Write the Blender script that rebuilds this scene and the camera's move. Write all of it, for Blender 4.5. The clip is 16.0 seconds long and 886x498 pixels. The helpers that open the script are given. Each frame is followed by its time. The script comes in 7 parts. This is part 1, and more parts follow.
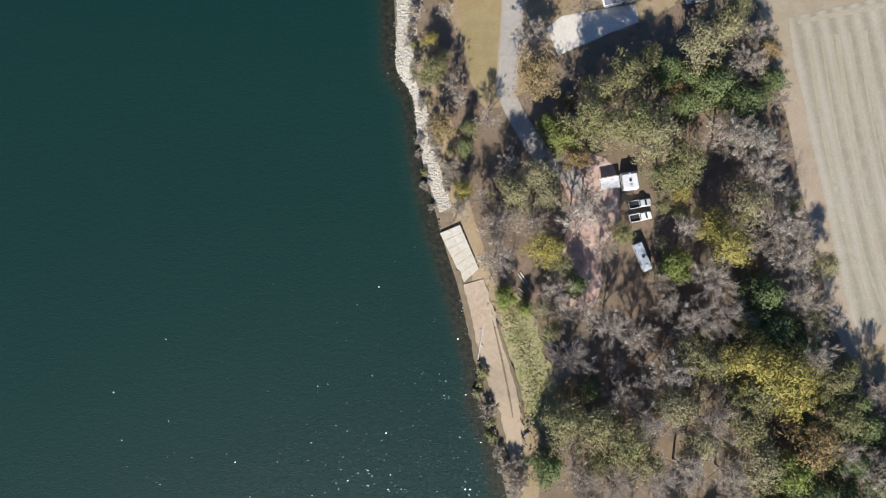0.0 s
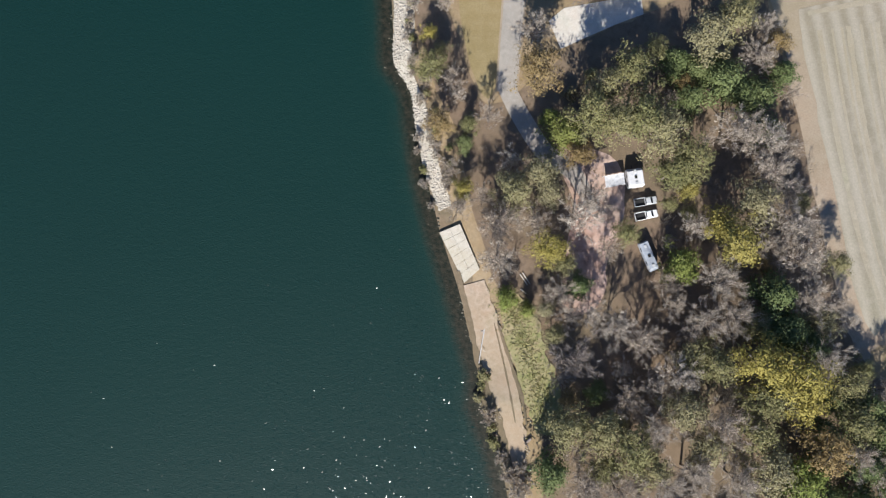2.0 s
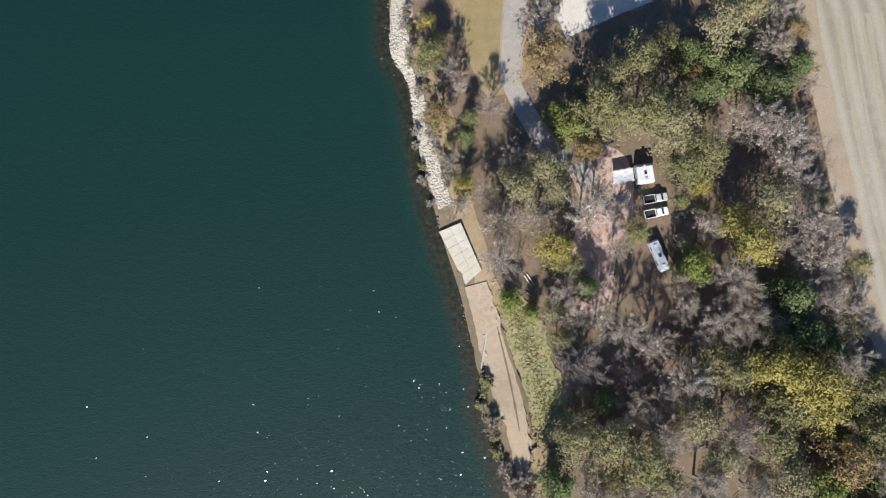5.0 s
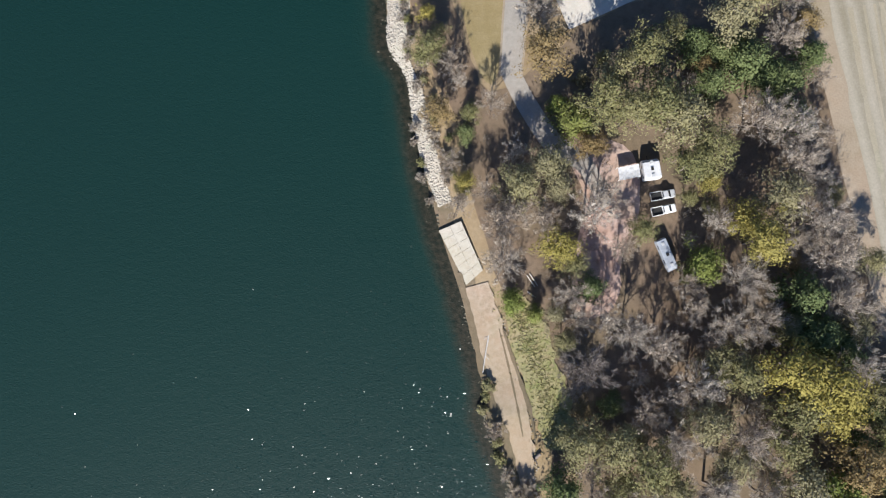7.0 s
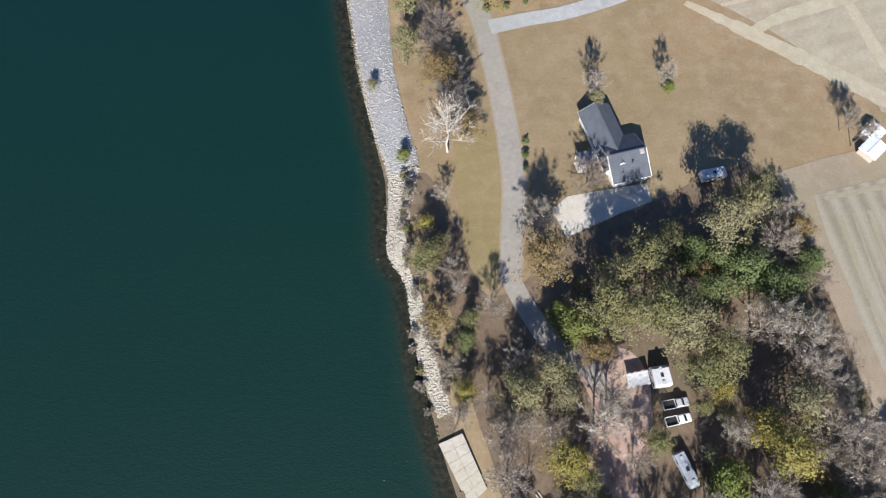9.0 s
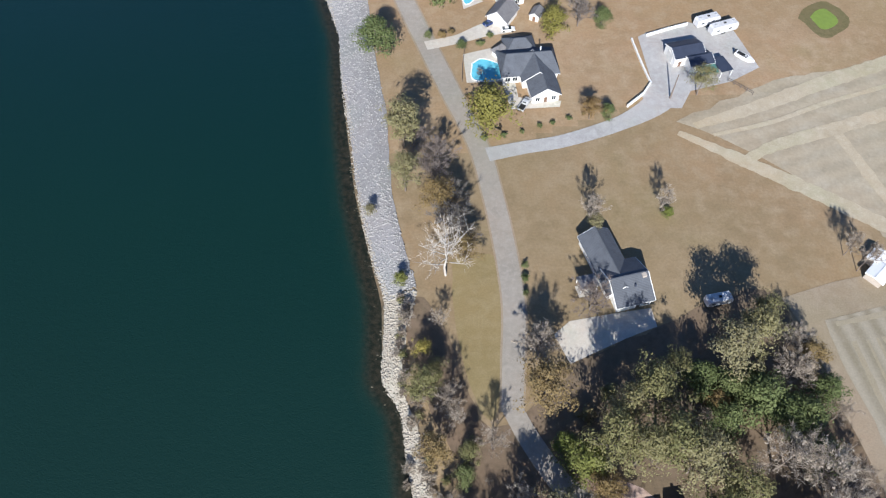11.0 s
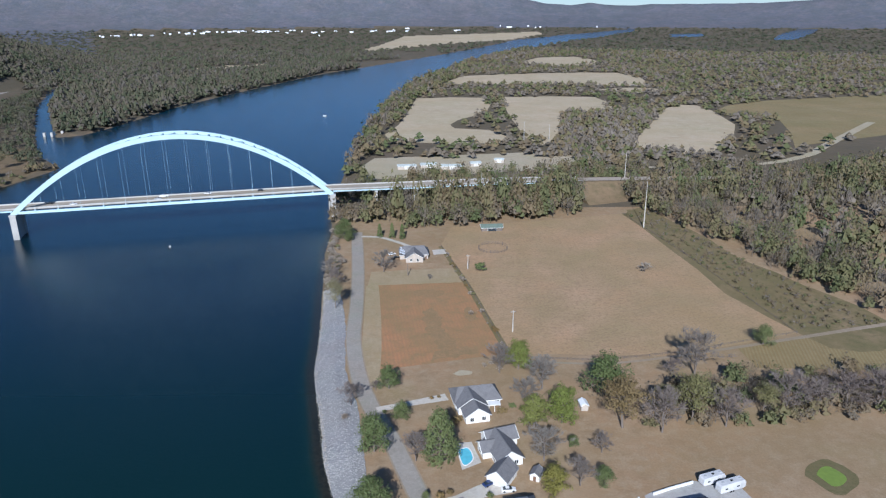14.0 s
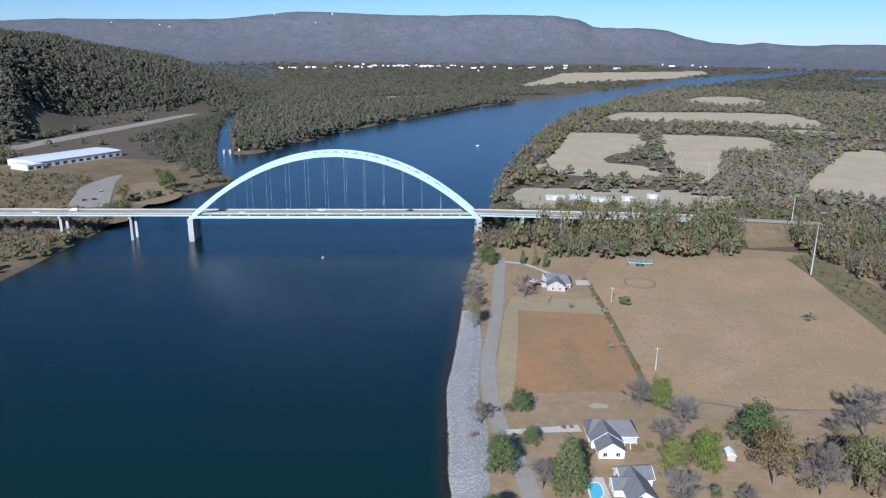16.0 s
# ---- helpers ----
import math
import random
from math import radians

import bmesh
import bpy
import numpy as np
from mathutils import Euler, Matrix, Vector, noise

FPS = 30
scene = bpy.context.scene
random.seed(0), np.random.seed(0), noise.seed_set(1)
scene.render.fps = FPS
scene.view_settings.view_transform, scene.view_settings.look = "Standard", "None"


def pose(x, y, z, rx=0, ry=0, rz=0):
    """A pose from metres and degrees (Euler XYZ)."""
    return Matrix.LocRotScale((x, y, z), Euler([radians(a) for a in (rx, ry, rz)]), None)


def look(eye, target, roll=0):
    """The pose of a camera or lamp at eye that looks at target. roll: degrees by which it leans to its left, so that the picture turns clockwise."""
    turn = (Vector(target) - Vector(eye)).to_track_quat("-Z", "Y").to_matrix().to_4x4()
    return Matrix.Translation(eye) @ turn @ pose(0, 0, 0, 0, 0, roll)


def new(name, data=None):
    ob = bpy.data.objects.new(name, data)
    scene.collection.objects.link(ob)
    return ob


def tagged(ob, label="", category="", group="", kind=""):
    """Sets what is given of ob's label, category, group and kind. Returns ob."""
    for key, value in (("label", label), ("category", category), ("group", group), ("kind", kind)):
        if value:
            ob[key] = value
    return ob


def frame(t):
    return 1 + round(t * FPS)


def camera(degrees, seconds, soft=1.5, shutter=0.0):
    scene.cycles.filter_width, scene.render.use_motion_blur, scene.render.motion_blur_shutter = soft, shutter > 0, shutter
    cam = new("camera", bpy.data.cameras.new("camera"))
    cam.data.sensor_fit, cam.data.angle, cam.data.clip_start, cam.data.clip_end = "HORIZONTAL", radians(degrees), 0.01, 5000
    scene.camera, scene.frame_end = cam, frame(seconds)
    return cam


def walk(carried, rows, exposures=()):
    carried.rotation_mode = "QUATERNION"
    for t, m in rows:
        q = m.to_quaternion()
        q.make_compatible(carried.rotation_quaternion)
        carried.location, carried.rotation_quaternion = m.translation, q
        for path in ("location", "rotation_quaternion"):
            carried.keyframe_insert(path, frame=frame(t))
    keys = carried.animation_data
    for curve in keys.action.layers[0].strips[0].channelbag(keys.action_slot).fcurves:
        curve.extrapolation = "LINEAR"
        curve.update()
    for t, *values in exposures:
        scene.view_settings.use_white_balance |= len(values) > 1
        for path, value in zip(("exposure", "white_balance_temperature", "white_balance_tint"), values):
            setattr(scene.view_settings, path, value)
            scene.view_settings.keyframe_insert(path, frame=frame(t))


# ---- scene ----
EXPOSURES = [(0.0, 0.94, 6250, 10), (7.5, 0.96, 6200, 10), (9.0, 0.84, 6150, 10), (11.5, 0.63, 6000, 10), (12.5, 0.24, 5850, 10), (13.5, 0.25, 5600, 10), (14.5, 0.27, 5450, 10), (16.0, 0.36, 5450, 10)]
cam = camera(64.47, 16.0, soft=1.25)
# seconds, x, y, z, tilt from straight down, roll, heading
PATH = [
    (0.0, pose(0.09, -4.35, 180.83, 5.929, 0, 0.662) @ pose(0, 0, 0, 0, 0, -0.075)),
    (0.5, pose(0.08, -4.06, 179.45, 5.880, 0, 0.617) @ pose(0, 0, 0, 0, 0, -0.078)),
    (1.0, pose(0.08, -3.77, 178.06, 5.830, 0, 0.582) @ pose(0, 0, 0, 0, 0, -0.081)),
    (1.5, pose(0.07, -3.48, 176.67, 5.787, 0, 0.430) @ pose(0, 0, 0, 0, 0, -0.033)),
    (2.0, pose(0.07, -3.19, 175.28, 5.732, 0, 0.264) @ pose(0, 0, 0, 0, 0, 0.129)),
    (2.5, pose(0.06, -2.90, 173.89, 5.698, 0, 0.194) @ pose(0, 0, 0, 0, 0, 0.169)),
    (3.0, pose(0.05, -2.61, 172.50, 5.630, 0, 0.117) @ pose(0, 0, 0, 0, 0, 0.206)),
    (3.5, pose(0.05, -2.32, 171.11, 5.559, 0, 0.086) @ pose(0, 0, 0, 0, 0, 0.147)),
    (4.0, pose(0.04, -2.03, 169.72, 5.522, 0, 0.168) @ pose(0, 0, 0, 0, 0, 0.052)),
    (6.5, pose(0.01, -0.58, 162.78, 5.235, 0, -0.017) @ pose(0, 0, 0, 0, 0, 0.030)),
    (7.0, pose(0.01, -0.29, 161.39, 5.170, 0, -0.027) @ pose(0, 0, 0, 0, 0, -0.049)),
    (7.5, pose(0.00, 0.00, 160.00, 5.100, 0, -0.000) @ pose(0, 0, 0, 0, 0, -0.124)),
    (7.7, pose(0.01, 0.04, 159.39, 5.420, 0, 0.080) @ pose(0, 0, 0, 0, 0, -0.220)),
    (7.8, pose(0.01, 0.07, 159.09, 6.400, 0, 0.130) @ pose(0, 0, 0, 0, 0, -0.270)),
    (8.0, pose(0.02, 0.11, 158.48, 8.847, 0, 0.228) @ pose(0, 0, 0, 0, 0, -0.379)),
    (8.5, pose(0.04, 0.21, 156.96, 15.481, 0, -0.064) @ pose(0, 0, 0, 0, 0, -0.111)),
    (9.0, pose(0.06, 0.32, 155.44, 22.207, 0, -0.201) @ pose(0, 0, 0, 0, 0, -0.194)),
    (9.2, pose(0.06, 0.36, 154.83, 24.859, 0, -0.156) @ pose(0, 0, 0, 0, 0, -0.033)),
    (11.3, pose(0.14, 0.80, 148.44, 35.966, 0, -0.506) @ pose(0, 0, 0, 0, 0, 0.213)),
    (11.5, pose(0.15, 0.85, 147.83, 38.620, 0, -0.442) @ pose(0, 0, 0, 0, 0, 0.013)),
    (12.0, pose(0.17, 0.95, 146.31, 45.139, 0, -0.549) @ pose(0, 0, 0, 0, 0, -0.108)),
    (12.5, pose(0.19, 1.06, 144.78, 51.678, 0, -0.593) @ pose(0, 0, 0, 0, 0, -0.130)),
    (13.0, pose(0.21, 1.16, 143.26, 58.193, 0, -0.665) @ pose(0, 0, 0, 0, 0, -0.189)),
    (13.5, pose(0.23, 1.27, 141.74, 64.660, 0, -0.675) @ pose(0, 0, 0, 0, 0, -0.222)),
    (14.0, pose(0.25, 1.37, 140.22, 71.108, 0, -0.624) @ pose(0, 0, 0, 0, 0, -0.237)),
    (14.1, pose(0.25, 1.39, 139.92, 72.120, 0, -0.624) @ pose(0, 0, 0, 0, 0, -0.217)),
    (14.2, pose(0.26, 1.41, 139.61, 72.740, 0, -0.624) @ pose(0, 0, 0, 0, 0, -0.197)),
    (14.3, pose(0.26, 1.44, 139.31, 73.300, 0, -0.600) @ pose(0, 0, 0, 0, 0, -0.177)),
    (14.4, pose(0.26, 1.46, 139.00, 73.730, 0, 0.740) @ pose(0, 0, 0, 0, 0, -0.157)),
    (14.5, pose(0.26, 1.48, 138.70, 73.911, 0, 3.756) @ pose(0, 0, 0, 0, 0, -0.137)),
    (14.6, pose(0.27, 1.50, 138.40, 73.915, 0, 5.190) @ pose(0, 0, 0, 0, 0, -0.079)),
    (14.7, pose(0.27, 1.52, 138.09, 73.916, 0, 5.690) @ pose(0, 0, 0, 0, 0, -0.021)),
    (15.0, pose(0.28, 1.59, 137.18, 73.916, 0, 5.798) @ pose(0, 0, 0, 0, 0, 0.153)),
    (15.2, pose(0.29, 1.63, 136.57, 73.920, 0, 5.820) @ pose(0, 0, 0, 0, 0, 0.234)),
    (15.3, pose(0.29, 1.65, 136.27, 73.921, 0, 6.580) @ pose(0, 0, 0, 0, 0, 0.275)),
    (15.4, pose(0.30, 1.67, 135.96, 73.922, 0, 9.250) @ pose(0, 0, 0, 0, 0, 0.315)),
    (15.5, pose(0.30, 1.69, 135.66, 73.923, 0, 10.795) @ pose(0, 0, 0, 0, 0, 0.356)),
    (15.6, pose(0.31, 1.71, 135.35, 73.920, 0, 11.400) @ pose(0, 0, 0, 0, 0, 0.380)),
    (15.8, pose(0.31, 1.76, 134.74, 73.915, 0, 11.560) @ pose(0, 0, 0, 0, 0, 0.425)),
    (16.0, pose(0.32, 1.80, 134.13, 73.910, 0, 11.560) @ pose(0, 0, 0, 0, 0, 0.469)),
]
walk(cam, PATH, EXPOSURES)

# ---------- light ----------
SUN_EL, SUN_SW = 31.0, 7.0          # height of the sun, and its turn from south to west
to_sun = Vector((-math.sin(radians(SUN_SW)) * math.cos(radians(SUN_EL)), -math.cos(radians(SUN_SW)) * math.cos(radians(SUN_EL)), math.sin(radians(SUN_EL))))
sun_data = bpy.data.lights.new("sun", "SUN")
sun_data.energy, sun_data.angle, sun_data.color = 5.0, radians(0.53), (1.0, 0.95, 0.87)
sun = new("sun", sun_data)
sun.matrix_world = look((0, 0, 300), Vector((0, 0, 300)) - to_sun)
world = bpy.data.worlds.new("sky")
scene.world = world
world.use_nodes = True
wn = world.node_tree
sky = wn.nodes.new("ShaderNodeTexSky")
sky.sky_type, sky.sun_disc = "NISHITA", False
sky.sun_elevation, sky.sun_rotation = radians(SUN_EL), radians(180 + SUN_SW)
sky.altitude, sky.air_density, sky.dust_density, sky.ozone_density = 500, 0.85, 0.2, 6.5
wn.nodes["Background"].inputs["Strength"].default_value = 0.078
wn.links.new(sky.outputs[0], wn.nodes["Background"].inputs["Color"])


# ---------- materials ----------
def node_mat(name, rough=0.9, metal=0.0, spec=0.3):
    m = bpy.data.materials.new(name)
    m.use_nodes = True
    b = m.node_tree.nodes["Principled BSDF"]
    b.inputs["Roughness"].default_value = rough
    b.inputs["Metallic"].default_value = metal
    b.inputs["Specular IOR Level"].default_value = spec
    return m, m.node_tree, b


def link(nt, a, b):
    nt.links.new(a, b)


def coords(nt, space="Object", scale=(1, 1, 1), turn=0.0):
    c = nt.nodes.new("ShaderNodeTexCoord")
    mp = nt.nodes.new("ShaderNodeMapping")
    mp.inputs["Scale"].default_value = scale
    mp.inputs["Rotation"].default_value = (0, 0, radians(turn))
    link(nt, c.outputs[space], mp.inputs["Vector"])
    return mp.outputs[0]


def noise_fac(nt, vec, scale, detail=4.0, rough=0.55, lo=0.35, hi=0.65):
    n = nt.nodes.new("ShaderNodeTexNoise")
    n.inputs["Scale"].default_value, n.inputs["Detail"].default_value, n.inputs["Roughness"].default_value = scale, detail, rough
    link(nt, vec, n.inputs["Vector"])
    r = nt.nodes.new("ShaderNodeMapRange")
    r.inputs["From Min"].default_value, r.inputs["From Max"].default_value = lo, hi
    link(nt, n.outputs["Fac"], r.inputs["Value"])
    return r.outputs[0]


def mix_col(nt, fac, a, b, blend="MIX"):
    m = nt.nodes.new("ShaderNodeMix")
    m.data_type, m.blend_type = "RGBA", blend
    ins = {"Factor": m.inputs[0], "A": m.inputs[6], "B": m.inputs[7]}
    for key, v in (("Factor", fac), ("A", a), ("B", b)):
        if isinstance(v, (int, float)):
            ins[key].default_value = v
        elif isinstance(v, tuple):
            ins[key].default_value = (*v, 1.0)
        else:
            link(nt, v, ins[key])
    return m.outputs[2]


def bump(nt, b, height, strength=0.3, dist=0.1):
    n = nt.nodes.new("ShaderNodeBump")
    n.inputs["Strength"].default_value, n.inputs["Distance"].default_value = strength, dist
    link(nt, height, n.inputs["Height"])
    link(nt, n.outputs[0], b.inputs["Normal"])


def soil(name, base, patch, fleck, big=0.02, mid=0.25, fine=2.5, rough=0.95, stripes=None, space="Object"):
    """Ground of two or three tones: broad patches, clumps and fine grain; stripes: (width in m, turn, colour, weight)."""
    m, nt, b = node_mat(name, rough, spec=0.15)
    v = coords(nt, space)
    c = mix_col(nt, noise_fac(nt, v, big, 5, 0.6, 0.38, 0.62), base, patch)
    warm = tuple(x * k for x, k in zip(base, (1.10, 0.96, 0.88)))
    cool = tuple(x * k for x, k in zip(base, (0.80, 0.92, 0.80)))
    c = mix_col(nt, noise_fac(nt, v, big * 0.7, 3, 0.6, 0.52, 0.68), c, mix_col(nt, 0.6, c, cool))
    c = mix_col(nt, noise_fac(nt, v, big * 0.45, 4, 0.7, 0.45, 0.62), c, mix_col(nt, 0.5, c, warm))
    c = mix_col(nt, noise_fac(nt, v, big * 3.1, 5, 0.7, 0.5, 0.72), c, mix_col(nt, 0.5, c, tuple(x * 0.7 for x in patch)))
    c = mix_col(nt, noise_fac(nt, v, mid, 5, 0.65, 0.45, 0.75), c, fleck)
    drift = noise_fac(nt, v, 0.011, 3, 0.6, 0.36, 0.64)
    c = mix_col(nt, drift, c, mix_col(nt, 0.55, c, tuple(x * k for x, k in zip(patch, (0.86, 0.90, 0.80)))))
    if stripes:
        width, turn, col, weight = stripes
        w = nt.nodes.new("ShaderNodeTexWave")
        w.inputs["Scale"].default_value = 0.314 / width
        w.inputs["Distortion"].default_value, w.inputs["Detail"].default_value = 0.9, 3.0
        w.inputs["Detail Scale"].default_value = 0.4
        link(nt, coords(nt, space, turn=turn), w.inputs["Vector"])
        k = nt.nodes.new("ShaderNodeMath")
        k.operation = "MULTIPLY"
        k.inputs[1].default_value = weight
        link(nt, w.outputs["Fac"], k.inputs[0])
        c = mix_col(nt, k.outputs[0], c, col)
    g = noise_fac(nt, v, fine, 3, 0.7, 0.3, 0.7)
    c = mix_col(nt, g, c, mix_col(nt, 0.45, c, (0.6, 0.6, 0.6), "MULTIPLY"))
    link(nt, c, b.inputs["Base Color"])
    bump(nt, b, g, 0.25, 0.08)
    return m


M = {}
M["lawn"] = soil("dry_lawn", (0.318, 0.234, 0.144), (0.266, 0.196, 0.116), (0.37, 0.285, 0.187), 0.04, 0.22, 1.4)
M["yard_lawn"] = soil("pinkish_tan_lawn", (0.375, 0.262, 0.165), (0.315, 0.22, 0.13), (0.42, 0.32, 0.215), 0.04, 0.22, 1.4)
M["strip"] = soil("green_lawn", (0.30, 0.235, 0.125), (0.26, 0.20, 0.10), (0.35, 0.28, 0.16))
M["litter"] = soil("leaf_litter", (0.176, 0.129, 0.088), (0.224, 0.163, 0.117), (0.112, 0.086, 0.059), 0.06, 0.5, 3.0)
M["clearing"] = soil("bare_clearing", (0.462, 0.302, 0.236), (0.528, 0.403, 0.354), (0.242, 0.146, 0.106), 0.08, 0.4, 3.0)
M["stubble"] = soil("pale_stubble", (0.296, 0.261, 0.201), (0.265, 0.229, 0.172), (0.351, 0.308, 0.246), 0.02, 0.3, 2.0, stripes=(4.6, -10, (0.44, 0.395, 0.315), 0.5))
M["row"] = soil("flattened_stubble", (0.365, 0.320, 0.245), (0.33, 0.285, 0.215), (0.41, 0.36, 0.28), 0.05, 0.5, 3.0)
M["verge"] = soil("field_verge", (0.357, 0.289, 0.22), (0.306, 0.238, 0.167), (0.391, 0.323, 0.246), 0.03, 0.3)
M["plain"] = soil("harvested_field", (0.55, 0.455, 0.325), (0.48, 0.39, 0.265), (0.60, 0.51, 0.38), 0.012, 0.1, 0.8, stripes=(6.0, 70, (0.44, 0.34, 0.23), 0.4))
M["stub"] = soil("worn_stubble", (0.38, 0.329, 0.245), (0.33, 0.276, 0.199), (0.44, 0.392, 0.308), 0.02, 0.14, 1.0, stripes=(5.0, 70, (0.47, 0.39, 0.28), 0.35))
M["red"] = soil("red_stubble", (0.468, 0.24, 0.126), (0.349, 0.225, 0.116), (0.249, 0.2, 0.101), 0.055, 0.16, 1.5, stripes=(1.7, -8, (0.33, 0.20, 0.11), 0.5))
M["margin"] = soil("pond_mud", (0.16, 0.14, 0.072), (0.2, 0.162, 0.088), (0.112, 0.111, 0.048), 0.1, 0.6, 3.0)
M["meadow"] = soil("tan_meadow", (0.47, 0.318, 0.193), (0.37, 0.265, 0.15), (0.3, 0.205, 0.134), 0.045, 0.5, 1.0, stripes=(3.2, 62, (0.42, 0.31, 0.19), 0.12))
M["mown"] = soil("pale_mown_grass", (0.42, 0.325, 0.205), (0.36, 0.275, 0.165), (0.47, 0.37, 0.25), 0.05, 0.25, 1.2, stripes=(2.2, -8, (0.36, 0.28, 0.17), 0.35))
M["rough"] = soil("rough_green", (0.17, 0.145, 0.07), (0.27, 0.20, 0.115), (0.12, 0.115, 0.055), 0.05, 0.25, 1.5)
M["corn"] = soil("standing_corn", (0.35, 0.275, 0.155), (0.30, 0.23, 0.125), (0.24, 0.19, 0.10), 0.03, 0.3, 1.5, stripes=(1.5, 15, (0.25, 0.17, 0.07), 0.6))
M["scrub"] = soil("brown_scrub", (0.187, 0.139, 0.084), (0.272, 0.193, 0.12), (0.111, 0.098, 0.052), 0.022, 0.10, 0.7)
# tree shade over the far floor is put into this darker brown
M["floor"] = soil("woodland_floor", (0.132, 0.111, 0.078), (0.162, 0.126, 0.09), (0.102, 0.09, 0.06), 0.01, 0.1, 0.6)
# distance haze is put into this bluish forest colour
M["ridge"] = soil("hazed_ridge_forest", (0.143, 0.146, 0.177), (0.116, 0.125, 0.152), (0.19, 0.171, 0.185), 0.008, 0.035, 0.10)
M["sand"] = soil("beach_sand", (0.413, 0.306, 0.226), (0.33, 0.258, 0.183), (0.484, 0.384, 0.305), 0.16, 0.9, 5.0)
M["bank"] = soil("bank_grass", (0.39, 0.315, 0.205), (0.235, 0.25, 0.095), (0.42, 0.30, 0.22), 0.2, 1.1, 4.0)
M["gravel"] = soil("grey_gravel", (0.465, 0.456, 0.455), (0.387, 0.373, 0.371), (0.532, 0.523, 0.521), 0.08, 0.6, 5.0)
M["asphalt"] = soil("worn_asphalt", (0.376, 0.337, 0.299), (0.323, 0.289, 0.255), (0.435, 0.392, 0.348), 0.06, 0.8, 6.0, 0.85)
M["concrete"] = soil("weathered_concrete", (0.624, 0.576, 0.516), (0.528, 0.48, 0.432), (0.696, 0.66, 0.6), 0.12, 0.9, 5.0, 0.8)
M["ramp"] = soil("stained_ramp_concrete", (0.491, 0.446, 0.38), (0.386, 0.345, 0.288), (0.562, 0.511, 0.441), 0.25, 1.2, 5.0, 0.8)
M["track"] = soil("pale_track", (0.48, 0.41, 0.305), (0.44, 0.37, 0.265), (0.52, 0.455, 0.35), 0.05, 0.4, 3.0)
M["riprap_bed"] = soil("riprap_bed", (0.305, 0.301, 0.317), (0.26, 0.25, 0.257), (0.384, 0.364, 0.358), 0.08, 0.9, 3.0)
M["earth"] = soil("bank_earth", (0.20, 0.15, 0.10), (0.15, 0.12, 0.08), (0.25, 0.19, 0.13), 0.1, 0.6, 3.0)


def plain(name, col, rough=0.6, metal=0.0, spec=0.4, vary=0.25, scale=1.5):
    """Paint, metal or wood with grime at two scales."""
    m, nt, b = node_mat(name, rough, metal, spec)
    v = coords(nt)
    dark = tuple(c * (1 - vary) for c in col)
    c = mix_col(nt, noise_fac(nt, v, scale * 0.3, 4), col, dark)
    c = mix_col(nt, noise_fac(nt, v, scale * 4, 4, 0.7, 0.5, 0.8), c, tuple(x * (1 - vary * 1.3) for x in col))
    link(nt, c, b.inputs["Base Color"])
    return m


def let_through(nt, b, col, share):
    """Thin leaves and twigs pass part of the light on."""
    tr = nt.nodes.new("ShaderNodeBsdfTranslucent")
    mx = nt.nodes.new("ShaderNodeMixShader")
    mx.inputs[0].default_value = share
    link(nt, col, tr.inputs["Color"])
    link(nt, b.outputs[0], mx.inputs[1])
    link(nt, tr.outputs[0], mx.inputs[2])
    link(nt, mx.outputs[0], nt.nodes["Material Output"].inputs["Surface"])


def leaf_mat(name, cols, rough=0.75, thin=0.22):
    """Foliage or twigs: one tone for each tree, with each leaf a little off it."""
    m, nt, b = node_mat(name, rough, spec=0.2)
    info = nt.nodes.new("ShaderNodeObjectInfo")
    geo = nt.nodes.new("ShaderNodeNewGeometry")
    ramp = nt.nodes.new("ShaderNodeValToRGB")
    els = ramp.color_ramp.elements
    els[0].color, els[1].color = (*cols[0], 1), (*cols[-1], 1)
    for i, c in enumerate(cols[1:-1], 1):
        els.new(i / (len(cols) - 1)).color = (*c, 1)
    a = nt.nodes.new("ShaderNodeMath")
    a.operation = "MULTIPLY_ADD"
    a.inputs[1].default_value, a.inputs[2].default_value = 0.35, 0.0
    s = nt.nodes.new("ShaderNodeMath")
    s.operation = "MULTIPLY_ADD"
    s.inputs[1].default_value = 0.65
    link(nt, geo.outputs["Random Per Island"], a.inputs[0])
    link(nt, info.outputs["Random"], s.inputs[0])
    link(nt, a.outputs[0], s.inputs[2])
    link(nt, s.outputs[0], ramp.inputs[0])
    link(nt, ramp.outputs[0], b.inputs["Base Color"])
    let_through(nt, b, ramp.outputs[0], thin)
    return m


def tint_mat(name, cols, rough=0.85):
    """Joined woods: the tone of each tree is stored with it."""
    m, nt, b = node_mat(name, rough, spec=0.15)
    at = nt.nodes.new("ShaderNodeAttribute")
    at.attribute_name = "tint"
    ramp = nt.nodes.new("ShaderNodeValToRGB")
    els = ramp.color_ramp.elements
    els[0].color, els[1].color = (*cols[0], 1), (*cols[-1], 1)
    for i, c in enumerate(cols[1:-1], 1):
        els.new(i / (len(cols) - 1)).color = (*c, 1)
    link(nt, at.outputs["Fac"], ramp.inputs[0])
    link(nt, ramp.outputs[0], b.inputs["Base Color"])
    let_through(nt, b, ramp.outputs[0], 0.3)
    return m


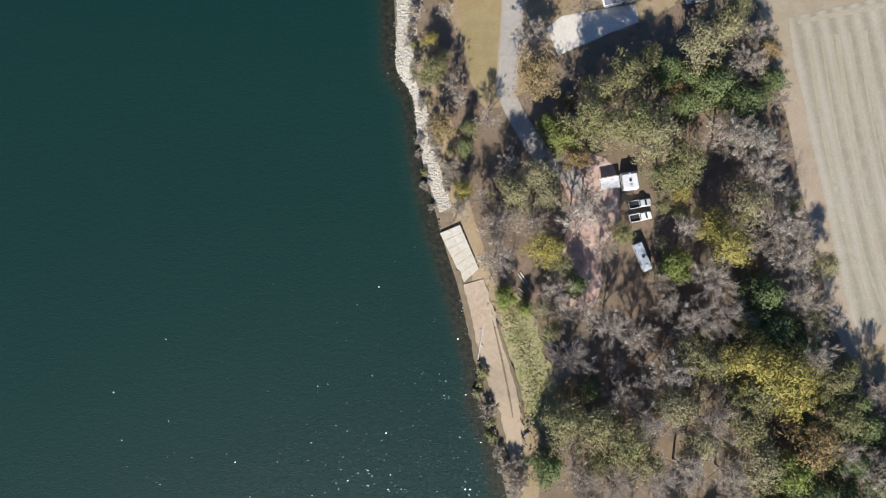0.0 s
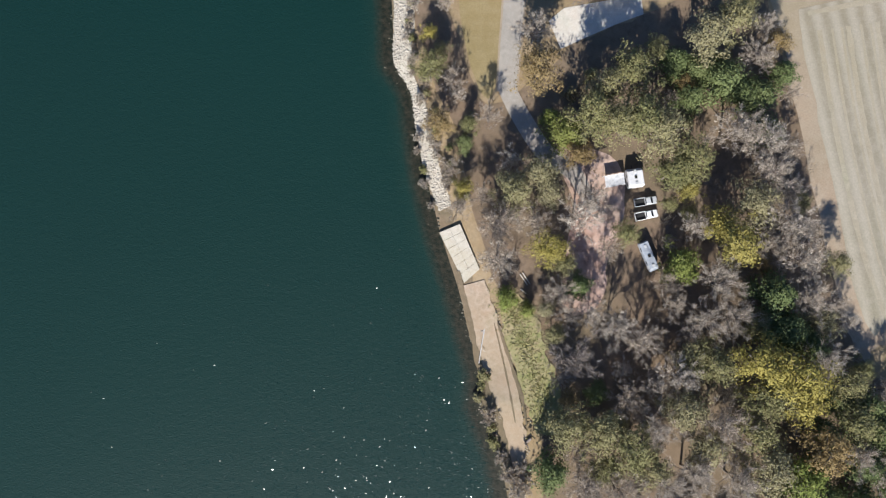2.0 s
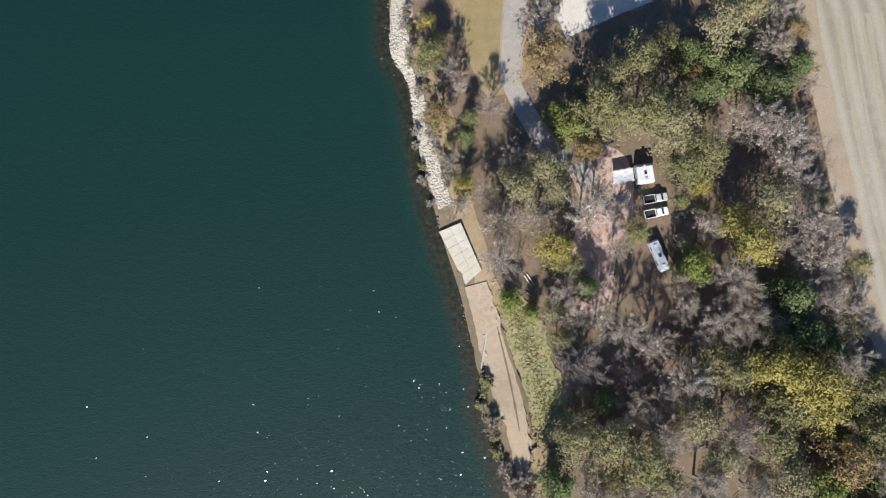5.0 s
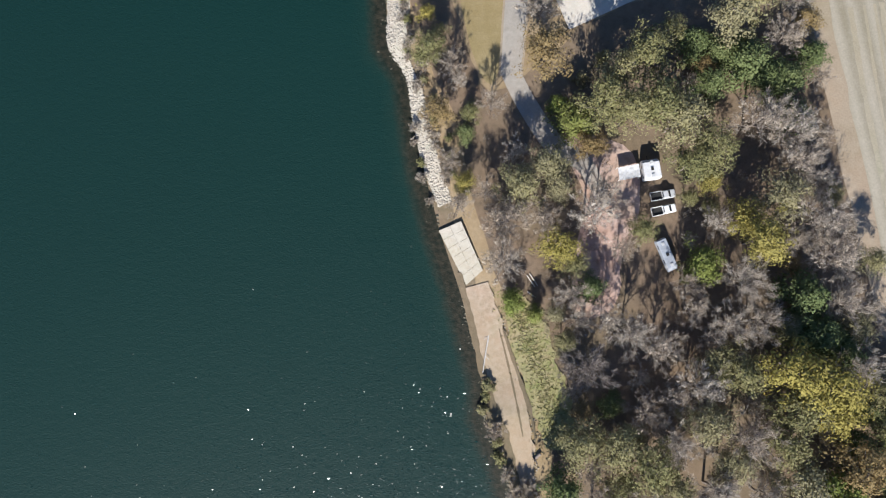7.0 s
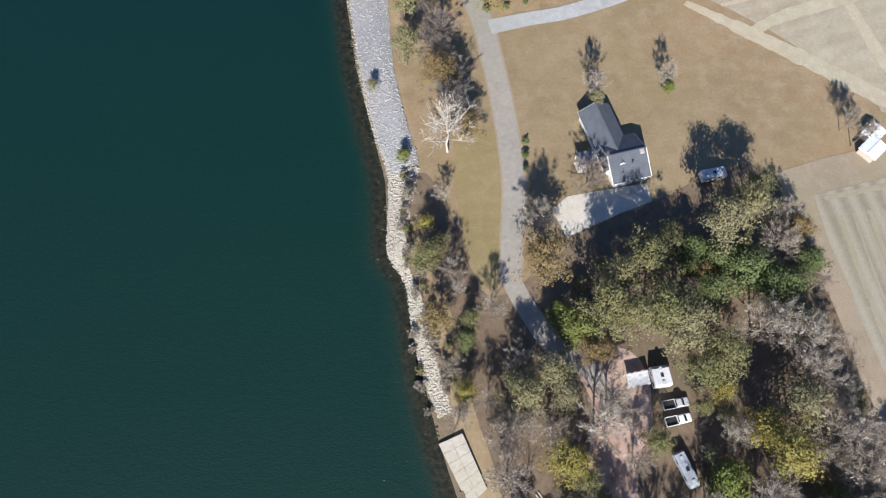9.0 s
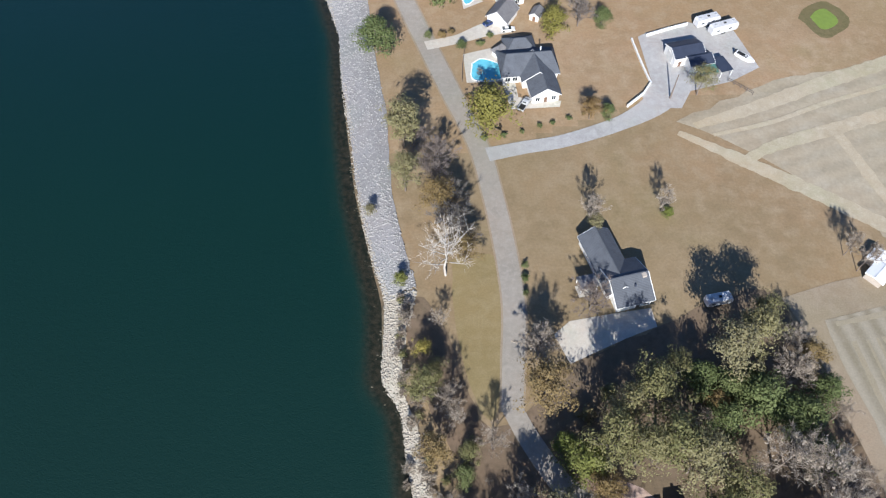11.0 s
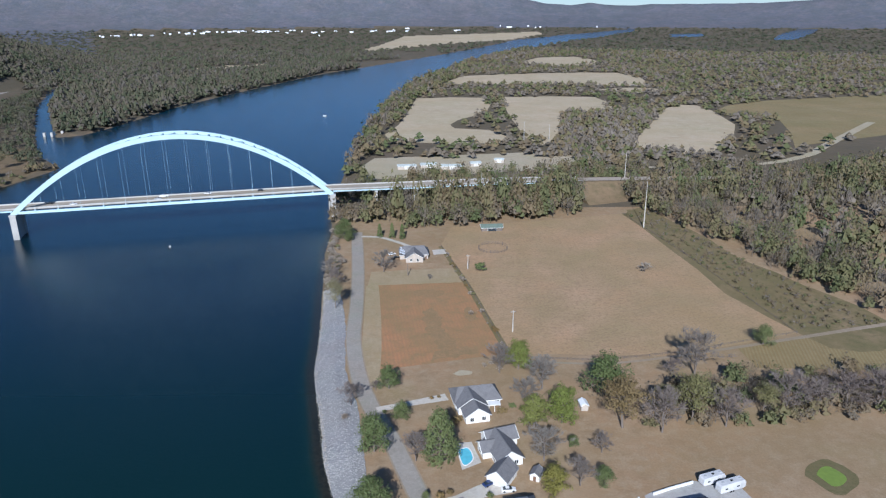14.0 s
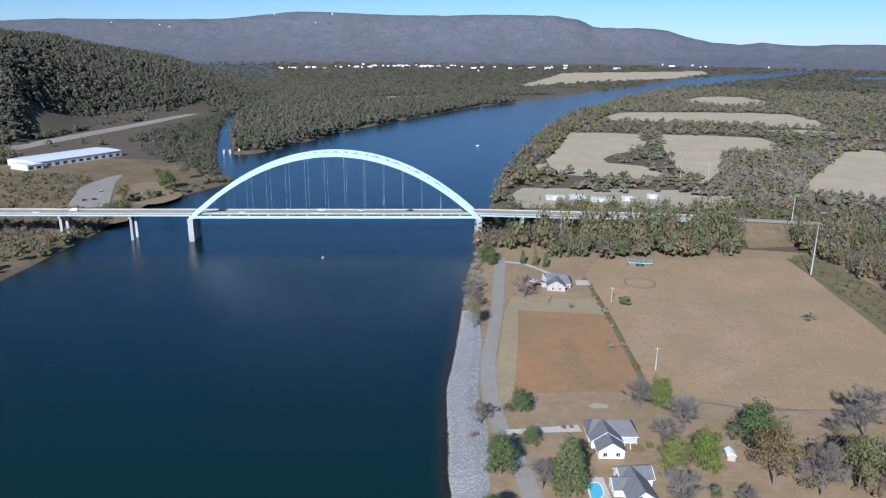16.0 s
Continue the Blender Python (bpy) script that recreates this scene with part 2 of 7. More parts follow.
M["bark"] = plain("grey_bark", (0.20, 0.165, 0.14), 0.9)
M["pale_bark"] = plain("white_bark", (0.52, 0.48, 0.43), 0.8)
M["leaf_olive"] = leaf_mat("olive_leaves", [(0.148, 0.152, 0.065), (0.19, 0.179, 0.076), (0.236, 0.213, 0.11), (0.228, 0.205, 0.129)])
M["leaf_yellow"] = leaf_mat("yellow_leaves", [(0.251, 0.216, 0.057), (0.302, 0.253, 0.067), (0.242, 0.213, 0.07)])
M["leaf_green"] = leaf_mat("green_leaves", [(0.096, 0.127, 0.049), (0.129, 0.157, 0.061), (0.166, 0.183, 0.078)])
M["leaf_gold"] = leaf_mat("gold_green_leaves", [(0.182, 0.171, 0.042), (0.22, 0.201, 0.053), (0.19, 0.182, 0.053)])
M["leaf_lime"] = leaf_mat("lime_leaves", [(0.144, 0.176, 0.041), (0.18, 0.203, 0.054), (0.167, 0.171, 0.054)])
M["leaf_rust"] = leaf_mat("rust_leaves", [(0.205, 0.129, 0.053), (0.243, 0.175, 0.076), (0.19, 0.144, 0.076)])
M["twig"] = leaf_mat("bare_twigs", [(0.33, 0.27, 0.21), (0.41, 0.35, 0.285), (0.50, 0.45, 0.385)], thin=0.35)
M["dark_twig"] = leaf_mat("purplish_twigs", [(0.17, 0.135, 0.12), (0.23, 0.19, 0.17), (0.21, 0.19, 0.165), (0.28, 0.25, 0.22)])
M["pale_twig"] = leaf_mat("pale_twigs", [(0.48, 0.43, 0.37), (0.55, 0.50, 0.44)])
M["woods"] = tint_mat("autumn_woods", [(0.112, 0.138, 0.061), (0.139, 0.154, 0.072), (0.178, 0.169, 0.084), (0.218, 0.166, 0.1), (0.198, 0.166, 0.125), (0.227, 0.195, 0.159), (0.271, 0.233, 0.198)])
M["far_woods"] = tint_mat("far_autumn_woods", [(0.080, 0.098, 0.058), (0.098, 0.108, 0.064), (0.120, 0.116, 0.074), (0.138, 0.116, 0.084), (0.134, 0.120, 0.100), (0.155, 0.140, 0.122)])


# ---------- the lie of the land ----------
EYE = 134.0


def far_in(x, y, z=0.0):
    """Past 2.5 km the land is drawn in towards the viewpoint, each place along its own line of sight."""
    d = math.hypot(x, y)
    if d <= 2500:
        return x, y, z
    s = (2500 + 2400 * (1 - math.exp(-(d - 2500) / 2400))) / d
    return x * s, y * s, EYE + (z - EYE) * s


def lift(d):
    """Height of level ground at the drawn-in distance d."""
    d = np.asarray(d, float)
    u = np.clip((d - 2500) / 2400, 0, 0.985)
    true = 2500 - 2400 * np.log(1 - u)
    return np.where(d > 2500, EYE * (1 - d / np.maximum(true, 1)), 0.0)


EAST_SHORE = [(90, -900), (46, -160), (16.7, -48.5), (14.2, -35.7), (9.6, -24.4), (10, -16.5), (7, -7), (4, 4.5), (-0.8, 19), (-5, 36),
              (-8, 56), (-13, 64), (-14, 83), (-17.6, 97), (-22.7, 117), (-27.3, 145.6), (-31.5, 182), (-37.4, 201), (-43, 227),
              (-50, 261), (-53.6, 298), (-59.7, 343), (-64, 385), (-68, 409), (-70, 459), (-80, 518)]
NORTH_SHORE = [(-82, 623), (-87, 772), (-81, 1041), (-46, 1387), (20, 1748), (102, 2117), (300, 2659), (602, 3299), (1353, 4900)]
WEST_SHORE = [(1459, 5425), (755, 4161), (390, 3504), (-74, 2133), (-266, 1659), (-358, 1297), (-399, 1098), (-413, 909),
              (-424, 850), (-446, 834), (-533, 990), (-594, 1107), (-676, 1288), (-757, 1478), (-764, 1474), (-700, 1301), (-622, 1123), (-567, 1013), (-479, 848), (-412, 728), (-356, 663), (-368, 591), (-384, 544), (-358, 456), (-343, 371),
              (-336, 320), (-330, 100), (-300, -900)]
RIVER = np.array([far_in(x, y)[:2] for x, y in EAST_SHORE + NORTH_SHORE + WEST_SHORE])


def inside(poly, x, y):
    poly = np.asarray(poly, float)
    x, y = np.asarray(x, float), np.asarray(y, float)
    hit = np.zeros(x.shape, bool)
    for (ax, ay), (bx, by) in zip(poly, np.roll(poly, -1, 0)):
        if ay == by:
            continue
        cross = (ay > y) != (by > y)
        hit ^= cross & (x < (bx - ax) * (y - ay) / (by - ay) + ax)
    return hit


def reach(line, x, y, closed=True):
    """Distance to a line of points."""
    line = np.asarray(line, float)
    best = np.full(np.shape(x), 1e9)
    ends = np.roll(line, -1, 0) if closed else line[1:]
    for (ax, ay), (bx, by) in zip(line, ends):
        dx, dy = bx - ax, by - ay
        t = np.clip(((x - ax) * dx + (y - ay) * dy) / (dx * dx + dy * dy + 1e-9), 0, 1)
        best = np.minimum(best, np.hypot(x - ax - t * dx, y - ay - t * dy))
    return best


def wobble(x, y, size, seed=0.0):
    """Smooth unevenness between -1 and 1."""
    a = np.sin(x / size * 1.7 + seed) * np.cos(y / size * 1.3 - seed * 1.7)
    b = np.sin((x + y) / size * 0.83 + 2.1 * seed) * np.cos((x - y) / size * 1.1 + 0.6)
    c = np.sin(x / size * 3.9 - y / size * 2.3 + seed * 3.3)
    return (a + b + 0.5 * c) / 2.5


# bearing in degrees east of the heading, skyline height over eye level as a slope, for the long ridge behind
RIDGE = [(-75, 0.026), (-60, 0.024), (-44, 0.0228), (-40.7, 0.0266), (-39.3, 0.0282), (-35.8, 0.029), (-32, 0.0302), (-28, 0.0322), (-26, 0.0362), (-23, 0.0425), (-19.7, 0.042), (-15.4, 0.040), (-11.7, 0.0394), (-9, 0.041), (-6.5, 0.0414),
         (-3, 0.040), (-1.3, 0.035), (-0.2, 0.0268), (0.4, 0.0248), (4.2, 0.024), (5.4, 0.0206), (7, 0.0122), (8.6, 0.0067), (10.6, 0.0042), (11.7, 0.0077), (13.2, 0.0045), (14.6, 0.0033), (16.7, 0.0052), (20, 0.005), (24, 0.006), (28, 0.010), (36, 0.020), (50, 0.020), (75, 0.02)]
# the nearer wooded hill over the west bank: bearing and slope of its crest
HILL = [(-80, 0.030), (-55, 0.026), (-43, 0.011), (-39.4, 0.005), (-36, -0.007), (-32.3, -0.019), (-29.9, -0.031), (-27.6, -0.045), (-25, -0.058), (-23, -0.075)]


def height(x, y):
    x, y = np.asarray(x, float), np.asarray(y, float)
    d = np.hypot(x, y)
    z = lift(d)
    wet = inside(RIVER, x, y)
    gap = reach(RIVER, x, y)
    drop = np.where(d > 2500, np.maximum(0.6, 1 - (d - 2500) / 3000), 1.0)
    bank = np.where(wet, -2.5 - np.minimum(gap * 0.30, 5.0), -2.5 + 2.5 * np.clip(gap / np.where(y < 30, 8.0, 7.0), 0, 1))
    z = z + bank * drop
    bear = np.degrees(np.arctan2(x, y))
    # ridge
    crest = np.interp(bear, [r[0] for r in RIDGE], [r[1] for r in RIDGE])
    foot, top = 4180.0, 4850.0
    k = np.clip((d - foot) / (top - foot), 0, 1)
    folds = 1 + (0.16 * wobble(x, y, 210, 1.0) + 0.07 * wobble(x, y, 75, 2.5)) * k * (1 - k) * 4
    up = np.maximum(EYE + (crest + 0.0006 * wobble(bear * 100, d * 0, 60, 2.0)) * top - lift(top), 0)
    z = z + np.where(wet, 0, up * (k ** 1.15) * (0.35 + 0.65 * k) * folds)
    # hill over the west bank
    hc = np.interp(bear, [r[0] for r in HILL], [r[1] for r in HILL])
    start = np.interp(bear, [-60, -45, -42.6, -39.8, -36.3, -30.8, -22], [1080, 1100, 1130, 1270, 1390, 1540, 1800])
    h_top = np.maximum(EYE + hc * (start + 520), 0)
    hk = np.clip((d - start - 40 * wobble(x, y, 120, 4.0)) / 520, 0, 1)
    h_on = np.where((bear < -22) & (x < -150), h_top * hk * (2 - hk) * (1 + 0.05 * wobble(x, y, 90, 3.0)), 0)
    h_off = np.clip((3300 - d) / 1200, 0, 1)
    return z + np.where(wet, 0, h_on * h_off)


def steps(a, b, fine, cap, near):
    """Grid lines that widen away from the near stretch."""
    out = list(np.arange(near[0], near[1] + 0.01, fine))
    s, v = fine, near[1]
    while v < b:
        s = min(s * 1.085, cap)
        v += s
        out.append(v)
    s, v = fine, near[0]
    while v > a:
        s = min(s * 1.085, cap)
        v -= s
        out.insert(0, v)
    return np.array(out)


def sheet(name, xs, ys, zf, mats, slot=None, keep=None):
    X, Y = np.meshgrid(xs, ys)
    Z = zf(X.ravel(), Y.ravel()).reshape(X.shape)
    nx, ny = len(xs), len(ys)
    i = np.arange(nx * ny).reshape(ny, nx)
    quads = np.stack([i[:-1, :-1], i[:-1, 1:], i[1:, 1:], i[1:, :-1]], -1).reshape(-1, 4)
    cx = (X[:-1, :-1] + X[1:, 1:]).ravel() / 2
    cy = (Y[:-1, :-1] + Y[1:, 1:]).ravel() / 2
    if keep is not None:
        k = keep(X, Y, Z)
        quads, cx, cy = quads[k], cx[k], cy[k]
    me = bpy.data.meshes.new(name)
    co = np.stack([X, Y, Z], -1).reshape(-1, 3)
    fill_mesh(me, co, quads)
    for m in mats:
        me.materials.append(m)
    if slot is not None:
        me.polygons.foreach_set("material_index", slot(cx, cy).astype(np.int32))
    me.polygons.foreach_set("use_smooth", np.ones(len(quads), bool))
    me.update()
    return new(name, me)


def fill_mesh(me, co, faces):
    """Fast mesh from arrays; all faces have the same number of corners."""
    co, faces = np.asarray(co, np.float32), np.asarray(faces, np.int32)
    n, k = faces.shape
    me.vertices.add(len(co))
    me.vertices.foreach_set("co", co.ravel())
    me.loops.add(n * k)
    me.loops.foreach_set("vertex_index", faces.ravel())
    me.polygons.add(n)
    me.polygons.foreach_set("loop_start", np.arange(0, n * k, k, dtype=np.int32))
    me.update(calc_edges=True)


FAR_FIELDS = [[(-270, 2480), (-160, 4000), (670, 4700), (630, 4200), (332, 3419), (5, 3012)],
              [(-640, 1780), (-560, 1900), (-420, 2000), (-470, 1800)]]
FAR_FIELDS = [[far_in(x, y)[:2] for x, y in p] for p in FAR_FIELDS]


def ground_slot(x, y):
    d = np.hypot(x, y)
    bear = np.degrees(np.arctan2(x, y))
    s = np.zeros(len(x), int)
    s[(y > 131 + np.clip(x - 13.5, 0, 55) * 0.40)] = 7
    s[(y > 505) | (d > 700)] = 1
    s[(x < -300) & (y > 200) & (y < 760) & (x > -1000)] = 6
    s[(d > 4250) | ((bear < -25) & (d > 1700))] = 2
    for p in FAR_FIELDS:
        s[inside(p, x, y)] = 4
    s[inside(RIVER, x, y) | ((reach(RIVER, x, y) < 3.5) & (d < 1500))] = 5
    return s


GX = np.array(sorted(list(steps(-4950, 4950, 2.5, 70, (-110, 150))) + list(np.arange(-770, -330, 13.3))))
GY = np.array(sorted(list(steps(-700, 4950, 2.5, 60, (-60, 470))) + list(np.arange(700, 1480, 13.7))))
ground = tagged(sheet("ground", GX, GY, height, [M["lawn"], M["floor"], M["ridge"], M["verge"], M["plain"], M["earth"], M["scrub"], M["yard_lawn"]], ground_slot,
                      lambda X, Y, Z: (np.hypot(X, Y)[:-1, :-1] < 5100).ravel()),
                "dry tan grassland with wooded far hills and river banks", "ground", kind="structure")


# water
def water_mat():
    m, nt, b = node_mat("river_water", 0.12, spec=0.5)
    v = coords(nt)
    b.inputs["IOR"].default_value = 1.333
    deep = mix_col(nt, noise_fac(nt, v, 0.006, 4), (0.0028, 0.0225, 0.0180), (0.0028, 0.0208, 0.0168))
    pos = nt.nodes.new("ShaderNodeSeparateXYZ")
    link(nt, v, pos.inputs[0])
    # upstream colour imitates the darker, bluer reflection of a slanting view
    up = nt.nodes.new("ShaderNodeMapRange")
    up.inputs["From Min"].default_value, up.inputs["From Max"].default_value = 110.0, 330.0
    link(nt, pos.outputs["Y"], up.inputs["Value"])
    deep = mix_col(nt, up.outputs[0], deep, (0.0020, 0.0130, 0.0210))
    # farther up, the sky's reflection is painted in as a paler blue
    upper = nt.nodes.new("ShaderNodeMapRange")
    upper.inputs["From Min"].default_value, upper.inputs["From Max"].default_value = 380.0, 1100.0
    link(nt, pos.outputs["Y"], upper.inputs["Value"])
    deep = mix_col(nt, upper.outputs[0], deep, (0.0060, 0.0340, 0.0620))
    at = nt.nodes.new("ShaderNodeAttribute")
    at.attribute_name = "shoal"
    patch = noise_fac(nt, v, 0.22, 5, 0.65, 0.3, 0.7)
    k = nt.nodes.new("ShaderNodeMath")
    k.operation = "MULTIPLY"
    link(nt, at.outputs["Fac"], k.inputs[0])
    link(nt, patch, k.inputs[1])
    col = mix_col(nt, at.outputs["Fac"], deep, (0.007, 0.030, 0.023))
    near_edge = nt.nodes.new("ShaderNodeMapRange")
    near_edge.inputs["From Min"].default_value, near_edge.inputs["From Max"].default_value = 0.28, 0.66
    link(nt, at.outputs["Fac"], near_edge.inputs["Value"])
    col = mix_col(nt, k.outputs[0], col, (0.014, 0.024, 0.017))
    bed = mix_col(nt, noise_fac(nt, v, 0.9, 4, 0.65, 0.38, 0.66), (0.009, 0.012, 0.007), (0.034, 0.030, 0.019))
    col = mix_col(nt, near_edge.outputs[0], col, bed)
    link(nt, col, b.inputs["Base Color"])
    # wind ripples roughen the southern reach; the water by the bridge lies calmer
    wind = nt.nodes.new("ShaderNodeMapRange")
    wind.inputs["From Min"].default_value, wind.inputs["From Max"].default_value = 60.0, 330.0
    wind.inputs["To Min"].default_value, wind.inputs["To Max"].default_value = 0.54, 0.15
    link(nt, pos.outputs["Y"], wind.inputs["Value"])
    link(nt, wind.outputs[0], b.inputs["Roughness"])
    n1 = nt.nodes.new("ShaderNodeTexNoise")
    n1.inputs["Scale"].default_value, n1.inputs["Detail"].default_value = 0.55, 6.0
    n1.inputs["Roughness"].default_value = 0.62
    link(nt, coords(nt, scale=(1.0, 1.6, 1.0), turn=20), n1.inputs["Vector"])
    n2 = nt.nodes.new("ShaderNodeTexNoise")
    n2.inputs["Scale"].default_value, n2.inputs["Detail"].default_value = 2.6, 3.0
    link(nt, coords(nt, scale=(1.0, 1.4, 1.0), turn=-15), n2.inputs["Vector"])
    fine = nt.nodes.new("ShaderNodeBump")
    fine.inputs["Strength"].default_value, fine.inputs["Distance"].default_value = 0.9, 0.075
    link(nt, n2.outputs["Fac"], fine.inputs["Height"])
    wide = nt.nodes.new("ShaderNodeBump")
    wide.inputs["Strength"].default_value, wide.inputs["Distance"].default_value = 0.3, 0.2
    link(nt, n1.outputs["Fac"], wide.inputs["Height"])
    link(nt, fine.outputs[0], wide.inputs["Normal"])
    link(nt, wide.outputs[0], b.inputs["Normal"])
    return m


M["water"] = water_mat()


def water_z(x, y):
    d = np.hypot(x, y)
    drop = np.where(d > 2500, np.maximum(0.6, 1 - (d - 2500) / 3000), 1.0)
    return lift(d) - 2.5 * drop


def near_river(X, Y, Z):
    w = inside(RIVER, X.ravel(), Y.ravel()).reshape(X.shape)
    return (w[:-1, :-1] | w[1:, 1:] | w[:-1, 1:] | w[1:, :-1]).ravel()


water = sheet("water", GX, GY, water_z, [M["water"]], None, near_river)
wx, wy = np.meshgrid(GX, GY)
shoal = np.clip(1 - reach(RIVER, wx.ravel(), wy.ravel()) / 7.5, 0, 1) * (np.hypot(wx.ravel(), wy.ravel()) < 900)
at = water.data.attributes.new("shoal", "FLOAT", "POINT")
at.data.foreach_set("value", shoal.astype(np.float32))
tagged(water, "broad calm green river with fine ripples", "river", kind="structure")


# ---------- laid surfaces ----------
def smooth_line(pts, n=8):
    """A flowing line through the points."""
    p = [Vector((*q, 0)) if len(q) == 2 else Vector(q) for q in pts]
    p = [p[0] * 2 - p[1]] + p + [p[-1] * 2 - p[-2]]
    out = []
    for a, b, c, d in zip(p, p[1:], p[2:], p[3:]):
        for i in range(n):
            t = i / n
            out.append(0.5 * (2 * b + (c - a) * t + (2 * a - 5 * b + 4 * c - d) * t * t + (3 * b - a - 3 * c + d) * t ** 3))
    return out + [p[-2]]


def patch(name, pts, mat, z, label, category, kind="structure", n=4, ragged=0.0, thick=0.0):
    """A level area with a flowing or straight outline."""
    line = smooth_line(list(pts) + [pts[0]], n)[:-1] if n > 1 else [Vector((*q, 0)) for q in pts]
    if ragged:
        line = [p + Vector((wobble(p.x, p.y, 3.0, 1.0), wobble(p.x, p.y, 3.0, 5.0), 0)) * ragged for p in line]
    bm = bmesh.new()
    f = bm.faces.new([bm.verts.new((p.x, p.y, z)) for p in line])
    if f.normal.z < 0 or f.calc_area() and (f.normal_update() or f.normal.z < 0):
        f.normal_flip()
    if thick:
        r = bmesh.ops.extrude_face_region(bm, geom=[f])
        for v in r["geom"]:
            if isinstance(v, bmesh.types.BMVert):
                v.co.z -= thick
    bmesh.ops.triangulate(bm, faces=bm.faces[:])
    me = bpy.data.meshes.new(name)
    bm.to_mesh(me)
    bm.free()
    me.materials.append(mat)
    return tagged(new(name, me), label, category, kind=kind)


def ribbon(name, pts, widths, mat, z, label, category, n=8, drape=False, across=2, kind="structure", ragged=0.0):
    """A road or strip along a line; widths at each point."""
    line = smooth_line(pts, n)
    w = np.interp(np.linspace(0, len(pts) - 1, len(line)), np.arange(len(pts)), widths)
    w = w * (1 + ragged * np.array([wobble(p.x, p.y, 1.6, 3.0) for p in line]))
    co, faces = [], []
    for i, p in enumerate(line):
        a, b = line[max(i - 1, 0)], line[min(i + 1, len(line) - 1)]
        d = (b - a).normalized()
        side = Vector((d.y, -d.x, 0))
        for j in range(across):
            q = p + side * w[i] * (j / (across - 1) - 0.5)
            co.append((q.x, q.y, z + (float(height(q.x, q.y)) if drape else 0)))
        if i:
            for j in range(across - 1):
                k = (i - 1) * across + j
                faces.append((k, k + 1, k + 1 + across, k + across))
    me = bpy.data.meshes.new(name)
    fill_mesh(me, co, [f[::-1] for f in faces])
    me.materials.append(mat)
    ob = tagged(new(name, me), label, category, kind=kind)
    if me.polygons[0].normal.z < 0:
        me.flip_normals()
    return ob


patch("woodland_floor", [(24, -75), (24, -20), (14, 4), (8, 22), (4, 40), (-6, 68), (-8, 80), (-4, 84), (3, 72), (8, 56), (13, 52), (26, 60), (34, 68), (48, 74), (60, 80), (80, 86), (86, 72), (92, 40), (98, 10), (106, -16), (125, -25), (130, -75)],
      M["litter"], 0.04, "leaf-strewn woodland floor under bare trees", "forest floor", ragged=1.2)
patch("clearing", [(27, 39), (34, 41), (44, 37), (46, 24), (41, 12), (40, 2), (31, -2), (30, 12), (33, 26)], M["clearing"], 0.08, "bare reddish earth clearing in the woods", "clearing", ragged=1.0)
patch("grass_strip", [(3, 95), (15, 95), (15.5, 72), (12.5, 54), (8, 58), (4, 76)], M["strip"], 0.06, "mown greenish tan grass strip beside the lane", "lawn", ragged=0.5)
patch("field", [(83, 84), (150, 100), (330, 130), (330, -90), (150, -40), (113, -10), (104.6, -13), (100, -4), (95.8, 15.6), (90, 50), (87, 72)], M["verge"], 0.055, "pale bare verge round a harvested field", "field", ragged=1.2)
patch("stubble_field", [(92, 77), (150, 90), (320, 118), (320, -60), (150, -25), (114, -4), (106, -6), (101, 15), (96, 48), (93, 64)], M["stubble"], 0.09, "harvested field with pale stubble rows", "field", ragged=0.8)
patch("far_field", [(69, 142), (88, 152), (107, 160), (140, 170), (330, 235), (330, 90), (190, 92), (125, 98), (110, 107), (90, 128)], M["stub"], 0.05, "pale harvested field beside the gravel yard", "field", ragged=1.5)
TRACKS = [([(68.2, 137.4), (76.7, 132.0), (84.4, 126.9), (98.0, 117.8), (110.7, 108.8), (124, 99)], [2.0, 3.2, 4.5, 5.0, 5.0, 5.0]),
          ([(73.4, 140.0), (92.7, 147.3), (116.8, 157.9), (140.0, 167.1), (190, 186)], [2.5, 4.5, 5.0, 5.0, 5.0]),
          ([(84.4, 126.9), (95.1, 132.7), (115.8, 139.7), (131.2, 145.1), (180, 162)], [2.5, 4.0, 4.5, 4.5, 5.0]),
          ([(113.5, 137.0), (116.2, 126.6), (119.2, 115.3), (124, 102)], [3.0, 3.4, 3.4, 3.4]),
          ([(78, 136.5), (96, 141.5), (114, 149), (140, 158)], [1.2, 1.6, 1.6, 1.6])]
for k, (line_, wide_) in enumerate(TRACKS):
    ribbon("field_track", line_, wide_, M["track"], 0.10 + 0.006 * k, "pale worn track along the field", "track", n=12, ragged=0.22)
ribbon("stubble_row", [(94.2, 76.5), (120, 82), (160, 91)], [1.2, 1.6, 1.4], M["row"], 0.12, "pale flattened stubble along the field's edge", "stubble", n=14, ragged=0.4)
for k in range(10):
    dx = 2.5 * k + (0.8 if k % 3 else 0.0)
    ribbon("stubble_row", [(97.0 + dx, 72 + 0.4 * k), (99.6 + dx, 48), (104.9 + dx, 16), (110.5 + dx, -3)], [0.7 if k % 3 else 1.3] * 4, M["row"], 0.115 + 0.003 * k, "pale flattened stubble row in the field", "stubble", n=16, ragged=0.45)
patch("red_field", [(-32, 356), (17.5, 357), (31, 272), (-24, 258)], M["red"], 0.06, "reddish stubble field with faint rows", "field", n=1)
patch("meadow", [(3, 416), (11, 456), (72, 470), (135.7, 487), (164, 289), (102, 268), (31, 272), (18, 352)], M["meadow"], 0.05, "large dry tan meadow", "meadow", n=1)
patch("mown_margin", [(-37, 350), (-30.6, 350.5), (-22.6, 256), (-30, 254)], M["mown"], 0.075, "pale mown grass beside the reddish field", "lawn", ragged=0.5)
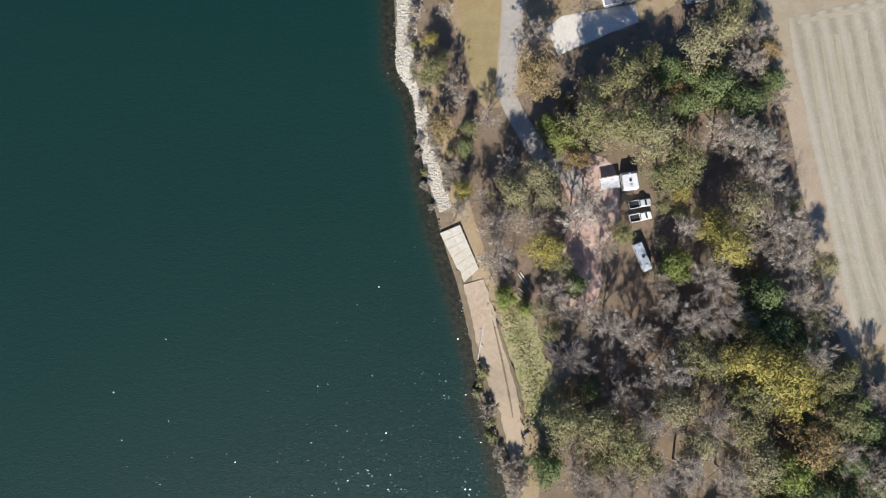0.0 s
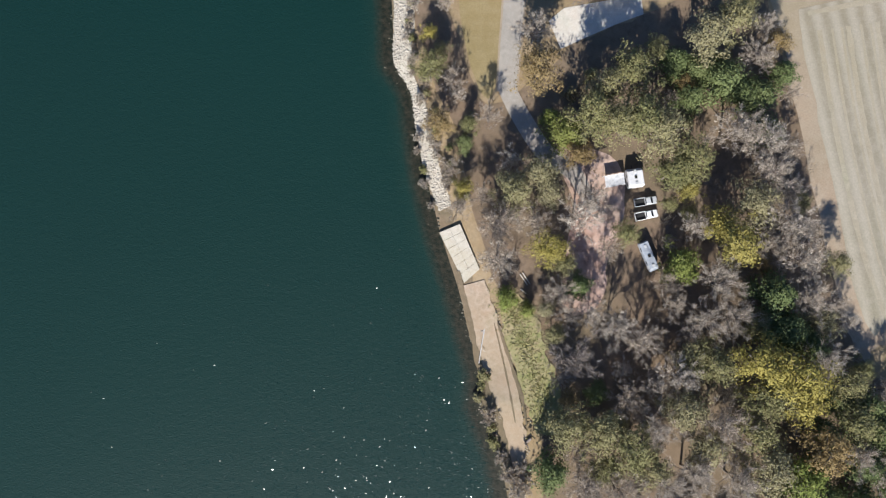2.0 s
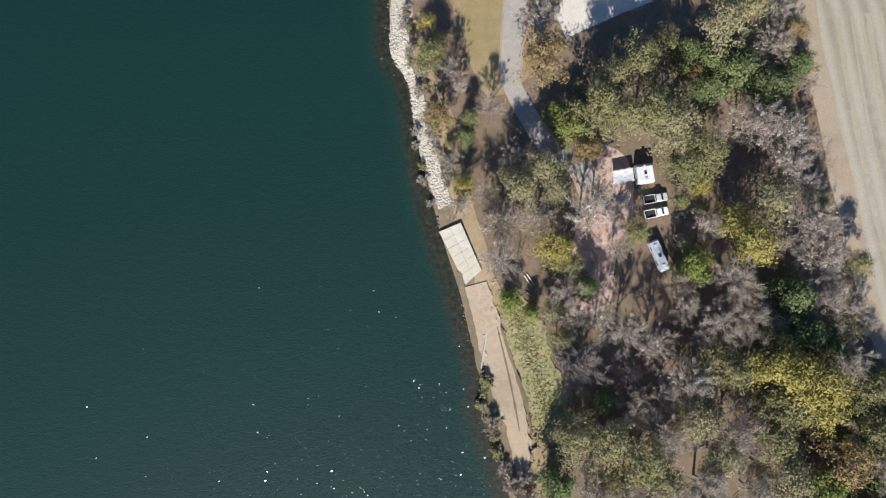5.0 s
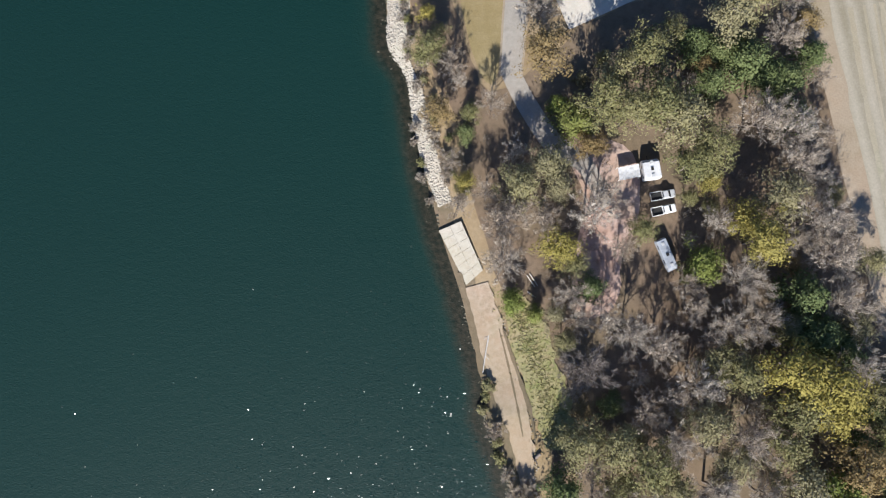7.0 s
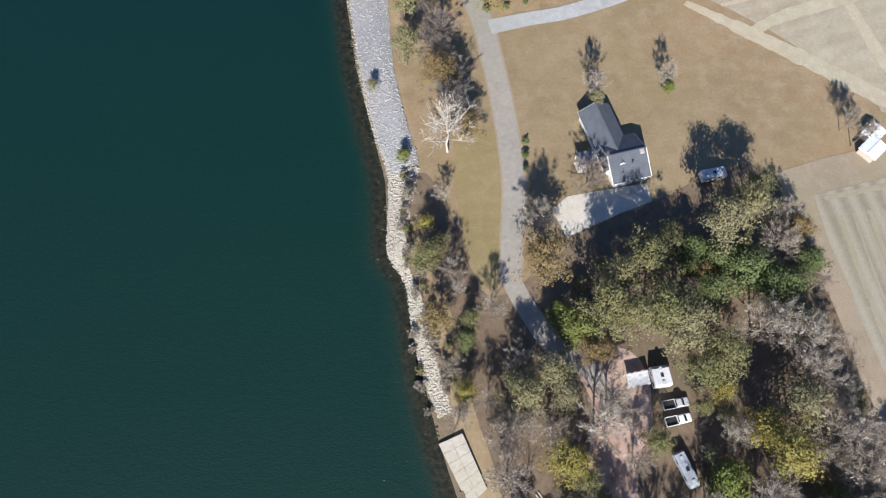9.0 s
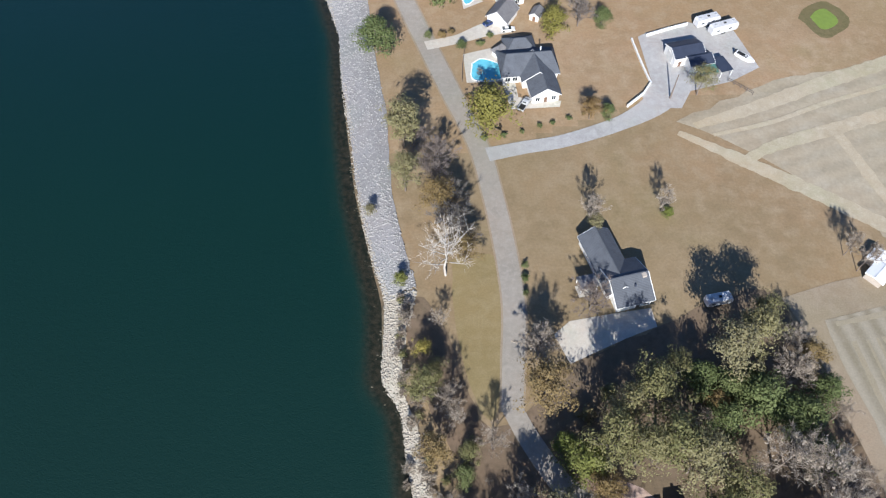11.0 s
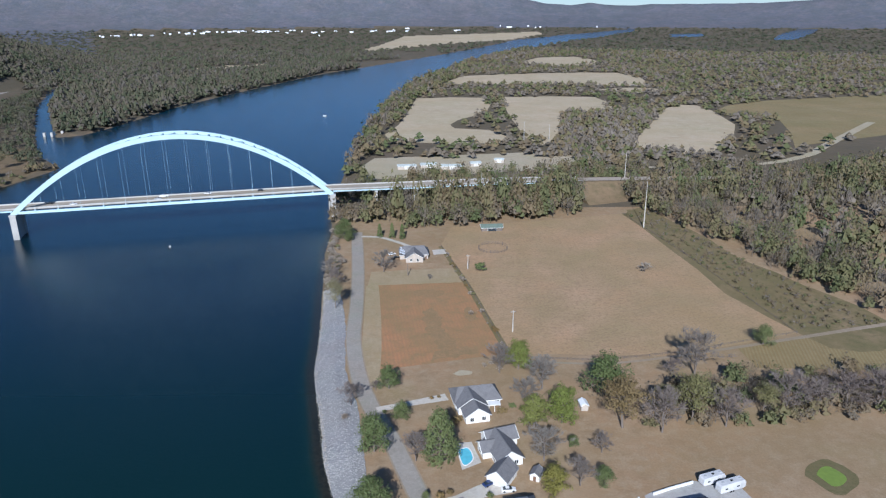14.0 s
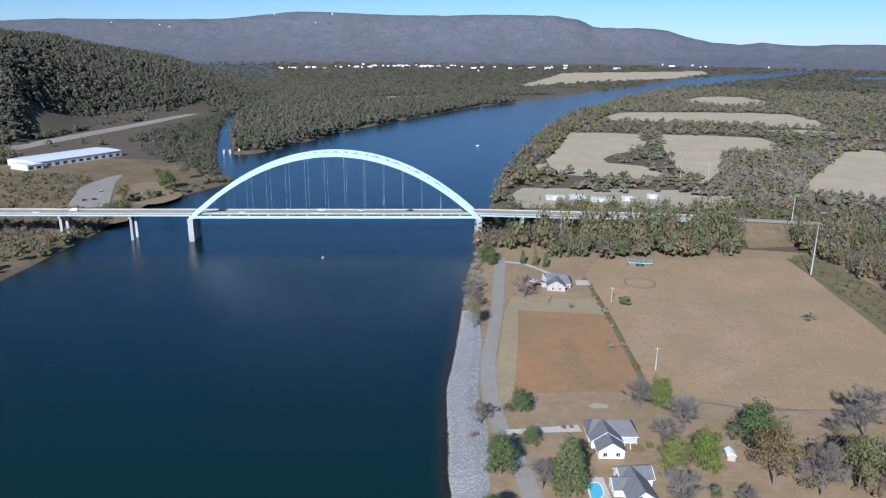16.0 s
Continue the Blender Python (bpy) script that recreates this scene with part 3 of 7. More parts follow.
patch("mown_margin", [(-36, 372), (-12, 374.5), (10.5, 377), (16.6, 355.4), (-10, 353.6), (-36, 351)], M["mown"], 0.07, "pale mown grass strips below the low house", "lawn", n=1, ragged=0.6)
patch("sand_spot", [(6.5, 254.6), (10, 257.2), (14.2, 256.4), (13.6, 253.8), (9, 253)], M["track"], 0.09, "small spill of pale sand on the grass", "sand", ragged=0.6)
WEEDS = soil("weedy_stubble", (0.30, 0.205, 0.115), (0.37, 0.23, 0.125), (0.20, 0.165, 0.085), 0.25, 0.9, 3.0)
for k, pts in enumerate(([(-14, 342), (-6, 345), (4, 343), (3, 336), (-10, 336)], [(-7, 318), (0, 319), (3, 300), (9, 279), (1, 277), (-4, 297)], [(14, 320), (18, 321), (20, 308), (15, 306)], [(-2, 267), (10, 269), (18, 274), (12, 279), (0, 274)])):
    patch("weed_patch", pts, WEEDS, 0.085 + 0.004 * k, "dark weedy patch in the reddish field", "weeds", ragged=2.4, n=10)
patch("rough_strip", [(134, 487), (157, 497), (184, 382), (213, 294), (163, 286)], M["rough"], 0.07, "rough dark green strip between meadow and woods", "scrub", n=6, ragged=4)
patch("corn_field", [(131, 276), (212, 297), (330, 330), (330, 270), (187, 254), (132, 257)], M["corn"], 0.06, "standing dry golden corn", "field", n=1)
FIELDS = {
    "north_field": [(-28, 1179), (79, 1185), (76, 1020), (30, 937), (22, 874), (67, 855), (78, 771), (-50, 785), (-46, 900)],
    "east_field": [(111, 1194), (268, 1184), (252, 1012), (175, 976), (140, 780), (103, 806)],
    "long_field": [(18, 1413), (67, 1578), (240, 1640), (421, 1643), (426, 1424), (388, 1356), (240, 1400), (81, 1398)],
    "back_field": [(232, 1967), (309, 2172), (423, 2209), (454, 1997), (338, 1814)],
    "bright_field": [(205, 720), (232, 797), (341, 1046), (397, 1072), (390, 940), (358, 835), (278, 699)],
    "pasture": [(392, 1003), (527, 1130), (900, 1200), (760, 950), (403, 746), (377, 730), (450, 924)],
    "bare_plot": [(300, 1300), (360, 1330), (420, 1290), (340, 1230)],
}
for key, pts in FIELDS.items():
    patch("field", pts, M["strip"] if key == "pasture" else M["plain"], 0.12, "pale harvested field among far woods", "field", n=2, ragged=4)
patch("yard", [(-70, 640), (-60, 690), (84, 712), (146, 726), (135, 640), (38, 622), (-59, 596)], M["track"], 0.12, "bare pale yard beyond the highway", "yard", n=1, ragged=3)
ribbon("far_road", [(95, 640), (180, 640), (300, 650), (370, 690), (420, 745), (560, 900)], [7, 7, 8, 10, 10, 10], M["track"], 0.16, "pale road through far woods", "road")

# far waters on the plain, level with the drawn-in land
for pts in ([(1300, 4043), (1512, 4131), (1364, 3722), (1188, 3650)], [(1550, 3330), (1925, 4042), (2753, 5422), (3202, 6113), (2431, 4631), (1813, 3583), (1560, 3217)]):
    near = [far_in(x, y)[:2] for x, y in pts]
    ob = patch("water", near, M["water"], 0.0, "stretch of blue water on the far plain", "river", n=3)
    for v in ob.data.vertices:
        v.co.z = float(lift(math.hypot(v.co.x, v.co.y))) + 1.5
    FAR_FIELDS.append(near)

LANE = [(-52, 446), (-44, 376), (-39.5, 325), (-37, 287), (-31.5, 255), (-25, 232), (-17, 213), (-7, 184), (3.2, 155), (11, 133), (14.3, 116), (16.8, 98), (18, 82), (17, 67), (16, 55)]
ribbon("lane_verge", LANE, [8.0, 7.6, 7.4, 7.4, 7.4, 7.4, 7.2, 7.2, 6.9, 6.7, 6.4, 6.4, 6.4, 6.2, 5.6], M["verge"], 0.08, "worn pale verge along the lane", "verge")
ribbon("road", LANE, [6.8, 6.4, 6.2, 6.2, 6.2, 6.2, 6.0, 6.0, 5.8, 5.6, 5.4, 5.4, 5.4, 5.2, 4.8], M["asphalt"], 0.13, "narrow worn grey asphalt lane", "road")
# tree shade on the gravel is imitated with the darker asphalt tone
ribbon("track", [(16, 56), (20, 48), (26, 39), (33, 34), (38, 24)], [4.6, 4.8, 5, 4.4, 2.6], M["asphalt"], 0.12, "grey gravel track running into the woods", "track")
patch("gravel_yard", [(63, 178), (66, 180), (80, 185), (94, 181), (98, 164), (88, 158), (75, 154), (71, 147), (62, 147), (60, 152), (64, 158)], M["gravel"], 0.11, "pale grey gravel yard", "yard", n=1)
ribbon("gravel_drive", [(13.5, 129.4), (24, 132), (36, 134.6), (53, 141.5), (64, 149), (68, 156)], [5, 4.6, 4.6, 5.2, 8, 8], M["gravel"], 0.14, "pale gravel drive", "drive")
patch("concrete_drive", [(27, 74), (31, 77.5), (41.6, 79.5), (51, 81), (51.6, 76), (44, 73), (30, 66.5)], M["concrete"], 0.1, "stained pale concrete drive beside the house", "drive", n=1)
ribbon("concrete_drive", [(-22, 228), (-10, 232), (4, 236.5)], [3.4, 3.4, 5], M["concrete"], 0.15, "pale concrete drive", "drive")
ribbon("concrete_drive", [(-4, 174), (6, 177), (14, 181), (22, 184)], [4, 4, 6, 8], M["concrete"], 0.15, "pale concrete drive", "drive")
ribbon("concrete_drive", [(-48, 437), (-36, 435), (-24, 425), (-14, 414)], [3, 3, 3, 3], M["concrete"], 0.15, "pale concrete drive", "drive")
ribbon("field_track", [(30, 266), (70, 262), (110, 270), (165, 285), (215, 299), (330, 330)], [1.4, 1.6, 1.8, 2.6, 3, 3], M["verge"], 0.10, "pale worn track beside the meadow", "track")
ribbon("highway", [(-790, 560), (-745, 771), (-747, 836), (-753, 947), (-761, 1086), (-776, 1250), (-800, 1400)], [34, 34, 34, 34, 32, 28, 20], M["asphalt"], 0.25, "wide grey highway below the wooded hill", "highway")
patch("riverside_clearing", [(-350, 480), (-380, 560), (-400, 640), (-500, 720), (-700, 640), (-640, 480), (-420, 360)], M["scrub"], 0.06, "bare tan riverside clearing", "clearing", ragged=5)
patch("parking_lot", [(-430, 508), (-462, 560), (-478, 588), (-488, 642), (-482, 657), (-466, 625), (-451, 600), (-425, 560), (-402, 519)], M["asphalt"], 0.14, "pale gravel parking lot", "car park", n=2)
patch("mown_ground", [(-445, 602), (-429, 631), (-391, 601), (-365, 580), (-362, 543), (-388, 532), (-412, 545)], M["lawn"], 0.10, "mown tan ground beside the parking lot", "lawn", ragged=2)
ribbon("hedge_strip", [(3, 416), (16.5, 354), (24, 312), (31, 272)], [2.5, 3, 3, 3], M["rough"], 0.1, "rough dark strip of weeds along the fence", "weeds")
# beach, slope and ramp by the water
ribbon("beach", [(19, -39), (17, -31), (15.2, -22), (13, -12), (10, -3), (7.6, 6)], [3, 7, 7.5, 7.5, 7, 6], M["sand"], 0.22, "pinkish sand and clay beach", "beach", n=14, drape=True, across=6, ragged=0.16)
ribbon("clay_edge", [(20.8, -29.5), (19.7, -22.7), (18, -17.2), (15.6, -10), (13.6, -3.9)], [0.3, 0.8, 0.9, 0.7, 0.3], M["earth"], 0.45, "low eroded clay edge above the beach", "clay edge", drape=True, across=3, n=14, ragged=0.5)
ribbon("grass_slope", [(25, -31), (25.5, -26), (23.5, -18), (21, -11), (19, -4), (16.5, 2.5)], [4, 8.5, 9, 9, 9, 5], M["bank"], 0.30, "yellow-green grassy slope over the beach", "slope", n=14, drape=True, across=5, ragged=0.2)
ribbon("clay_edge", [(18, -28.2), (16.9, -22.2), (15.6, -15.6), (14.2, -9.5), (12.8, -3.9)], [0.2, 0.5, 0.4, 0.45, 0.2], M["earth"], 0.27, "low eroded clay edge above the beach", "clay edge", drape=True, across=3, n=14, ragged=0.5)
ribbon("wet_sand", [(16.8, -40), (14.6, -31), (11.8, -22.3), (9.3, -14.6), (6.4, -2.3), (3.8, 9)], [1.5, 2.2, 2.0, 1.6, 1.5, 1.0], M["earth"], 0.30, "dark wet sand at the water's edge", "wet sand", drape=True, across=5, n=14, ragged=0.5)


# ---------- trees ----------
def thing(name, at, label, category, group="", turn=0.0):
    ob = new(name)
    ob.empty_display_size = 0.5
    ob.matrix_basis = pose(*at, 0, 0, turn)
    return tagged(ob, label, category, group)


def part(name, bm, mat, parent, label="", m=None):
    me = bm
    if isinstance(bm, bmesh.types.BMesh):
        me = bpy.data.meshes.new(name)
        bm.to_mesh(me)
        bm.free()
    if mat is not None and not me.materials:
        me.materials.append(mat)
    ob = new(name, me)
    ob.parent = parent
    if m is not None:
        ob.matrix_basis = m
    if label:
        ob["label"] = label
    return ob


def tubes(segs, sides=5):
    """Tapered limbs as one set of corners and faces: (from, to, radius, end radius)."""
    co, fa = [], []
    for a, b, r0, r1 in segs:
        d = (b - a).normalized()
        u = d.orthogonal().normalized()
        v = d.cross(u)
        k = len(co)
        for p, r in ((a, r0), (b, r1)):
            for i in range(sides):
                w = 2 * math.pi * i / sides
                co.append(p + (u * math.cos(w) + v * math.sin(w)) * r)
        for i in range(sides):
            j = (i + 1) % sides
            fa.append((k + i, k + j, k + sides + j, k + sides + i))
    return co, fa


def limbs(rng, tall, wide, start=0.3, main=8, fork=4, lift_=0.55, thick=0.24):
    """Trunk, limbs and forks of a tree, and the tips that carry leaves."""
    segs, tips = [], []
    pts = [Vector((0, 0, 0))]
    for i in range(1, 6):
        pts.append(Vector((rng.uniform(-1, 1) * 0.05 * wide, rng.uniform(-1, 1) * 0.05 * wide, tall * 0.86 * i / 5)))
    for i in range(5):
        segs.append((pts[i], pts[i + 1], thick * (1 - i / 5.6), thick * (1 - (i + 1) / 5.6)))
    for k in range(main):
        s = start + (0.92 - start) * (k + rng.random() * 0.6) / main
        f = s * 5 / 0.86 * 0.86
        i = min(int(f), 4)
        base = pts[i].lerp(pts[i + 1], f - i)
        ang = k * 2.4 + rng.uniform(-0.5, 0.5)
        out = wide * (1 - 0.75 * max(0, s - 0.45) / 0.5) * rng.uniform(0.75, 1.05)
        end = base + Vector((math.cos(ang) * out, math.sin(ang) * out, out * lift_ * rng.uniform(0.7, 1.4)))
        end.z = min(end.z, tall * 0.97)
        mid = base.lerp(end, 0.5) + Vector((rng.uniform(-1, 1), rng.uniform(-1, 1), 0.6)) * 0.08 * wide
        segs += [(base, mid, thick * 0.42, thick * 0.26), (mid, end, thick * 0.26, thick * 0.1)]
        tips += [end]
        for j in range(fork):
            a = base.lerp(mid, 0.6) if j == 0 else mid.lerp(end, (j - 1) / max(fork - 1, 1) * 0.8)
            t = a + Vector((rng.gauss(0, 1), rng.gauss(0, 1), rng.uniform(0.1, 1.2))) * wide * 0.26
            t.z = min(t.z, tall)
            segs.append((a, t, thick * 0.18, thick * 0.06))
            tips.append(t)
    top = pts[-1]
    for j in range(3):
        t = top + Vector((rng.gauss(0, 0.16) * wide, rng.gauss(0, 0.16) * wide, tall * 0.13 * rng.random()))
        segs.append((top, t, thick * 0.16, thick * 0.05))
        tips.append(t)
    return segs, tips


def leaves(rng, tips, per, spread, size):
    """Clumps of small leaves round the tips; each leaf faces away from its clump and from the crown."""
    n = len(tips) * per
    r = np.random.RandomState(rng.randrange(10 ** 6))
    t = np.repeat(np.array([q[:] for q in tips]), per, 0)
    off = r.normal(0, 1, (n, 3))
    off /= np.linalg.norm(off, axis=1)[:, None] + 1e-9
    reach_ = spread * np.repeat(r.uniform(0.7, 1.35, len(tips)), per) * r.uniform(0.15, 1.0, n) ** 0.5
    c = t + off * reach_[:, None] * np.array([1.25, 1.25, 0.85])
    mid = c.mean(0) * np.array([1, 1, 0.8])
    out = c - mid
    out /= np.linalg.norm(out, axis=1)[:, None] + 1e-9
    face = off * 0.7 + out * 0.45 + r.normal(0, 0.38, (n, 3)) + np.array([0, 0, 0.3])
    u = np.cross(face, r.normal(0, 1, (n, 3)))
    u /= np.linalg.norm(u, axis=1)[:, None] + 1e-9
    v = np.cross(face, u)
    v /= np.linalg.norm(v, axis=1)[:, None] + 1e-9
    s = (size * r.uniform(0.6, 1.4, n))[:, None]
    co = np.stack([c - u * s - v * s * 0.34, c + u * s * 0.8 - v * s * 0.5, c + u * s * 1.1 + v * s * 0.5, c - u * s * 0.7 + v * s * 0.55], 1).reshape(-1, 3)
    return co, np.arange(n * 4).reshape(-1, 4)


def twigs(rng, tips, per, length, width):
    """Fine bare twigs, thin tapered slivers that fan out from the tips."""
    n = len(tips) * per
    r = np.random.RandomState(rng.randrange(10 ** 6))
    c = np.repeat(np.array([t[:] for t in tips]), per, 0)
    core = np.array([0, 0, c[:, 2].mean() * 0.7])
    out = c - core
    out /= np.linalg.norm(out, axis=1)[:, None] + 1e-9
    d = out * 0.75 + r.normal(0, 0.5, (n, 3)) + np.array([0, 0, 0.35])
    d /= np.linalg.norm(d, axis=1)[:, None]
    a = c - out * r.uniform(0, 0.9, n)[:, None] + r.normal(0, 0.22, (n, 3))
    L = (length * r.uniform(0.4, 1.2, n))[:, None]
    side = np.cross(d, r.normal(0, 1, (n, 3)))
    side /= np.linalg.norm(side, axis=1)[:, None] + 1e-9
    w = width * r.uniform(0.6, 1.4, n)[:, None]
    co = np.stack([a - side * w, a + side * w, a + d * L], 1)
    return co.reshape(-1, 3), np.arange(n * 3).reshape(-1, 3)


def mesh_of(name, sets, mat, smooth=False):
    """One mesh from sets of (corners, faces)."""
    verts, faces = [], []
    for co, fa in sets:
        k = len(verts)
        verts += [tuple(c) for c in co]
        faces += [tuple(int(i) + k for i in f) for f in fa]
    me = bpy.data.meshes.new(name)
    me.from_pydata(verts, [], faces)
    me.materials.append(mat)
    if smooth:
        me.polygons.foreach_set("use_smooth", np.ones(len(faces), bool))
    return me


BARE_TOO = {"bare", "purple", "white"}


def tree_meshes(kind, seed):
    """Trunk and crown of a tree whose crown reaches about 5 m out and stands about 13 m tall."""
    rng = random.Random(seed)
    if kind in BARE_TOO:
        segs, tips = limbs(rng, 13.0, 5.0, 0.14 if kind == "purple" else 0.25, 12, 6, 0.8, 0.26)
        crown = [twigs(rng, tips, {"bare": 30, "purple": 30, "white": 9}[kind], 1.25, {"bare": 0.034, "purple": 0.045, "white": 0.04}[kind])]
        mat = {"white": M["pale_twig"], "purple": M["dark_twig"], "bare": M["twig"]}[kind]
        if kind == "bare" and seed % 2:
            crown.append(leaves(rng, rng.sample(tips, len(tips) // 3), 10, 0.8, 0.18))
    elif kind == "cypress":
        segs = [(Vector((0, 0, 0)), Vector((0, 0, 12.5)), 0.22, 0.03)]
        tips = []
        for i in range(60):
            z = 0.6 + 11.8 * (i / 60)
            r = 4.6 * (1 - z / 13) ** 0.8
            for j in range(3):
                w = rng.uniform(0, 6.28)
                tips.append(Vector((math.cos(w) * r * rng.uniform(0.6, 1), math.sin(w) * r * rng.uniform(0.6, 1), z)))
        crown = [leaves(rng, tips, 12, 0.6, 0.34)]
        mat = M["leaf_green"]
    elif kind == "dense":
        segs, tips = [(Vector((0, 0, 0)), Vector((0, 0, 12.0)), 0.3, 0.04)], []
        for i in range(46):
            z = 1.0 + 11.2 * i / 46
            r = 5.0 * min(1.0, 0.55 + z * 0.2) * (1 - (z / 13.4) ** 1.7)
            for j in range(2):
                w = i * 2.4 + j * 3.1 + rng.uniform(-0.4, 0.4)
                k = rng.uniform(0.55, 0.95)
                tips.append(Vector((math.cos(w) * r * k, math.sin(w) * r * k, z)))
                segs.append((Vector((0, 0, z * 0.85)), tips[-1], 0.07, 0.02))
        crown = [leaves(rng, tips, 44, 1.05, 0.21)]
        mat = M["leaf_green"]
    elif kind in ("green", "lime", "gold"):
        segs, tips = limbs(rng, 11.5, 4.4, 0.06, 15, 5, 0.42, 0.28)
        crown = [leaves(rng, tips, 44, 1.35, 0.21)]
        mat = {"green": M["leaf_green"], "lime": M["leaf_lime"], "gold": M["leaf_gold"]}[kind]
    else:
        segs, tips = limbs(rng, 13.0, 4.8, 0.28, 11, 6, 0.6, 0.26)
        crown = [leaves(rng, tips, 47, 1.15, 0.165)]
        mat = {"olive": M["leaf_olive"], "yellow": M["leaf_yellow"], "rust": M["leaf_rust"]}[kind]
    thick_ = [s_ for s_ in segs if s_[2] > 0.06]
    thin_ = [s_ for s_ in segs if s_[2] <= 0.06]
    trunk = mesh_of("trunk", [tubes(thick_, 5), tubes(thin_, 3)], M["pale_bark"] if kind == "white" else M["bark"], True)
    top = bpy.data.meshes.new("crown")
    vs, fs = [], []
    for co, fa in crown:
        k = len(vs)
        vs += [tuple(c) for c in co]
        fs += [tuple(int(i) + k for i in f) for f in fa]
    top.from_pydata(vs, [], fs)
    top.materials.append(mat)
    return trunk, top


LABELS = {
    "bare": ("leafless grey-brown tree with fine twigs", "bare tree"), "purple": ("wide leafless tree with purplish-grey twigs", "bare tree"),
    "white": ("leafless sycamore with white limbs", "bare tree"), "olive": ("olive-green autumn tree, thinning leaves", "tree"),
    "yellow": ("yellow autumn tree among bare woods", "tree"), "green": ("dark green leafy tree", "tree"), "lime": ("bright yellow-green leafy tree", "tree"),
    "rust": ("tan-brown autumn tree, leaves turning", "tree"), "dense": ("tall dense dark green evergreen tree", "evergreen tree"),
    "gold": ("round olive-gold broadleaf tree in a yard", "tree"), "cypress": ("small conical dark green cypress", "evergreen tree"),
}
MODELS = {k: [tree_meshes(k, 100 + 7 * i + j) for j in range(4 if k in ("bare", "olive") else 2)] for i, k in enumerate(LABELS)}
tree_rng = random.Random(5)


def shrub_meshes(kind, seed):
    """A low bush on the same scale as the trees, with fewer and larger leaves."""
    rng = random.Random(seed)
    segs, tips = limbs(rng, 8.0, 4.6, 0.08, 9, 3, 0.7, 0.3)
    trunk = mesh_of("trunk", [tubes(segs, 4)], M["bark"], True)
    if kind == "bare":
        co, fa = twigs(rng, tips, 22, 2.4, 0.15)
    else:
        co, fa = leaves(rng, tips, 18, 1.2, 0.48)
    mat = {"bare": M["twig"], "olive": M["leaf_olive"], "green": M["leaf_green"], "rust": M["leaf_rust"]}[kind]
    return trunk, mesh_of("crown", [(co, fa)], mat)


SHRUBS = {k: [shrub_meshes(k, 300 + i + 9 * j) for i in range(2)] for j, k in enumerate(("bare", "olive", "green", "rust"))}


def plant(rows, kind, group, tall=1.0):
    for x, y, r in rows:
        trunk, top = tree_rng.choice(MODELS[kind])
        s = r / 5.0
        label, cat = LABELS[kind]
        ob = thing("tree", (x, y, 0), label, cat, group, tree_rng.uniform(0, 360))
        ob.scale = (s, s, min(s * tree_rng.uniform(0.92, 1.1) * tall, 1.6))
        z = float(height(x, y))
        ob.location.z = z - 0.05
        part("trunk", trunk, None, ob)
        part("crown", top, None, ob)


YELLOW = [(-3.9, 68.8, 2.5), (4.9, 29.2, 2.9), (25.0, 13.9, 5.1), (74.3, -12.9, 7.3), (80.2, -16.6, 8.0), (84.6, -21.6, 5.8), (69.1, 15.4, 6.5), (66.8, 19.9, 5.1), (60.5, 28.9, 3.2)]
OLIVE = [(-3.3, 59.2, 4.4), (6.2, 45.3, 2.9), (17.3, 27.7, 5.5), (23.0, 32.2, 5.1), (25.3, 27.5, 4.4), (28.9, 10.6, 3.6), (24.8, -0.6, 2.9), (29.3, -27.4, 5.8), (37.3, -29.3, 5.8), (43.7, -32.9, 6.5), (59.0, -11.9, 5.1), (63.3, -13.1, 5.8), (56.3, -23.8, 5.8), (72.2, -28.9, 5.8), (75.9, -20.9, 6.5), (55.0, 32.4, 5.5), (59.8, 36.5, 5.8), (51.9, 41.8, 6.5), (46.4, 46.0, 6.5), (41.1, 43.5, 5.8), (35.5, 44.9, 5.8), (38.7, 52.6, 5.1), (44.8, 57.3, 5.8), (62.9, 65.0, 6.5), (69.9, 70.0, 5.8), (74.0, 75.7, 4.4), (75.2, 25.3, 6.1), (90.8, -3.4, 4.4)]
OLIVE_2 = [(94.9, -18.2, 5.1), (96.5, -26.1, 5.8), (75.3, -37.8, 6.5), (61.4, -31.7, 5.8), (44.4, 18.6, 3.8), (48.3, -37.3, 5.1), (37.8, -37.7, 4.4), (75.6, -3.6, 4.4)]
BARE = [(-7.8, 63.0, 2.0), (1.8, 56.0, 3.6), (11.2, 47.2, 3.6), (3.5, 23.9, 3.6), (9.8, 26.8, 3.6), (2.0, 34.3, 2.9), (-8.0, 76.6, 2.3), (0.1, 76.7, 2.3), (13.1, 19.2, 5.5), (16.8, 22.4, 4.4), (13.2, 11.0, 5.1), (22.4, 20.3, 4.4), (32.5, 21.5, 5.8), (35.8, 26.9, 4.4), (40.2, 14.3, 3.6), (27.9, 2.9, 4.4), (30.2, -1.9, 3.6), (40.7, -5.3, 5.1), (47.5, -7.9, 5.1), (33.2, -41.1, 5.8), (41.2, -42.3, 5.8), (49.1, -27.7, 6.5), (43.2, -21.5, 5.1), (55.1, -15.9, 5.8), (64.5, -27.3, 7.3), (62.2, -3.7, 5.8), (69.0, -2.3, 5.8), (65.2, 5.9, 5.8)]
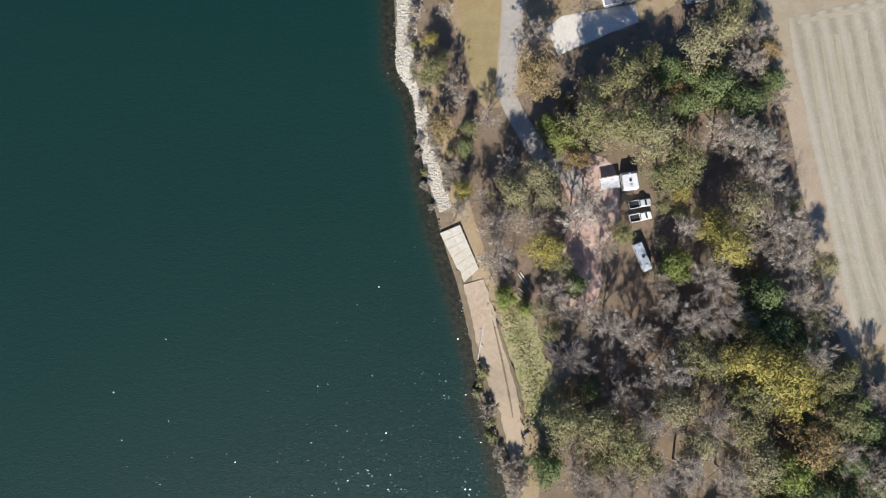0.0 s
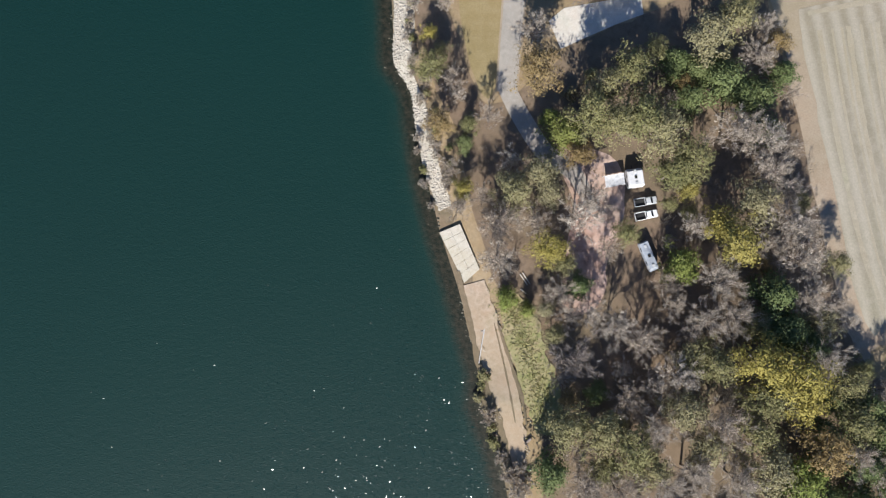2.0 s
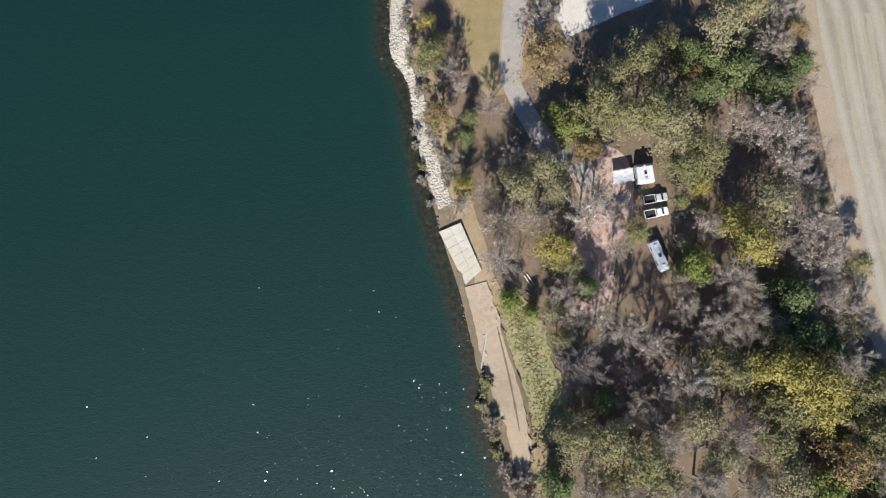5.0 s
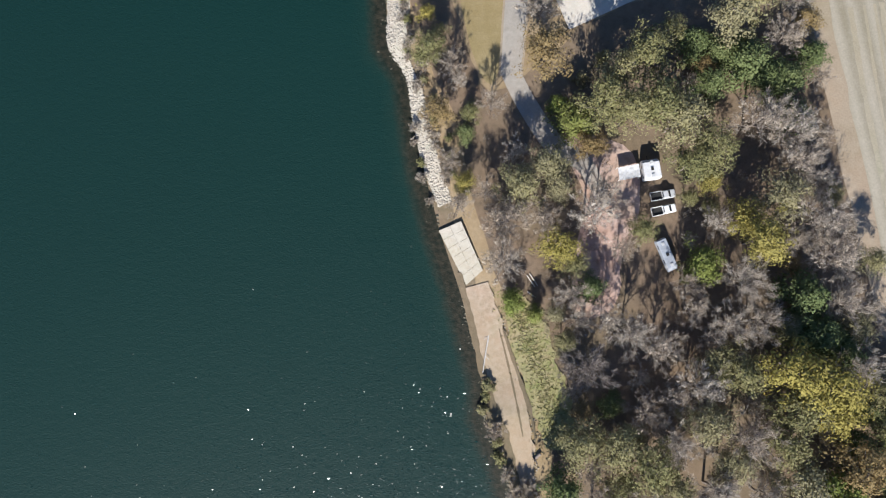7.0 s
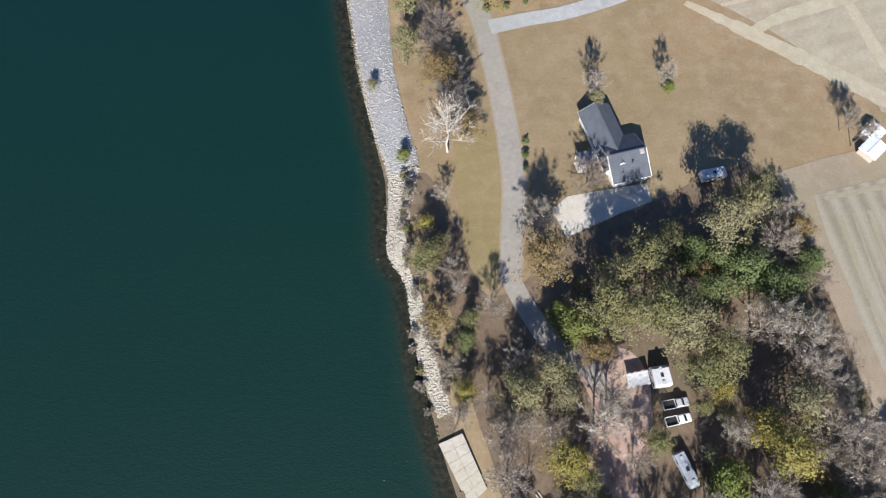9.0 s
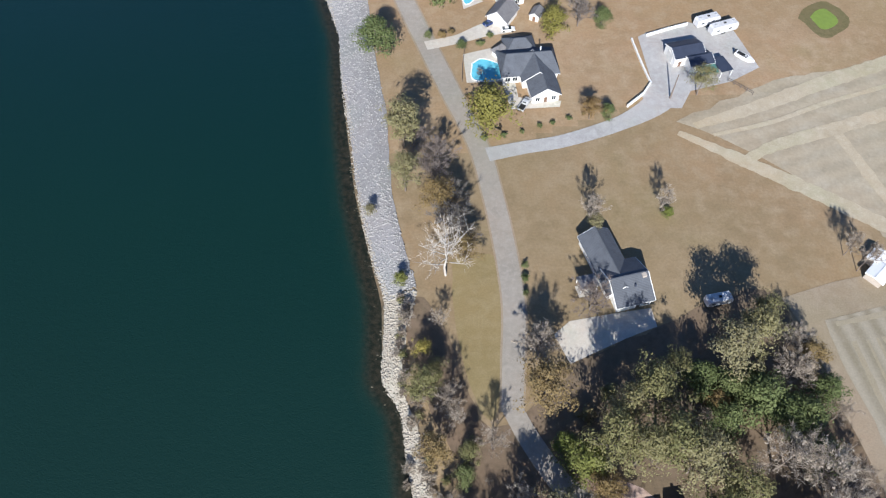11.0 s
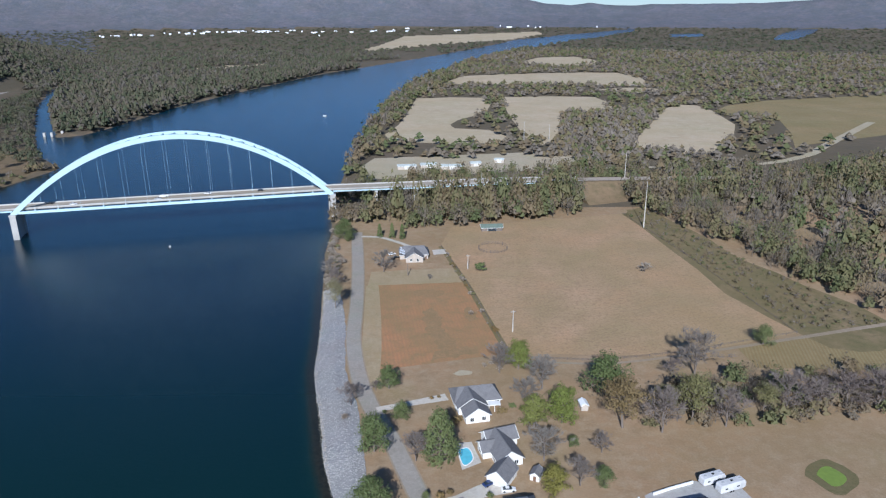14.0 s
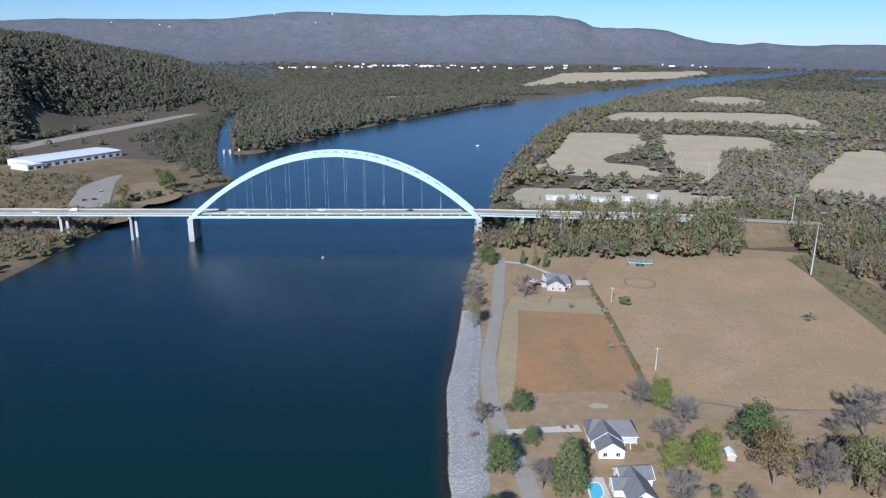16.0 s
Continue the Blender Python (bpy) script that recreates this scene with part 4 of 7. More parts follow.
BARE_2 = [(22.4, 67.9, 5.1), (77.3, 61.8, 5.1), (80.2, 70.3, 3.6), (70.2, 42.2, 6.1), (77.1, 39.4, 6.1), (85.9, 39.4, 3.2), (78.5, 32.5, 5.8), (84.5, 28.8, 4.4), (81.9, 19.8, 6.1), (89.7, 19.1, 3.6), (84.6, 12.3, 5.8), (79.0, 14.6, 4.4), (86.9, 2.0, 5.8), (94.9, 0.8, 3.2), (89.1, -11.5, 5.8), (96.8, -34.2, 5.1), (68.7, -39.1, 6.5), (58.1, -38.0, 6.5), (51.8, -40.9, 5.8), (106.9, -19.6, 4.1), (103.8, -39.1, 5.8), (55.1, 0.4, 4.1), (101.7, -21.1, 3.6), (59.1, -6.5, 4.1), (50.4, -18.8, 4.4)]
# first thirteen trees are added to shade the woods' eastern corners
GREEN = [(77.5, 51.5, 5.2), (67.6, 58.0, 5.0), (57.0, 60.5, 4.6), (84.0, 58.0, 4.2), (60.5, 51.5, 4.4), (80.0, 43.5, 4.2), (90.5, -29.5, 4.4), (99.5, -36.5, 5.0), (89.0, -45.0, 5.0), (108.5, -31.0, 5.0), (93.5, -22.0, 4.0), (80.5, -47.5, 4.8), (112.0, -48.0, 5.2), (88.0, -9.4, 4.6), (100.6, -22.6, 4.4), (86.2, -6.2, 4.2), (97.5, -46.0, 5.2), (106.4, -41.4, 5.0), (5.1, 40.6, 2.6), (33.1, 5.1, 3.5), (37.1, -20.5, 3.2), (25.4, -38.8, 5.1), (62.7, 59.1, 4.4), (68.1, 55.3, 5.8), (74.2, 52.9, 5.1), (78.8, 3.3, 5.8), (81.2, -4.9, 5.8), (102.5, -28.8, 5.1)]
RUST = [(-1.0, 44.7, 4.1), (78.0, 10.6, 2.9), (33.2, 37.0, 4.1), (22.8, 57.4, 6.4), (87.5, -32.5, 6.5)]
LIME = [(15.6, 2.1, 3.2), (20.7, -0.6, 2.3), (57.6, 10.0, 4.9), (30.1, 43.0, 5.1), (26.5, 47.0, 2.9), (83.9, -39.3, 5.8)]
PURPLE = [(30.8, -12.1, 5.8)]
WHITE_BARK = [(1.6, 90.4, 7.1)]
YARD_OLIVE = [(76.5, 152.5, 4.0), (-9.6, 132.2, 5.7), (-9.0, 116.8, 4.8), (39.6, 103.2, 2.4), (-18.2, 109.5, 1.9), (90.5, 217.0, 7.7), (118.2, 221.2, 4.7), (-49.5, 321.6, 5.2), (-9.7, 133.2, 4.5), (82.0, 221.0, 4.5)]
YARD_BARE = [(2.7, 103.2, 5.5), (36.2, 80.6, 5.0), (-6.8, 196.7, 5.0), (-23.5, 242.1, 2.1), (-31.9, 231.3, 4.5), (25.7, 254.8, 6.3), (41.2, 242.0, 6.5), (33.4, 231.6, 5.4), (35.1, 196.1, 6.6), (44.5, 183.3, 4.7), (55.0, 200.4, 3.7), (104.0, 251.7, 9.0), (94.4, 249.2, 4.0), (78.7, 211.7, 7.9), (102.4, 215.0, 7.3), (127.1, 222.3, 7.7), (138.2, 223.3, 6.4), (151.7, 227.0, 7.1), (162.4, 224.5, 8.2), (-29.0, 371.6, 5.9), (-52.3, 346.8, 5.0), (-58.0, 365.7, 5.2), (12.4, 160.7, 1.4), (-1.5, 119.0, 4.6), (3.4, 110.6, 4.4), (6.0, 99.0, 4.2)]
LAWN_BARE = [(58.2, 109.4, 2.6), (38.8, 105.4, 3.2), (102.1, 95.9, 2.4), (104.0, 91.2, 2.7)]
YARD_BARE_2 = [(-6.1, 131.1, 4.2), (-0.7, 124.1, 5.3), (-3.1, 359.2, 1.6)]
YARD_LIME = [(59.6, 108.4, 1.6), (-9.5, 88.8, 1.9), (33.7, 257.9, 5.4), (34.5, 215.6, 5.6), (44.8, 218.2, 5.9)]
YARD_GREEN = [(-19.2, 171.2, 6.3), (21.2, 88.7, 0.9), (21.0, 85.0, 0.9), (-20.8, 202.2, 6.4), (-12.7, 221.6, 3.7), (-18.4, 243.3, 4.4), (65.0, 237.3, 8.4), (52.1, 183.8, 3.1), (46.2, 204.0, 2.1), (48.6, 143.7, 2.2), (143.6, 278.3, 4.5), (7.0, 172.8, 1.7), (-3.3, 177.8, 1.3), (-55.0, 427.5, 3.3), (-58.7, 432.9, 6.4)]
YARD_DENSE = [(1.2, 195.6, 6.9)]
YARD_GOLD = [(14.0, 140.0, 6.9), (35.7, 179.3, 4.6)]
YARD_RUST = [(-0.5, 109.4, 5.4), (6.3, 94.6, 4.5), (65.6, 214.8, 9.2), (43.4, 142.9, 3.4)]
YARD_CYPRESS = [(-36.0, 435.7, 2.6), (-27.8, 433.9, 2.6), (-21.2, 431.7, 2.6)]
NEAR = "trees of the riverside woods"
TALL_EDGE = [row for row in OLIVE if row[1] > 40 and row[0] > 35]
plant(TALL_EDGE, "olive", NEAR, 1.3)
plant([row for row in OLIVE if row not in TALL_EDGE], "olive", NEAR)
plant(OLIVE_2, "olive", NEAR)
plant(YELLOW, "yellow", NEAR)
plant(GREEN, "green", NEAR)
plant(BARE, "bare", NEAR)
plant(BARE_2, "bare", NEAR)
plant(RUST, "rust", NEAR)
plant(LIME, "lime", NEAR)
plant(PURPLE, "purple", NEAR)
WOODS = [(26, -75), (30, -40), (22, 2), (10, 24), (4, 45), (-4, 66), (4, 70), (10, 50), (20, 40), (30, 56), (46, 62), (62, 70), (78, 76), (85, 62), (92, 38), (97, 8), (105, -18), (125, -28), (130, -75)]
OPEN = [[(27, 41), (44, 40), (54, 37), (56, 8), (47, 6), (42, -2), (30, 0), (31, 26)], [(12, 58), (26, 62), (40, 40), (24, 32), (14, 44)]]
fill_rng = random.Random(21)
stood = [(x, y, r) for rows in (OLIVE, OLIVE_2, YELLOW, GREEN, BARE, BARE_2, RUST, LIME, PURPLE) for x, y, r in rows]
extra = {"bare": [], "olive": [], "rust": []}
for k in range(2600):
    x, y = fill_rng.uniform(-6, 130), fill_rng.uniform(-75, 86)
    r = fill_rng.uniform(2.0, 4.2)
    if not inside(WOODS, x, y) or any(inside(p, x, y) for p in OPEN) or any(math.hypot(x - a, y - b) < 0.55 * (r + c) for a, b, c in stood):
        continue
    stood.append((x, y, r))
    extra[fill_rng.choices(list(extra), (0.50, 0.40, 0.10))[0]].append((x, y, r))
for kind, most in (("bare", 58), ("olive", 30), ("rust", 10)):
    plant(extra[kind][:most], kind, NEAR)
under = [row for kind, most in (("bare", 58), ("olive", 30), ("rust", 10)) for row in extra[kind][most:]]
YARD = "trees round the houses and fields"
plant([(-395, 602, 10.5)], "green", "trees on the far bank", 0.9)
plant([(-393, 532, 6.5), (-408, 560, 5.0), (-430, 640, 6.0), (-405, 650, 7.0)], "olive", "trees on the far bank", 0.9)
for rows, kind in ((YARD_OLIVE, "olive"), (YARD_BARE + YARD_BARE_2, "purple"), (LAWN_BARE, "bare"), (YARD_GREEN, "green"), (YARD_LIME, "lime"), (YARD_RUST, "rust"), (YARD_DENSE, "dense"), (YARD_GOLD, "gold"), (WHITE_BARK, "white")):
    plant(rows, kind, YARD, {"purple": 0.82, "bare": 1.6, "rust": 0.95, "dense": 1.25, "green": 0.95, "lime": 1.1, "gold": 1.0}.get(kind, 1.2))
plant(YARD_CYPRESS, "cypress", YARD, 1.5)


# ---------- woods beyond: joined ----------
def clump_model(seed, n, size, bare, lobes=0, hull=0.3, stem=True):
    """A tree of a far wood, 1 m wide and 1.25 m tall: domed foliage masses with leaf clumps, or fine upswept twigs, in an uneven crown, on a short trunk."""
    r = np.random.RandomState(seed)
    mids = r.normal(0, 0.19, (6, 3)) * np.array([1, 1, 0.8]) + np.array([0, 0, 0.72])
    c = r.normal(0, 1, (n, 3))
    c /= np.linalg.norm(c, axis=1)[:, None]
    c = mids[r.randint(0, 6, n)] + c * (r.uniform(0.1, 1.0, n) ** 0.45)[:, None] * np.array([0.30, 0.30, 0.36])
    c[:, 2] = np.clip(c[:, 2], 0.18, 1.3)
    out = c - np.array([0, 0, 0.35])
    out /= np.linalg.norm(out, axis=1)[:, None]
    if bare:
        u = out * 0.7 + np.array([0, 0, 0.75]) + r.normal(0, 0.35, (n, 3))
        u /= np.linalg.norm(u, axis=1)[:, None]
        v = np.cross(u, out + r.normal(0, 0.35, (n, 3)))
        v /= np.linalg.norm(v, axis=1)[:, None]
        s = (size * 1.35 * r.uniform(0.6, 1.4, n))[:, None]
        w = s * 0.16
        co = np.stack([c - u * s - v * w, c - u * s + v * w, c + u * s + v * w * 0.4, c + u * s - v * w * 0.4], 1)
    else:
        face = out + r.normal(0, 0.4, (n, 3))
        u = np.cross(face, r.normal(0, 1, (n, 3)))
        u /= np.linalg.norm(u, axis=1)[:, None]
        v = np.cross(face, u)
        v /= np.linalg.norm(v, axis=1)[:, None]
        s = (size * r.uniform(0.6, 1.4, n))[:, None]
        w = s * 0.75
        co = np.stack([c - u * s - v * w, c + u * s * 0.8 - v * w * 1.1, c + u * s + v * w, c - u * s * 0.7 + v * w], 1)
    sets = [co]
    for k in range(lobes):
        a, d = 2.4 * k + r.uniform(-0.5, 0.5), 0.36 * math.sqrt(k / max(lobes - 1, 1)) * r.uniform(0.8, 1.2)
        m = np.array([math.cos(a) * d, math.sin(a) * d, r.uniform(0.72, 1.0) - 1.15 * d])
        rad, g0 = hull * r.uniform(0.75, 1.3), r.uniform(0, 6.28)
        ring = []
        for q in range(6):
            g = g0 + q * math.pi / 3 + r.uniform(-0.25, 0.25)
            x = rad * r.uniform(0.8, 1.25)
            ring.append(m + np.array([math.cos(g) * x, math.sin(g) * x, -rad * r.uniform(0.3, 1.1)]))
        top = m + np.array([r.normal(0, 0.3) * rad, r.normal(0, 0.3) * rad, rad * r.uniform(0.35, 0.75)])
        sets.append(np.array([[top, ring[q], ring[q + 1], ring[(q + 2) % 6]] for q in (0, 2, 4)]))
    trunk = np.array([[[-0.02, 0, 0], [0.02, 0, 0], [0.012, 0, 0.7], [-0.012, 0, 0.7]], [[0, -0.02, 0], [0, 0.02, 0], [0, 0.012, 0.7], [0, -0.012, 0.7]]])
    return np.concatenate(sets + ([trunk] if stem else [])).astype(np.float32), bare


def wood(name, x, y, wide, tall, tint, models, mat, label, share=0.5):
    """Many trees joined into one mesh; share: how many of them stand bare."""
    r = np.random.RandomState(len(x) + 3)
    z = height(x, y) - 0.15
    parts_, tints = [], []
    grey = r.uniform(0, 1, len(x)) < share + 0.35 * wobble(x, y, 70, 7.0)
    pick = r.randint(0, len(models) // 2, len(x)) * 2 + grey
    for k, (mod, bare) in enumerate(models):
        i = np.nonzero(pick == k)[0]
        if not len(i):
            continue
        a = r.uniform(0, 6.283, len(i))
        ca, sa = np.cos(a)[:, None, None], np.sin(a)[:, None, None]
        mx, my, mz = mod[None, :, :, 0], mod[None, :, :, 1], mod[None, :, :, 2]
        w, h = wide[i][:, None, None], tall[i][:, None, None]
        px = (mx * ca - my * sa) * w + x[i][:, None, None]
        py = (mx * sa + my * ca) * w + y[i][:, None, None]
        pz = mz * h + z[i][:, None, None]
        parts_.append(np.stack([px, py, pz], -1).reshape(-1, 3))
        own = tint[i] * 0.45 + 0.5 if bare else tint[i] * 0.7
        t = own[:, None] + r.uniform(-0.06, 0.06, (len(i), mod.shape[0]))
        tints.append(np.repeat(t.reshape(-1), 4))
    co = np.concatenate(parts_)
    me = bpy.data.meshes.new(name)
    fill_mesh(me, co, np.arange(len(co)).reshape(-1, 4))
    t = me.attributes.new("tint", "FLOAT", "POINT")
    t.data.foreach_set("value", np.clip(np.concatenate(tints), 0, 1).astype(np.float32))
    me.materials.append(mat)
    return tagged(new(name, me), label, "woods", kind="stuff")


def strew(seed, n, poly):
    """Places spread over an area."""
    r = np.random.RandomState(seed)
    p = np.asarray(poly, float)
    lo, hi = p.min(0), p.max(0)
    x, y = r.uniform(lo[0], hi[0], n), r.uniform(lo[1], hi[1], n)
    k = inside(p, x, y)
    return x[k], y[k]


def grown(x, y, edge=4.0):
    """Where woods may stand: off the water, fields and roads."""
    ok = ~inside(RIVER, x, y) & (reach(RIVER, x, y) > 1.5)
    for p in list(FIELDS.values()) + FAR_FIELDS:
        ok &= ~inside(p, x, y)
    return ok


def tones(seed, x, y, size, warm=0.0):
    r = np.random.RandomState(seed)
    t = 0.5 + 0.25 * wobble(x, y, size, seed) + r.normal(0, 0.17, len(x)) + warm
    return np.clip(t, 0, 1)


MID_MODELS = [clump_model(k, 40 if k % 2 else 24, 0.08, k % 2 == 1, 2 if k % 2 else 9, 0.19) for k in range(8)]
FINE_MODELS = [clump_model(60 + k, 130 if k % 2 else 100, 0.05, k % 2 == 1, 0 if k % 2 else 13, 0.155) for k in range(8)]
FAR_MODELS = [clump_model(20 + k, 4 if k % 2 else 2, 0.08, k % 2 == 1, 5, 0.23, False) for k in range(8)]
DOT_MODELS = [clump_model(40 + k, 1, 0.12, False, 3, 0.30, False) for k in range(6)]
r0 = np.random.RandomState(9)


def mid_wood(seed, n, poly, label, wide=(6, 11), avoid=(), models=MID_MODELS, size=60, warm=0.0, tall=1.05, share=0.4, mat="woods"):
    x, y = strew(seed, n, poly)
    k = grown(x, y)
    for p in avoid:
        k &= ~inside(p, x, y)
    x, y = x[k], y[k]
    w = r0.uniform(*wide, len(x))
    return wood("woods", x, y, w, w * r0.uniform(tall * 0.8, tall * 1.2, len(x)), tones(seed, x, y, size, warm), models, M[mat], label, share)


HEDGE = [(72, 213), (110, 214), (170, 220), (186, 254), (164, 253), (120, 248), (92, 242)]
ROAD_CUT = [(-90, 478), (140, 530), (420, 560), (420, 590), (130, 556), (-90, 500)]
YARD_CUT = [(-66, 632), (-40, 672), (84, 680), (136, 690), (133, 632), (38, 616), (-59, 590)]
HWY_CUT = [(-760, 560), (-718, 771), (-720, 836), (-726, 947), (-734, 1086), (-750, 1250), (-785, 1400), (-815, 1400), (-802, 1250), (-788, 1086), (-780, 947), (-774, 836), (-772, 771), (-820, 560)]
ROAD_FAR = [(285, 590), (400, 640), (470, 700), (600, 860), (550, 910), (410, 760), (355, 705), (285, 668)]
BANK_CUT = [(106, 482), (136, 482), (152, 548), (116, 548)]
mid_wood(11, 420, [(-70, 470), (-52, 460), (0, 452), (40, 462), (100, 480), (132, 490), (140, 512), (60, 560), (-78, 540)], "mixed autumn woods between the meadow and the bridge road", (8, 12), [ROAD_CUT, BANK_CUT], FINE_MODELS, 25, 0.0, 1.3, 0.3)
mid_wood(12, 520, [(-80, 530), (60, 560), (420, 580), (400, 640), (300, 640), (180, 630), (131, 632), (38, 626), (-60, 596)], "autumn woods beyond the bridge road", (6, 11), [ROAD_CUT, YARD_CUT, ROAD_FAR], FINE_MODELS, 25, 0.0, 1.2)
mid_wood(24, 560, [(154, 500), (186, 385), (214, 300), (262, 318), (232, 400), (206, 500)], "tall bare and green trees beside the rough strip", (6, 10), [ROAD_CUT], FINE_MODELS, 30, 0.05, 1.35, 0.58)
mid_wood(25, 1300, [(137, 484), (156, 494), (183, 380), (211, 297), (166, 290)], "low scrub on the rough strip", (0.8, 2.8), (), MID_MODELS, 15, 0.1, 0.8, 0.4)
mid_wood(13, 3300, [(206, 500), (232, 400), (262, 318), (330, 320), (560, 420), (720, 800), (560, 880), (420, 730), (360, 660), (300, 630), (170, 620), (150, 560)], "dense mixed autumn woods beyond the meadow", (7, 11), [ROAD_CUT, ROAD_FAR], MID_MODELS, 50, 0.0, 1.35, 0.5)
mid_wood(14, 900, [(-82, 600), (-60, 640), (-55, 780), (-50, 900), (-30, 1180), (20, 1420), (60, 1600), (-20, 1560), (-60, 1380), (-84, 1040), (-92, 770)], "trees along the far river bank", (10, 15), [YARD_CUT])
mid_wood(15, 4200, [(-60, 690), (130, 680), (300, 640), (420, 730), (700, 1000), (900, 1300), (700, 1700), (20, 1750), (-30, 1380)], "hedgerows and woods between far fields", (9, 14), [YARD_CUT], FAR_MODELS, 60, 0.0, 0.72)
mid_wood(16, 9600, [(0, 1640), (700, 1650), (900, 1300), (1900, 1400), (2100, 1900), (1000, 2350), (330, 2680), (80, 2130)], "broad autumn woods on the far plain", (9, 14), (), FAR_MODELS, 160, 0.0, 0.75)
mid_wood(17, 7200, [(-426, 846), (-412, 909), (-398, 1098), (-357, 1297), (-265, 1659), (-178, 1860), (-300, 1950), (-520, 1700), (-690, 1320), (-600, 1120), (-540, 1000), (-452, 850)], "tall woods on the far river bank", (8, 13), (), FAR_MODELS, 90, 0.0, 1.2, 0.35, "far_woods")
mid_wood(18, 900, [(-360, 640), (-455, 820), (-560, 1010), (-620, 1150), (-650, 1120), (-640, 960), (-560, 800)], "bare and green trees beside the creek", (6, 11), [HWY_CUT], MID_MODELS, 50, 0.0, 1.1, 0.45, "far_woods")
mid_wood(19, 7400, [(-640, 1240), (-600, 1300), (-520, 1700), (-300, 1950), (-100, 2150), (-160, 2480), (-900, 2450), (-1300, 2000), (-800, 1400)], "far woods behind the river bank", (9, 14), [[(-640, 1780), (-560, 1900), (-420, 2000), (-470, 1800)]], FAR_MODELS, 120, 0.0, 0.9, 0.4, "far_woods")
mid_wood(20, 520, [(-345, 330), (-352, 440), (-385, 470), (-470, 420), (-520, 330), (-420, 250)], "scrub and trees under the bridge approach", (3, 7), (), MID_MODELS, 40)
mid_wood(21, 130, [(-520, 700), (-700, 660), (-790, 820), (-800, 900), (-640, 860)], "scattered trees by the highway", (7, 11), [[(-640, 640), (-710, 840), (-530, 810), (-530, 640)], HWY_CUT], MID_MODELS, 40)
mid_wood(22, 190, HEDGE, "bushy hedge of bare shrubs by the corn", (4, 8), (), FINE_MODELS, 20, 0.1, 0.9, 0.55)
mid_wood(26, 190, [(-40, 466), (14, 474), (60, 484), (112, 496), (116, 528), (60, 512), (14, 500), (-40, 486)], "tall trees hiding the bridge approach", (8, 12), [BANK_CUT], FINE_MODELS, 30, 0.05, 2.2, 0.15)
mid_wood(29, 480, [(150, 496), (240, 508), (420, 540), (420, 560), (240, 544), (150, 530)], "trees along the bridge approach", (8, 12), [BANK_CUT], FINE_MODELS, 40, 0.05, 1.6, 0.3)
mid_wood(28, 1500, [(110, 690), (140, 640), (270, 695), (205, 720), (232, 797), (300, 960), (252, 1012), (175, 976), (140, 790)], "bare trees and brush between the fields", (6, 11), [YARD_CUT], FAR_MODELS, 40, 0.1, 1.0, 0.6)
ux, uy, ur = (np.array(c) for c in zip(*under))
wood("undergrowth", ux[::2], uy[::2], ur[::2] * 1.1, ur[::2] * 1.1, np.clip(0.7 + 0.2 * np.random.RandomState(6).normal(0, 1, len(ux[::2])), 0, 1), FINE_MODELS, M["woods"], "thin undergrowth between the riverside trees", 0.9)
mid_wood(23, 2600, [(-350, 480), (-380, 560), (-470, 560), (-500, 640), (-700, 640), (-640, 480), (-420, 360)], "low scrub on the riverside clearing", (1.5, 5.5), [[(-430, 508), (-478, 588), (-492, 642), (-480, 660), (-451, 600), (-440, 632), (-391, 601), (-375, 560), (-362, 543), (-402, 519)]], MID_MODELS, 40, 0.1, 0.8, 0.45)
mid_wood(27, 900, [(-600, 900), (-640, 880), (-655, 960), (-668, 1086), (-700, 1250), (-740, 1400), (-690, 1310), (-600, 1120), (-560, 1010)], "woods between the highway and the creek", (8, 12), (), MID_MODELS, 60, -0.1, 0.9, 0.4, "far_woods")
mid_wood(30, 420, [(-344, 371), (-359, 456), (-385, 544), (-369, 591), (-357, 663), (-372, 655), (-386, 592), (-402, 546), (-374, 455), (-362, 371)], "shrubs and trees along the west bank", (3, 8), (), MID_MODELS, 30, -0.1, 0.9, 0.35)
mid_wood(33, 3200, [(-806, 850), (-812, 1034), (-822, 1337), (-828, 1535), (-900, 1800), (-1089, 1710), (-1047, 1244), (-975, 1025), (-900, 860)], "woods between the highway and the hill", (9, 14), [HWY_CUT], FAR_MODELS, 60, -0.05, 0.9, 0.45, "far_woods")
mid_wood(34, 240, [(-640, 620), (-700, 640), (-760, 760), (-720, 780), (-660, 700)], "trees beside the warehouse", (6, 11), [HWY_CUT], MID_MODELS, 30, -0.1, 0.9, 0.35)
# low ground by the creek, hill and ridge
rh = np.random.RandomState(31)
hb = rh.uniform(-58, -21, 10500)
hd = np.interp(hb, [-60, -45, -42.6, -39.8, -36.3, -30.8, -22], [1040, 1060, 1095, 1240, 1355, 1510, 1800]) + rh.uniform(-10, 680, len(hb))
hx, hy = np.sin(np.radians(hb)) * hd, np.cos(np.radians(hb)) * hd
kk = grown(hx, hy) & ~inside(HWY_CUT, hx, hy)
hx, hy = hx[kk], hy[kk]
hw = r0.uniform(8, 14, len(hx))
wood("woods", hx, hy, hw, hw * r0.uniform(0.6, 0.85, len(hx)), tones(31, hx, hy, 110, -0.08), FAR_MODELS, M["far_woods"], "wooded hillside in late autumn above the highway")
